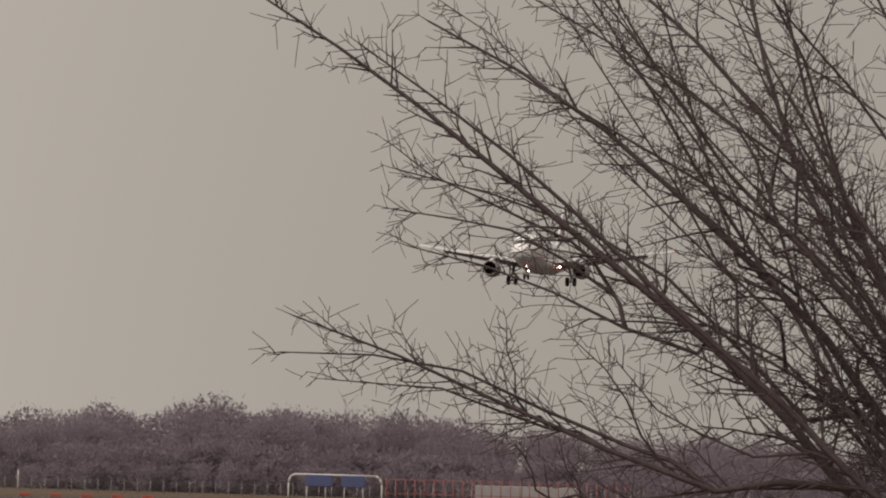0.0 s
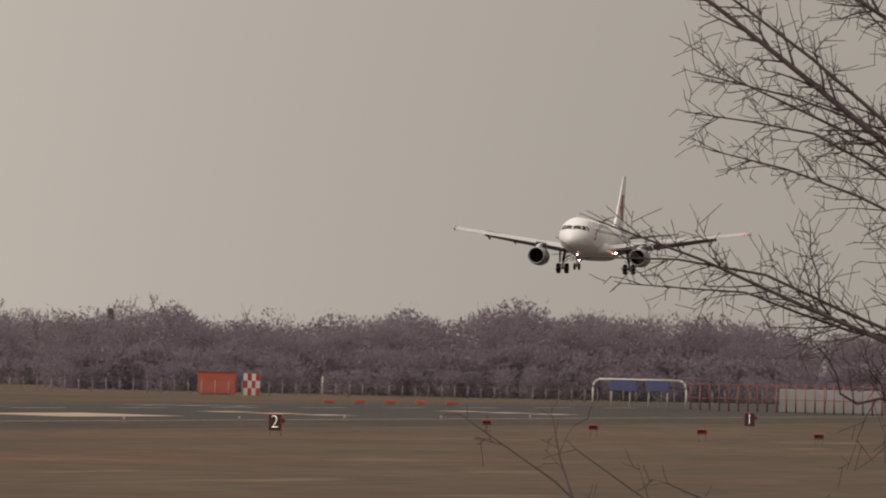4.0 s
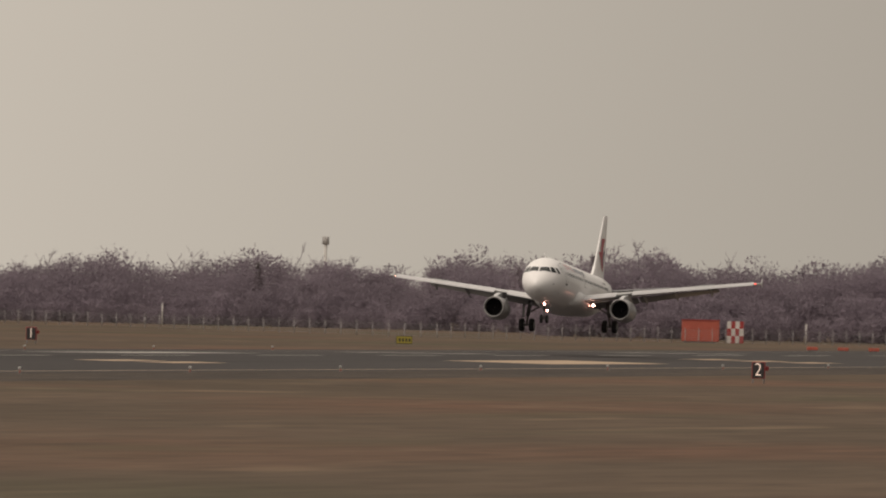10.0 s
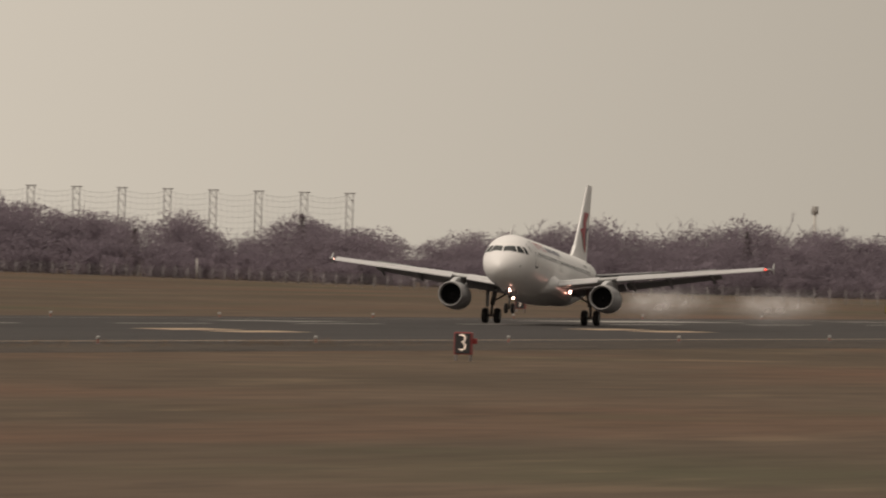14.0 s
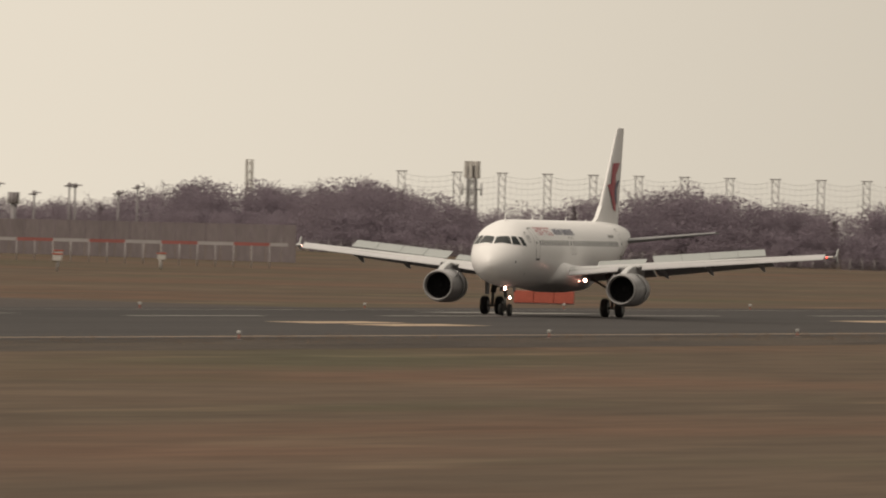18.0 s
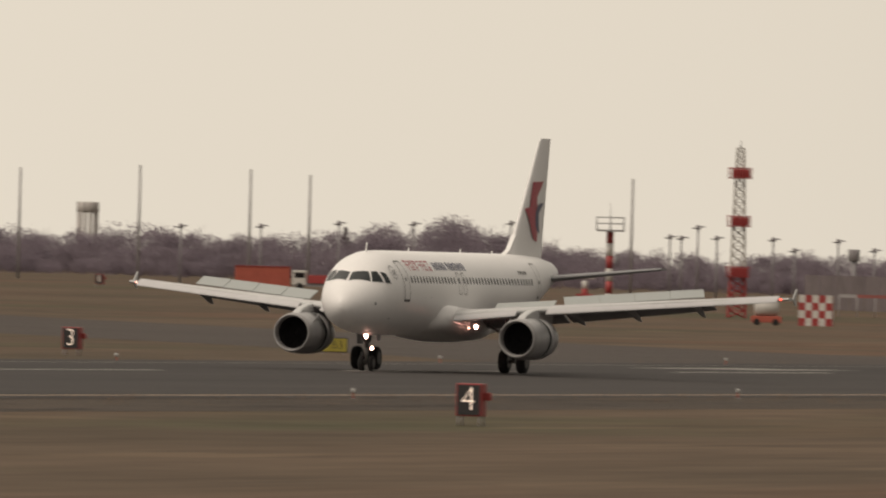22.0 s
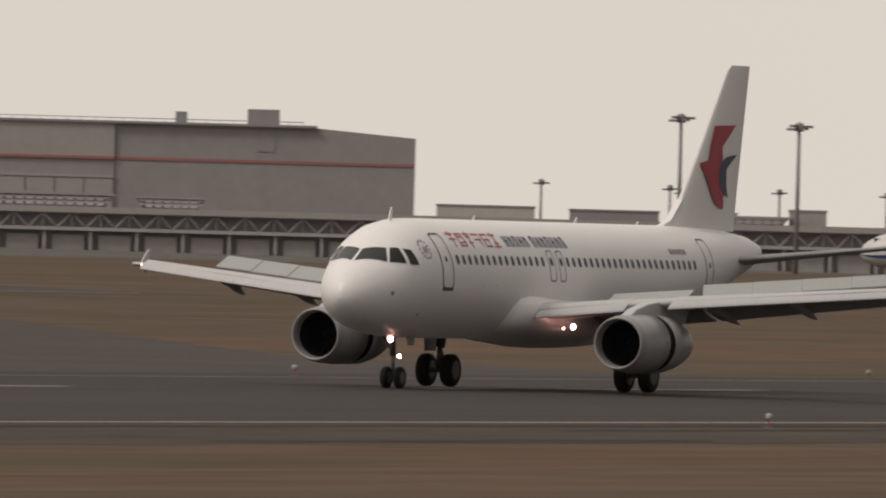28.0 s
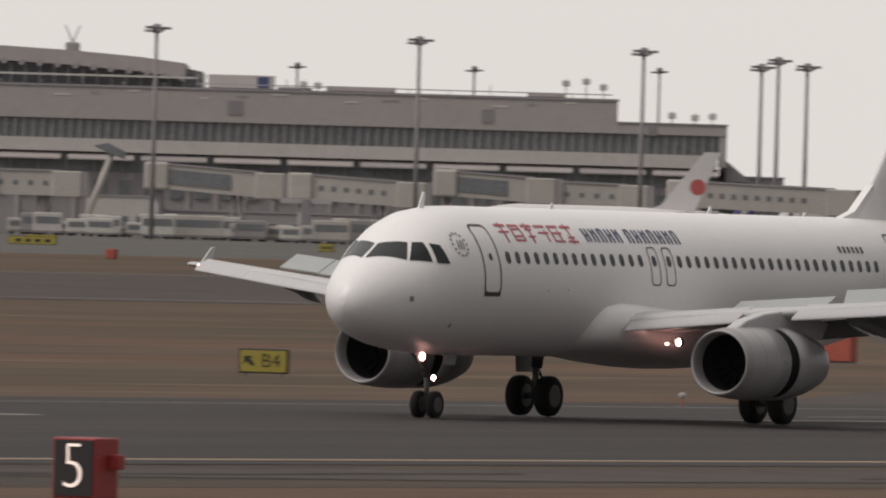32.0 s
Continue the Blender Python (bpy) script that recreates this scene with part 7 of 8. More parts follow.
def parked_airliner(h_tail, dist, length, turn, fin_top, crown, label, scheme, girth=2.6, sweep=1.02):
    """A parked jet: its tail cone at that heading, its nose length metres farther left; crown is the top of its hull, fin_top the fin's."""
    x, y = spot(h_tail, dist)
    g = ground_z(y)
    t = thing("parked_airliner", label, "airliner", "parked airliners")
    r = girth
    zc = crown - g - r
    low = max(zc - r, 0.5)

    def hull_at(s):
        """Radius and centre height s metres from the nose."""
        if s < 7:
            k = math.sqrt(max(0.0, 1 - ((7 - s) / 7) ** 2.1))
            return r * max(k, 0.03), zc - 0.55 * (1 - s / 7)
        if s > length * 0.62:
            f = (s - length * 0.62) / (length * 0.38)
            return r * (1 - 0.88 * f ** 1.4), zc + r * 0.62 * f ** 1.5
        return r, zc

    stations = [0, 0.15, 0.5, 1.2, 2.4, 4, 5.5, 7] + [7 + (length * 0.62 - 7) * k / 4 for k in range(1, 5)] + [length * (0.62 + 0.38 * k / 7) for k in range(1, 8)]

    def band(name, lo, hi, material, note=""):
        """The part of the hull's skin between two heights, as shares of its radius at nose and tail."""
        bm = bmesh.new()
        for side in (-1, 1):
            loops = []
            for s in stations:
                rr, z = hull_at(s)
                f = s / length
                a0, a1 = (math.asin(max(-1, min(1, p[0] + (p[1] - p[0]) * f))) for p in (lo, hi))
                loops.append([(s, side * rr * math.cos(a0 + (a1 - a0) * k / 6), z + rr * math.sin(a0 + (a1 - a0) * k / 6)) for k in range(7)])
            rings(bm, loops, close=False, caps=False)
        bmesh.ops.recalc_face_normals(bm, faces=bm.faces)
        return part(name, bm, material, t, note)
    if scheme == "blue":
        band("upper_hull", (-0.28, 0.66), (1, 1), JET_WHITE, "white upper hull")
        band("blue_stripe", (-0.42, 0.08), (-0.28, 0.66), JET_BLUE, "dark blue stripe widening aft")
        band("teal_stripe", (-0.46, -0.22), (-0.42, 0.08), JET_TEAL, "teal lower stripe")
        band("lower_hull", (-1, -1), (-0.46, -0.22), JET_GREY, "grey underside")
        fin_mat = JET_BLUE
    else:
        band("upper_hull", (-0.5, -0.3), (1, 1), JET_WHITE, "white upper hull")
        band("lower_hull", (-1, -1), (-0.5, -0.3), JET_GREY, "grey underside")
        fin_mat = JET_WHITE
    # fin, tailplanes
    zr, zt = crown - g - 0.5, fin_top - g
    rise = zt - zr
    root0, root1 = length - 2.9 - rise * sweep, length - 4.0
    bm = bmesh.new()
    tip0, tip1 = root0 + rise * sweep, root0 + rise * sweep + (2.9 if sweep > 0.9 else 1.9)
    slab(bm, [(root0 - 2.2, zr), (root0, zr + 0.8), (tip0, zt), (tip1, zt), (root1, zr)], -0.18, 0.18)
    fin = part("fin", bm, fin_mat, t, "dark blue tail fin" if scheme == "blue" else "white tail fin")
    for side in (-1, 1):
        if scheme == "blue":
            # plain slanting bars in place of the lettering, along the fin's leading edge
            for bar in (((0.48, 0.12), (0.55, 0.18), (0.49, 0.43), (0.41, 0.39)), ((0.63, 0.26), (0.70, 0.31), (0.55, 0.46), (0.48, 0.43)),
                        ((0.70, 0.32), (0.755, 0.365), (0.595, 0.555), (0.535, 0.505)), ((0.755, 0.375), (0.79, 0.40), (0.685, 0.59), (0.63, 0.56)), ((0.80, 0.415), (0.85, 0.45), (0.70, 0.635), (0.65, 0.60)),
                        ((0.86, 0.46), (0.90, 0.50), (0.80, 0.73), (0.73, 0.69)), ((0.97, 0.56), (1.02, 0.61), (0.865, 0.775), (0.80, 0.745))):
                bm = bmesh.new()
                slab(bm, [(root0 + u * rise * sweep, zr + v * rise) for u, v in bar], side * 0.185, side * 0.21)
                part("fin_bar", bm, JET_WHITE, fin, "slanting white bar")
        else:
            bm = bmesh.new()
            cx, cz = root0 + rise * 0.28 + 2.3, zr + rise * 0.42
            slab(bm, [(cx + 0.95 * math.cos(a), cz + 0.95 * math.sin(a)) for a in [k * math.pi / 12 for k in range(24)]], side * 0.185, side * 0.21)
            part("fin_disc", bm, JET_RED, fin, "plain red disc")
        bm = bmesh.new()
        zs = hull_at(length * 0.9)[1]
        slab(bm, [(length - 8.5, side * 0.5), (length - 3.2, side * 8.2), (length - 1.6, side * 8.2), (length - 2.8, side * 0.5)], zs - 0.12, zs + 0.14, "z")
        tail = part("tailplane", bm, JET_GREY, t, "grey tailplane")
        for v in tail.data.vertices:
            v.co.z += abs(v.co.y) * 0.1
        # wing with dihedral
        bm = bmesh.new()
        w0 = length * 0.36
        for y0, y1, a0, a1, b0, b1, th0, th1 in ((1.5, 8, w0, w0 + 4.2, w0 + 10, w0 + 10.4, 0.5, 0.3), (8, 23, w0 + 4.2, w0 + 13.2, w0 + 10.4, w0 + 15.2, 0.3, 0.12)):
            za, zb = low + 1.1 + y0 * 0.105, low + 1.1 + y1 * 0.105
            rings(bm, [[(a, side * yy, z), ((a + b) / 2, side * yy, z + h), (b, side * yy, z), ((a + b) / 2, side * yy, z - h)] for yy, a, b, z, h in ((y0, a0, b0, za, th0), (y1, a1, b1, zb, th1))], smooth=False)
        bmesh.ops.recalc_face_normals(bm, faces=bm.faces)
        part("wing", bm, JET_GREY, t, "grey wing")
        # engine
        ex, ey, ez = w0 - 1.0, side * 8.0, max(low + 0.1, 1.75)
        bm = bmesh.new()
        rings(bm, [[(ex + a, ey + q * math.cos(c), ez + q * math.sin(c)) for c in [k * math.pi / 8 for k in range(16)]] for a, q in ((0.6, 1.0), (0.05, 1.25), (0, 1.4), (0.5, 1.55), (2.4, 1.55), (4.2, 1.2), (5.4, 0.8))])
        eng = part("engine", bm, JET_WHITE if scheme == "blue" else JET_GREY, t, "pale engine nacelle")
        boxed("pylon", ex + 1.5, ex + 5, ey - 0.2, ey + 0.2, ez + 1.2, low + 2.3, JET_GREY, eng)
    if scheme == "blue":
        for side in (-1, 1):
            for k in range(3):
                rr, z = hull_at(10 + 1.3 * k)
                bm = bmesh.new()
                slab(bm, [(10 + 1.3 * k, z + rr * 0.42), (10.9 + 1.3 * k, z + rr * 0.42), (11.3 + 1.3 * k, z + rr * 0.62), (10.4 + 1.3 * k, z + rr * 0.62)], side * rr * 0.8, side * rr * 0.93)
                part("hull_bar", bm, JET_BLUE, t, "short blue bar")
    # cabin windows, flight-deck glass, a door
    rr, z = hull_at(10)
    for side in (-1, 1):
        n = int((length - 18) / 1.0)
        for k in range(n):
            s = 8.5 + k * 1.0
            rr, z = hull_at(s)
            boxed("cabin_window", s, s + 0.3, side * (rr * 0.965) - 0.05, side * (rr * 0.965) + 0.05, z + rr * 0.22, z + rr * 0.22 + 0.42, PANE, t)
        rr, z = hull_at(2.0)
        bm = bmesh.new()
        box(bm, 1.8, 3.0, side * rr * 0.6 - 0.1, side * rr * 0.6 + 0.1, z + rr * 0.68, z + rr * 0.68 + 0.42)
        part("flight_deck_glass", bm, GLASS, t)
        rr, z = hull_at(6.5)
        boxed("door", 6.2, 7.2, side * rr * 0.985 - 0.05, side * rr * 0.985 + 0.05, z - 0.6, z + 1.2, JET_WHITE, t)
    # undercarriage
    for lx, ly, n in ((5.5, 0, 1), (length * 0.51, -4.3, 2), (length * 0.51, 4.3, 2)):
        leg = rod("gear_leg", (lx, ly, 0.5), (lx, ly, low + 0.8), 0.2, STRUT, t)
        for k in range(n):
            for o in (-0.45, 0.45):
                rod("wheel", (lx + 1.3 * (k - (n - 1) / 2), ly + o - 0.2, 0.56), (lx + 1.3 * (k - (n - 1) / 2), ly + o + 0.2, 0.56), 0.56, TYRE, leg, n=14)
    left = Matrix.Rotation(radians(h_tail + 90 + turn), 4, "Z")
    t.matrix_basis = Matrix.Translation((x, y, g)) @ left @ Matrix.Translation((length, 0, 0)) @ Matrix.Rotation(math.pi, 4, "Z")


parked_airliner(20.80, 2090, 46.4, 0, 15.7, 7.8, "parked white airliner with a blue stripe and a dark blue fin", "blue")
parked_airliner(26.58, 2100, 49.0, 8, 19.4, 10.3, "parked wide-body with a dark blue fin and white fin bars", "blue", 2.7)
parked_airliner(27.466, 2000, 49.5, 8, 20.4, 10.8, "large parked wide-body with a tall dark blue fin", "blue", 2.9)
parked_airliner(27.75, 2330, 38.0, 10, 14.8, 7.6, "parked jet behind with a small dark blue fin", "blue", 2.0)
parked_airliner(29.05, 1960, 32.0, 4, 15.0, 8.3, "parked white airliner with a plain red disc on its fin", "white", 2.0, 0.7)
parked_airliner(28.93, 2095, 30.0, 55, 10.6, 6.6, "small parked jet half hidden, with a dark blue fin", "blue", 1.5)


def service_van(heading, dist, w, h, material, label):
    x, y = spot(heading, dist)
    t = thing("service_vehicle", label, "vehicle", "apron vehicles")
    body = boxed("body", -w / 2, w / 2, -1.1, 1.1, 0.45, h, material, t, "", 0.12)
    boxed("window", -w / 2 + 0.3, w / 2 - 0.3, -1.13, -1.09, h * 0.52, h * 0.82, FAR_GLASS, body)
    boxed("sill", -w / 2 + 0.05, w / 2 - 0.05, -1.05, 1.05, 0.3, 0.6, POLE_DARK, t)
    for wx in (-w * 0.32, w * 0.32):
        for wy in (-1.0, 0.85):
            rod("wheel", (wx, wy, 0.42), (wx, wy + 0.2, 0.42), 0.42, TYRE, t, n=12)
    t.matrix_basis = pose(x, y, ground_z(y), 0, 0, heading - 90)


for h, d, w, z, mm, note in ((31.22, 2030, 3.4, 2.3, OFFWHITE, "white service van on the apron"), (31.02, 2030, 4.2, 3.0, OFFWHITE, "white bus parked on the apron"), (30.88, 2034, 6.2, 3.0, TUBE, "long pale bus on the apron"), (30.70, 2038, 4.0, 2.6, CLAD_DARK, "dark grey loader truck on the apron"), (30.56, 2032, 2.6, 2.0, OFFWHITE, "small white tug on the apron"), (30.42, 2036, 4.6, 2.9, TUBE, "pale catering truck under the bridge"), (29.52, 1930, 3.0, 2.2, OFFWHITE, "white van beside the parked jet"), (29.10, 1935, 3.6, 2.4, OFFWHITE, "white van under the jet's tail"), (28.95, 1940, 3.4, 2.3, OFFWHITE, "white tug beside the boarding bridge"), (28.80, 1945, 4.0, 2.6, CLAD_DARK, "dark baggage loader on the apron"), (28.62, 1942, 3.2, 2.4, OFFWHITE, "white van on the apron"), (28.30, 1950, 4.6, 2.8, TUBE, "pale loader under the wing"), (31.40, 2032, 3.6, 2.8, CLAD_PALE, "pale steps truck on the apron"), (27.95, 1960, 3.4, 2.4, OFFWHITE, "white van beside the wide-body"), (27.62, 1970, 4.2, 2.6, TEAL, "teal fuel truck under the wing"), (27.45, 1975, 3.0, 2.2, OFFWHITE, "white tug beside the jet"), (27.2, 2010, 3.6, 2.4, TUBE, "pale loader beside the wide-body"), (25.9, 1990, 3.6, 2.2, OFFWHITE, "white van on the apron road"), (25.72, 1992, 3.0, 2.0, OFFWHITE, "small white van on the apron road")):
    service_van(h, d, w, z, mm, note)
shuffle = random.Random(41)
for k in range(26):
    h = 31.5 - 1.3 * k / 25 + shuffle.uniform(-0.02, 0.02)
    kind = k % 4
    mm = (OFFWHITE, TUBE, CLAD_DARK, CLAD_PALE)[shuffle.randrange(4)]
    service_van(h, 2040 + shuffle.uniform(0, 12), shuffle.uniform(1.6, 3.4), shuffle.uniform(1.3, 3.2), mm,
                ("pale baggage cart on the apron", "loaded container dolly on the apron", "small tug beside the boarding bridge", "stacked equipment before the terminal wall")[kind])

# ---- the bare tree beside the camera ----
TREE_BARK = mat("bare_branch_bark", (0.085, 0.062, 0.066), 0.85, vary=0.25, size=0.08, bump=0.3)


def foreground_tree():
    heading = radians(5.045)
    fx, fy = math.cos(heading), math.sin(heading)

    def at(u, z, w=0.0):
        return Vector(((45 + w) * fx - u * fy, (45 + w) * fy + u * fx, z))
    def bowed(u0, z0, u1, z1, bow, r, w):
        """The path of one limb, a shallow bow with a slight waver."""
        l = math.hypot(u1 - u0, z1 - z0)
        n = max(4, int(l / 0.25))
        pts = []
        for k in range(n + 1):
            t = k / n
            o = 4 * bow * t * (1 - t) + 0.02 * math.sin(9 * t + 40 * u1) * (1 - t)
            pts.append((u0 + (u1 - u0) * t - (z1 - z0) / l * o, z0 + (z1 - z0) * t + (u1 - u0) / l * o))
        return pts, r, w

    tree = thing("bare_tree", "leafless tree with fine reddish-brown twigs", "tree")
    base = at(-1.6, ground_z(at(-1.6, 0).y) - 0.1)
    bm = bmesh.new()
    path = [base, at(-1.45, 1.2), at(-1.2, 2.6, 0.1), at(-0.8, 3.9, 0.05), at(-0.45, 4.8)]
    rad = [0.17, 0.14, 0.12, 0.10, 0.075]
    for k in range(4):
        tube(bm, path[k], path[k + 1], rad[k], rad[k + 1], 10)
    part("trunk", bm, TREE_BARK, tree)
    # each limb: where it starts and ends across and up, its bow, its thickness and its depth
    main_limbs = [
        (0.09, 5.27, 1.72, 6.56, 0.06, 0.02, 0),
        (0.45, 5.23, 1.6, 5.69, 0.012, 0.013, -0.2),
        (-0.01, 5.43, 1.27, 6.51, 0.11, 0.019, 0.3),
        (-0.31, 5.28, 0.46, 6.95, -0.141, 0.018, 0.5),
        (0.51, 5.6, 1.3, 5.89, 0.03, 0.008, 0.05),
        (0.1, 5.3, 1.44, 6.43, 0.05, 0.014, -0.3),
        (-0.22, 5.43, 0.95, 6.8, 0.126, 0.017, 0.6),
        (-0.4, 5.2, 0, 7, -0.014, 0.02, -0.4),
        (-0.01, 5.67, 0.77, 6.6, -0.05, 0.013, -0.2),
        (0, 5.3, 0.67, 5.72, 0.12, 0.009, 0.2),
    ]
    side_limbs = [
        (0.2, 5.45, 1.34, 6.1, 0.128, 0.009, 0.2),
        (0.69, 5.35, 1.63, 5.59, 0.08, 0.008, -0.2),
        (0.73, 5.78, 1.35, 5.99, 0.05, 0.007, 0.1),
        (0.85, 5.93, 1.36, 6.17, -0.03, 0.006, 0.2),
        (-0.5, 5.1, 0.2, 6.9, 0.066, 0.014, 0.1),
        (-0.25, 5.6, 0.34, 6.9, -0.142, 0.012, -0.5),
        (0, 5.86, 0.42, 6.6, -0.01, 0.012, 0.35),
        (0.09, 5.52, 0.15, 6.6, -0.19, 0.009, 0.0),
        (-0.38, 5.6, -0.15, 6.95, -0.012, 0.012, 0.15),
        (0.12, 5.5, 0.95, 6.75, 0.02, 0.01, -0.1),
        (0.18, 5.36, 0.71, 5.58, -0.09, 0.006, -0.2),
        (0.9, 5.41, 1.5, 5.52, 0.03, 0.005, -0.2),
        (0.76, 5.2, 0.86, 5.34, -0.02, 0.004, -0.2),
        (0.9, 5.2, 0.99, 5.36, 0.005, 0.004, -0.2),
        (0.6, 5.3, 0.83, 5.64, 0.03, 0.005, -0.2),
        (0.95, 5.43, 1.02, 5.68, -0.02, 0.004, -0.2),
    ]
    limbs = [bowed(*q) for q in main_limbs + side_limbs]
    draw = random.Random(23)
    for k in range(16):
        outer = k > 9
        u, z, a = draw.uniform(-0.35, 0.12), draw.uniform(5.3, 6.0), radians(draw.uniform(38, 64))
        if outer:
            u, z = u + 0.5, z + 0.35
        pts = []
        for j in range(6):
            pts.append((u, z))
            a = min(max(a + draw.gauss(0, 0.16), 0.5), 1.25)
            u, z = u + 0.24 * math.cos(a), z + 0.24 * math.sin(a)
        limbs.append((pts, draw.uniform(0.004, 0.006) if outer else draw.uniform(0.006, 0.010), draw.uniform(-0.7, 0.7)))
    low = [bowed(*q) for q in [
        (1.2, 4.1, 1.94, 5.13, 0.149, 0.008, 0.3),
        (1, 4.2, 1.64, 5.06, 0.123, 0.007, 0.1),
        (0.8, 4.2, 1.39, 4.98, 0.191, 0.007, -0.1),
        (1.5, 4.8, 1.72, 5.14, -0.052, 0.005, 0.3),
    ]]
    rng = random.Random(11)
    across, up, away = Vector((-fy, fx, 0)), Vector((0, 0, 1)), Vector((fx, fy, 0))

    def shoot(bm, a, d, length, r, depth):
        """A twig that wavers and rises a little, with shorter ones standing off to both sides in turn."""
        n = max(2, int(length / 0.05))
        p, d = a.copy(), d.normalized()
        side = rng.choice((-1, 1))
        for k in range(n):
            d = (d + across * rng.gauss(0, 0.1) + up * rng.gauss(0.02, 0.1) + away * rng.gauss(0, 0.08)).normalized()
            q = p + d * length / n
            tube(bm, p, q, max(r * (1 - 0.7 * k / n), 0.0010), max(r * (1 - 0.7 * (k + 1) / n), 0.0009), 4, caps=False)
            if depth and rng.random() < (0.98 if depth > 1 else 0.7):
                side = -side
                turned = Matrix.Rotation(side * radians(rng.uniform(32, 62)), 3, away) @ d
                turned += away * rng.uniform(-0.5, 0.5)
                small = length * rng.uniform(0.28, 0.55) if depth > 1 else rng.uniform(0.03, 0.09)
                shoot(bm, p.lerp(q, rng.random()), turned, max(small * (1.15 - 0.6 * k / n), 0.03), max(r * 0.6, 0.0012), depth - 1)
            p = q

    forks = []
    for pts, r, w in limbs + low:
        fine = pts in [q[0] for q in low]
        P = [at(u, z, w * (0.4 + 0.6 * k / len(pts))) for k, (u, z) in enumerate(pts)]
        if not fine:
            root = at(-0.45 + 0.03 * w, 4.8)
            if pts[0][0] >= 0.15:
                d = (P[2] - P[0]).normalized()
                behind = [q for q in forks if (P[0] - q).length < 0.9 and (P[0] - q).normalized().dot(d) > 0.55]
                root = min(behind, key=lambda q: (P[0] - q).length, default=root)
            P = [root, root.lerp(P[0], 0.5) + up * 0.02, *P]
            forks += P[2:-2]
        else:
            P = [at(0.4, 3.2, w), *P]
        bm = bmesh.new()
        n = len(P)
        for k in range(n - 1):
            tube(bm, P[k], P[k + 1], 0.85 * r * (1 - 0.88 * k / (n - 1)) + 0.001, 0.85 * r * (1 - 0.88 * (k + 1) / (n - 1)) + 0.001, 7, caps=False)
        limb = part("limb", bm, TREE_BARK, tree)
        bm = bmesh.new()
        side = 1
        for k in range(1, n - 1):
            d = P[k + 1] - P[k]
            for j in range(max(1, round(d.length / (0.2 if fine else 0.046)))):
                side = -side
                f = (k + rng.random()) / n
                way = Matrix.Rotation(side * radians(rng.uniform(16, 50)), 3, away) @ d.normalized() + away * rng.uniform(-0.45, 0.45)
                long_ = rng.uniform(0.08, 0.38) * (1.05 - 0.82 * f) * min(1.0, 0.4 + r / 0.016)
                shoot(bm, P[k].lerp(P[k + 1], rng.random()), way, long_, max(r * 0.3 * (1 - 0.6 * f), 0.0018), 2)
        shoot(bm, P[-1], P[-1] - P[-2], 0.05, 0.0016, 1)
        tagged(part("twig_spray", bm, TREE_BARK, limb), kind="stuff")


foreground_tree()


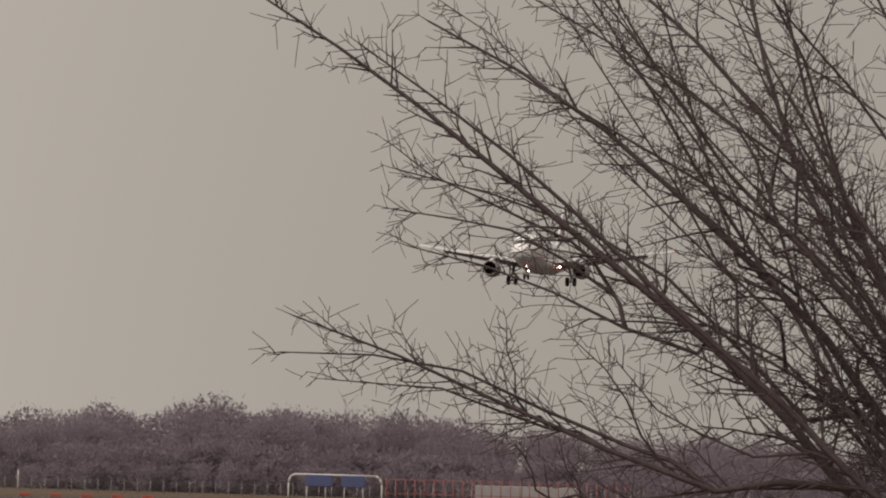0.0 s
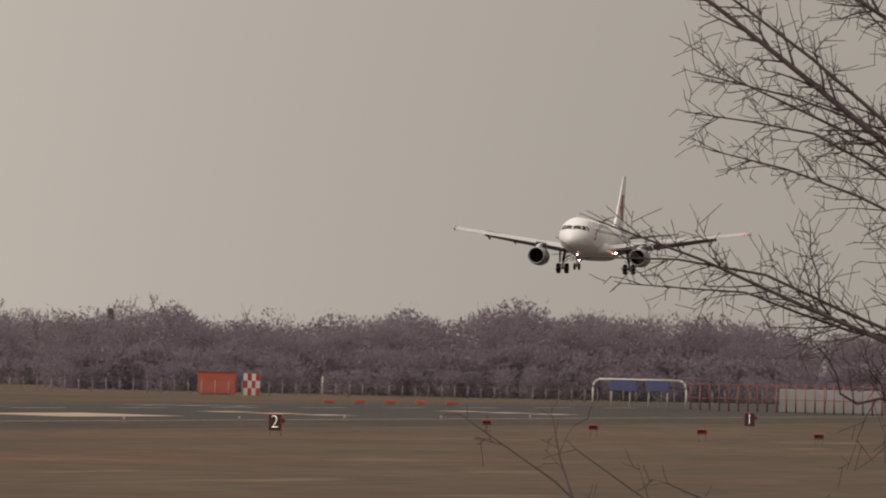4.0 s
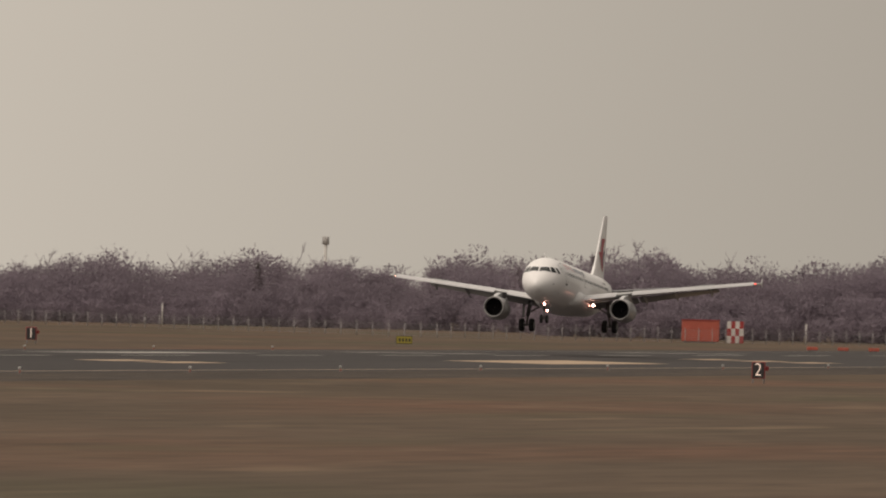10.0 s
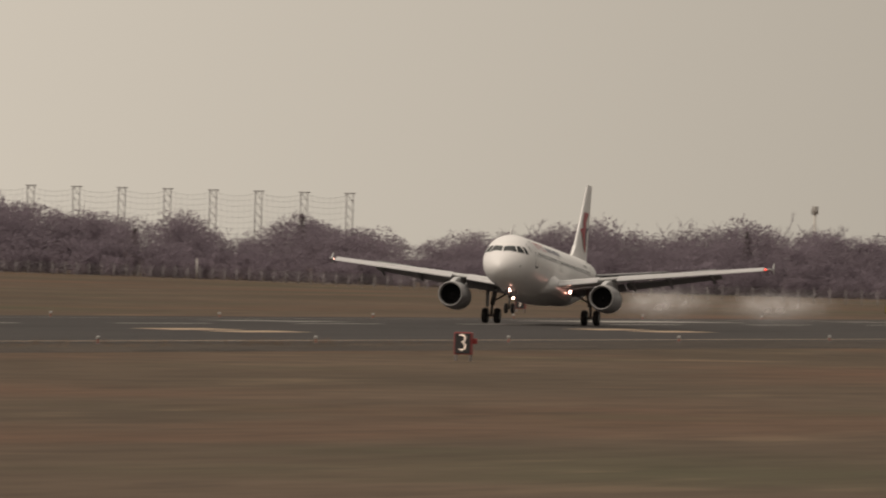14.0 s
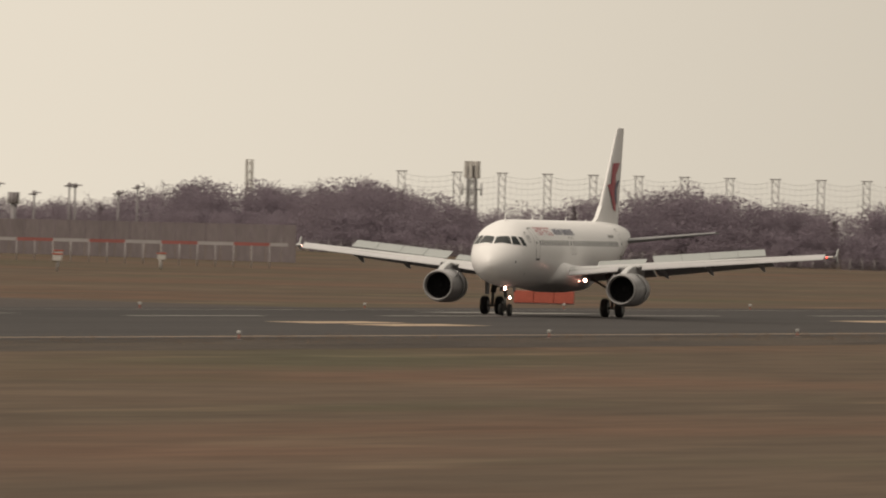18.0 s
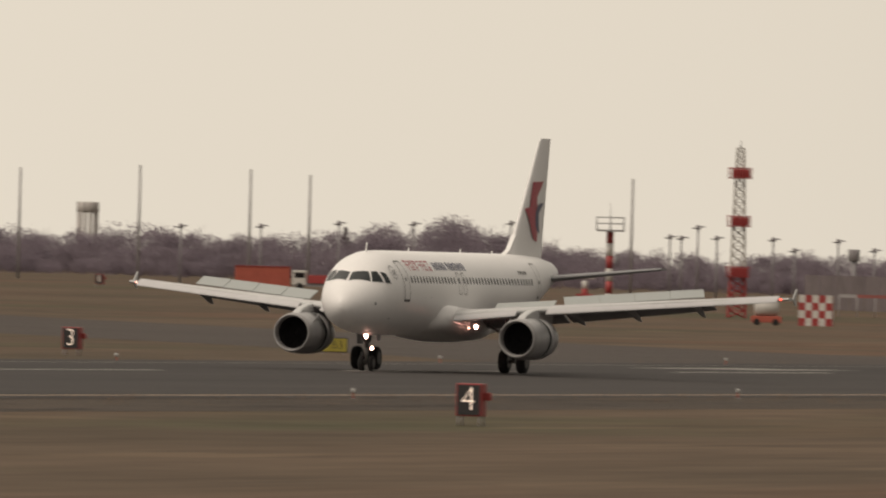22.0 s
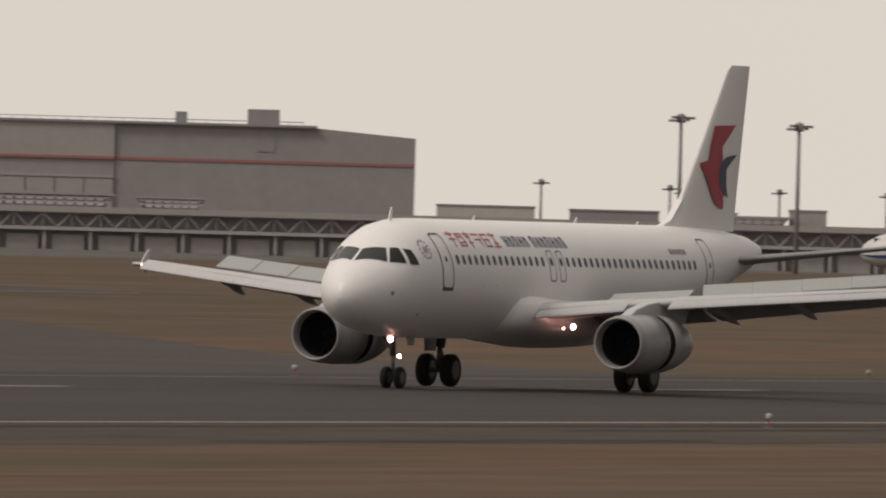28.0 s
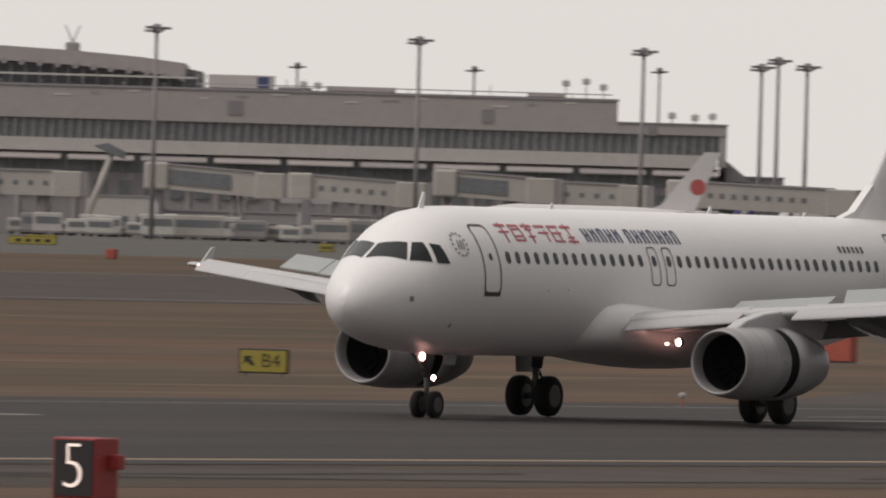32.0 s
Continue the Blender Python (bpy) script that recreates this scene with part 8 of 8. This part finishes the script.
def motions():
    """All that moves: the landing airliner, its spoilers, reverser sleeves and wheels, and the tyre smoke."""
    roll_out = [
        (0, 2100.8, 27.91, 2.60), (0.5, 2069.0, 26.35, 2.50), (1, 2035.7, 24.77, 2.40), (1.5, 2003.5, 23.28, 2.35), (2, 1970.3, 21.66, 2.30),
        (2.5, 1936.2, 20.04, 2.05), (3, 1905.8, 18.43, 1.80), (3.5, 1875.9, 16.74, 1.60), (5.5, 1752.3, 10.35, 2.20), (6, 1721.1, 9.08, 2.60),
        (6.5, 1691.0, 7.81, 2.65), (7, 1661.1, 6.77, 2.70), (7.5, 1630.2, 5.89, 2.75), (8, 1598.4, 5.01, 2.80), (8.5, 1567.7, 4.15, 3.00),
        (9, 1536.9, 3.36, 3.20), (9.5, 1505.5, 2.73, 3.40), (10, 1474.2, 2.11, 3.60), (10.5, 1442.7, 1.58, 3.70), (11, 1411.2, 1.16, 3.80),
        (11.5, 1380.2, 0.80, 4.30), (12, 1348.6, 0.58, 4.5), (12.5, 1317.1, 0.15, 4.5), (13, 1285.5, 0.08, 4.5), (13.5, 1253.8, 0.13, 4.1),
        (14, 1222.4, 0.00, 3.7), (14.5, 1192.0, 0.00, 3.10), (16.5, 1074.3, 0.00, 1.70), (17, 1046.5, 0.00, 1.10), (17.5, 1019.9, 0.00, 0.20),
        (18, 993.0, 0.00, 0.00), (18.5, 967.1, 0.00, 0.00), (19, 940.2, 0.00, 0.00), (19.5, 913.5, 0.00, 0.00), (20, 886.9, 0.00, 0.00),
        (20.5, 860.0, 0.00, 0.00), (21, 834.0, 0.00, 0.00), (21.5, 808.7, 0.00, 0.00), (22, 784.4, 0.00, 0.00), (22.5, 760.6, 0.00, 0.00),
        (23, 738.1, 0.00, 0.00), (23.5, 715.6, 0.00, 0.00), (24, 694.4, 0.00, 0.00), (24.5, 672.4, 0.00, 0.00), (25, 650.1, 0.00, 0.00),
        (25.5, 629.3, 0.00, 0.00), (26, 609.2, 0.00, 0.00), (26.5, 590.4, 0.00, 0.00), (28.5, 518.3, 0.00, 0.00), (29, 501.1, 0.00, 0.00),
        (29.5, 484.4, 0.00, 0.00), (30, 468.1, 0.00, 0.00), (30.5, 453.2, 0.00, 0.00), (31, 438.0, 0.00, 0.00), (31.5, 423.2, 0.00, 0.00),
        (32, 408.9, 0.00, 0.00),
    ]
    def crab(t):
        """The nose's turn into the cross wind, straightened at the touchdown."""
        return float(np.interp(t, [0, 6, 8, 12, 14.5], [-2.6, -2.6, -1.5, -0.7, 0]))
    def drift(t):
        """The small swing about the centre line as the pilot steers."""
        return float(np.interp(t, [23, 24, 24.5, 25.2, 26, 28.5], [0, 0.2, 0.15, 0, -0.12, 0]))
    def steer(t):
        return crab(t) + float(np.interp(t, [23, 24, 24.5, 25, 26, 28.5], [0, -0.5, -0.4, 0, 0.4, 0]))
    walk(airliner, [(t, pose(x, RWY_Y + drift(t), z, 0, a, steer(t))) for t, x, z, a in roll_out])
    for panel, hinge, lift in spoilers:
        walk(panel, [(0, hinge), (14.3, hinge), (15.3, hinge @ pose(0, 0, 0, 0, lift * 0.9, 0)), (15.9, hinge @ pose(0, 0, 0, 0, lift, 0)),
                     (32, hinge @ pose(0, 0, 0, 0, lift, 0))])
    # the wings bend upwards under load and settle once the lift is gone
    for wing, side in flexing:
        def bent(a):
            return pose(0, side * 1.9, 2.5, side * a) @ pose(0, -side * 1.9, -2.5)
        walk(wing, [(0, bent(3.6)), (12.6, bent(3.6)), (14.2, bent(2.6)), (15.6, bent(0.4)), (17, bent(0)), (32, bent(0))])
    for sleeve, shut in sleeves:
        walk(sleeve, [(0, shut), (16.8, shut), (18.4, shut @ pose(0.58, 0, 0)), (32, shut @ pose(0.58, 0, 0))])
    for puff, x, y, z, born, rise, drift in puffs:
        walk(puff, [(0, pose(x, y, -4)), (born, pose(x, y, -4)), (born + 0.25, pose(x, y, z)), (14.4, pose(x + drift, y, z + rise)),
                    (16.2, pose(x + 1.8 * drift, y + 1, z + 1.6 * rise)), (17.4, pose(x + 2 * drift, y + 1, -4)), (32, pose(x + 2 * drift, y + 1, -4))])


motions()
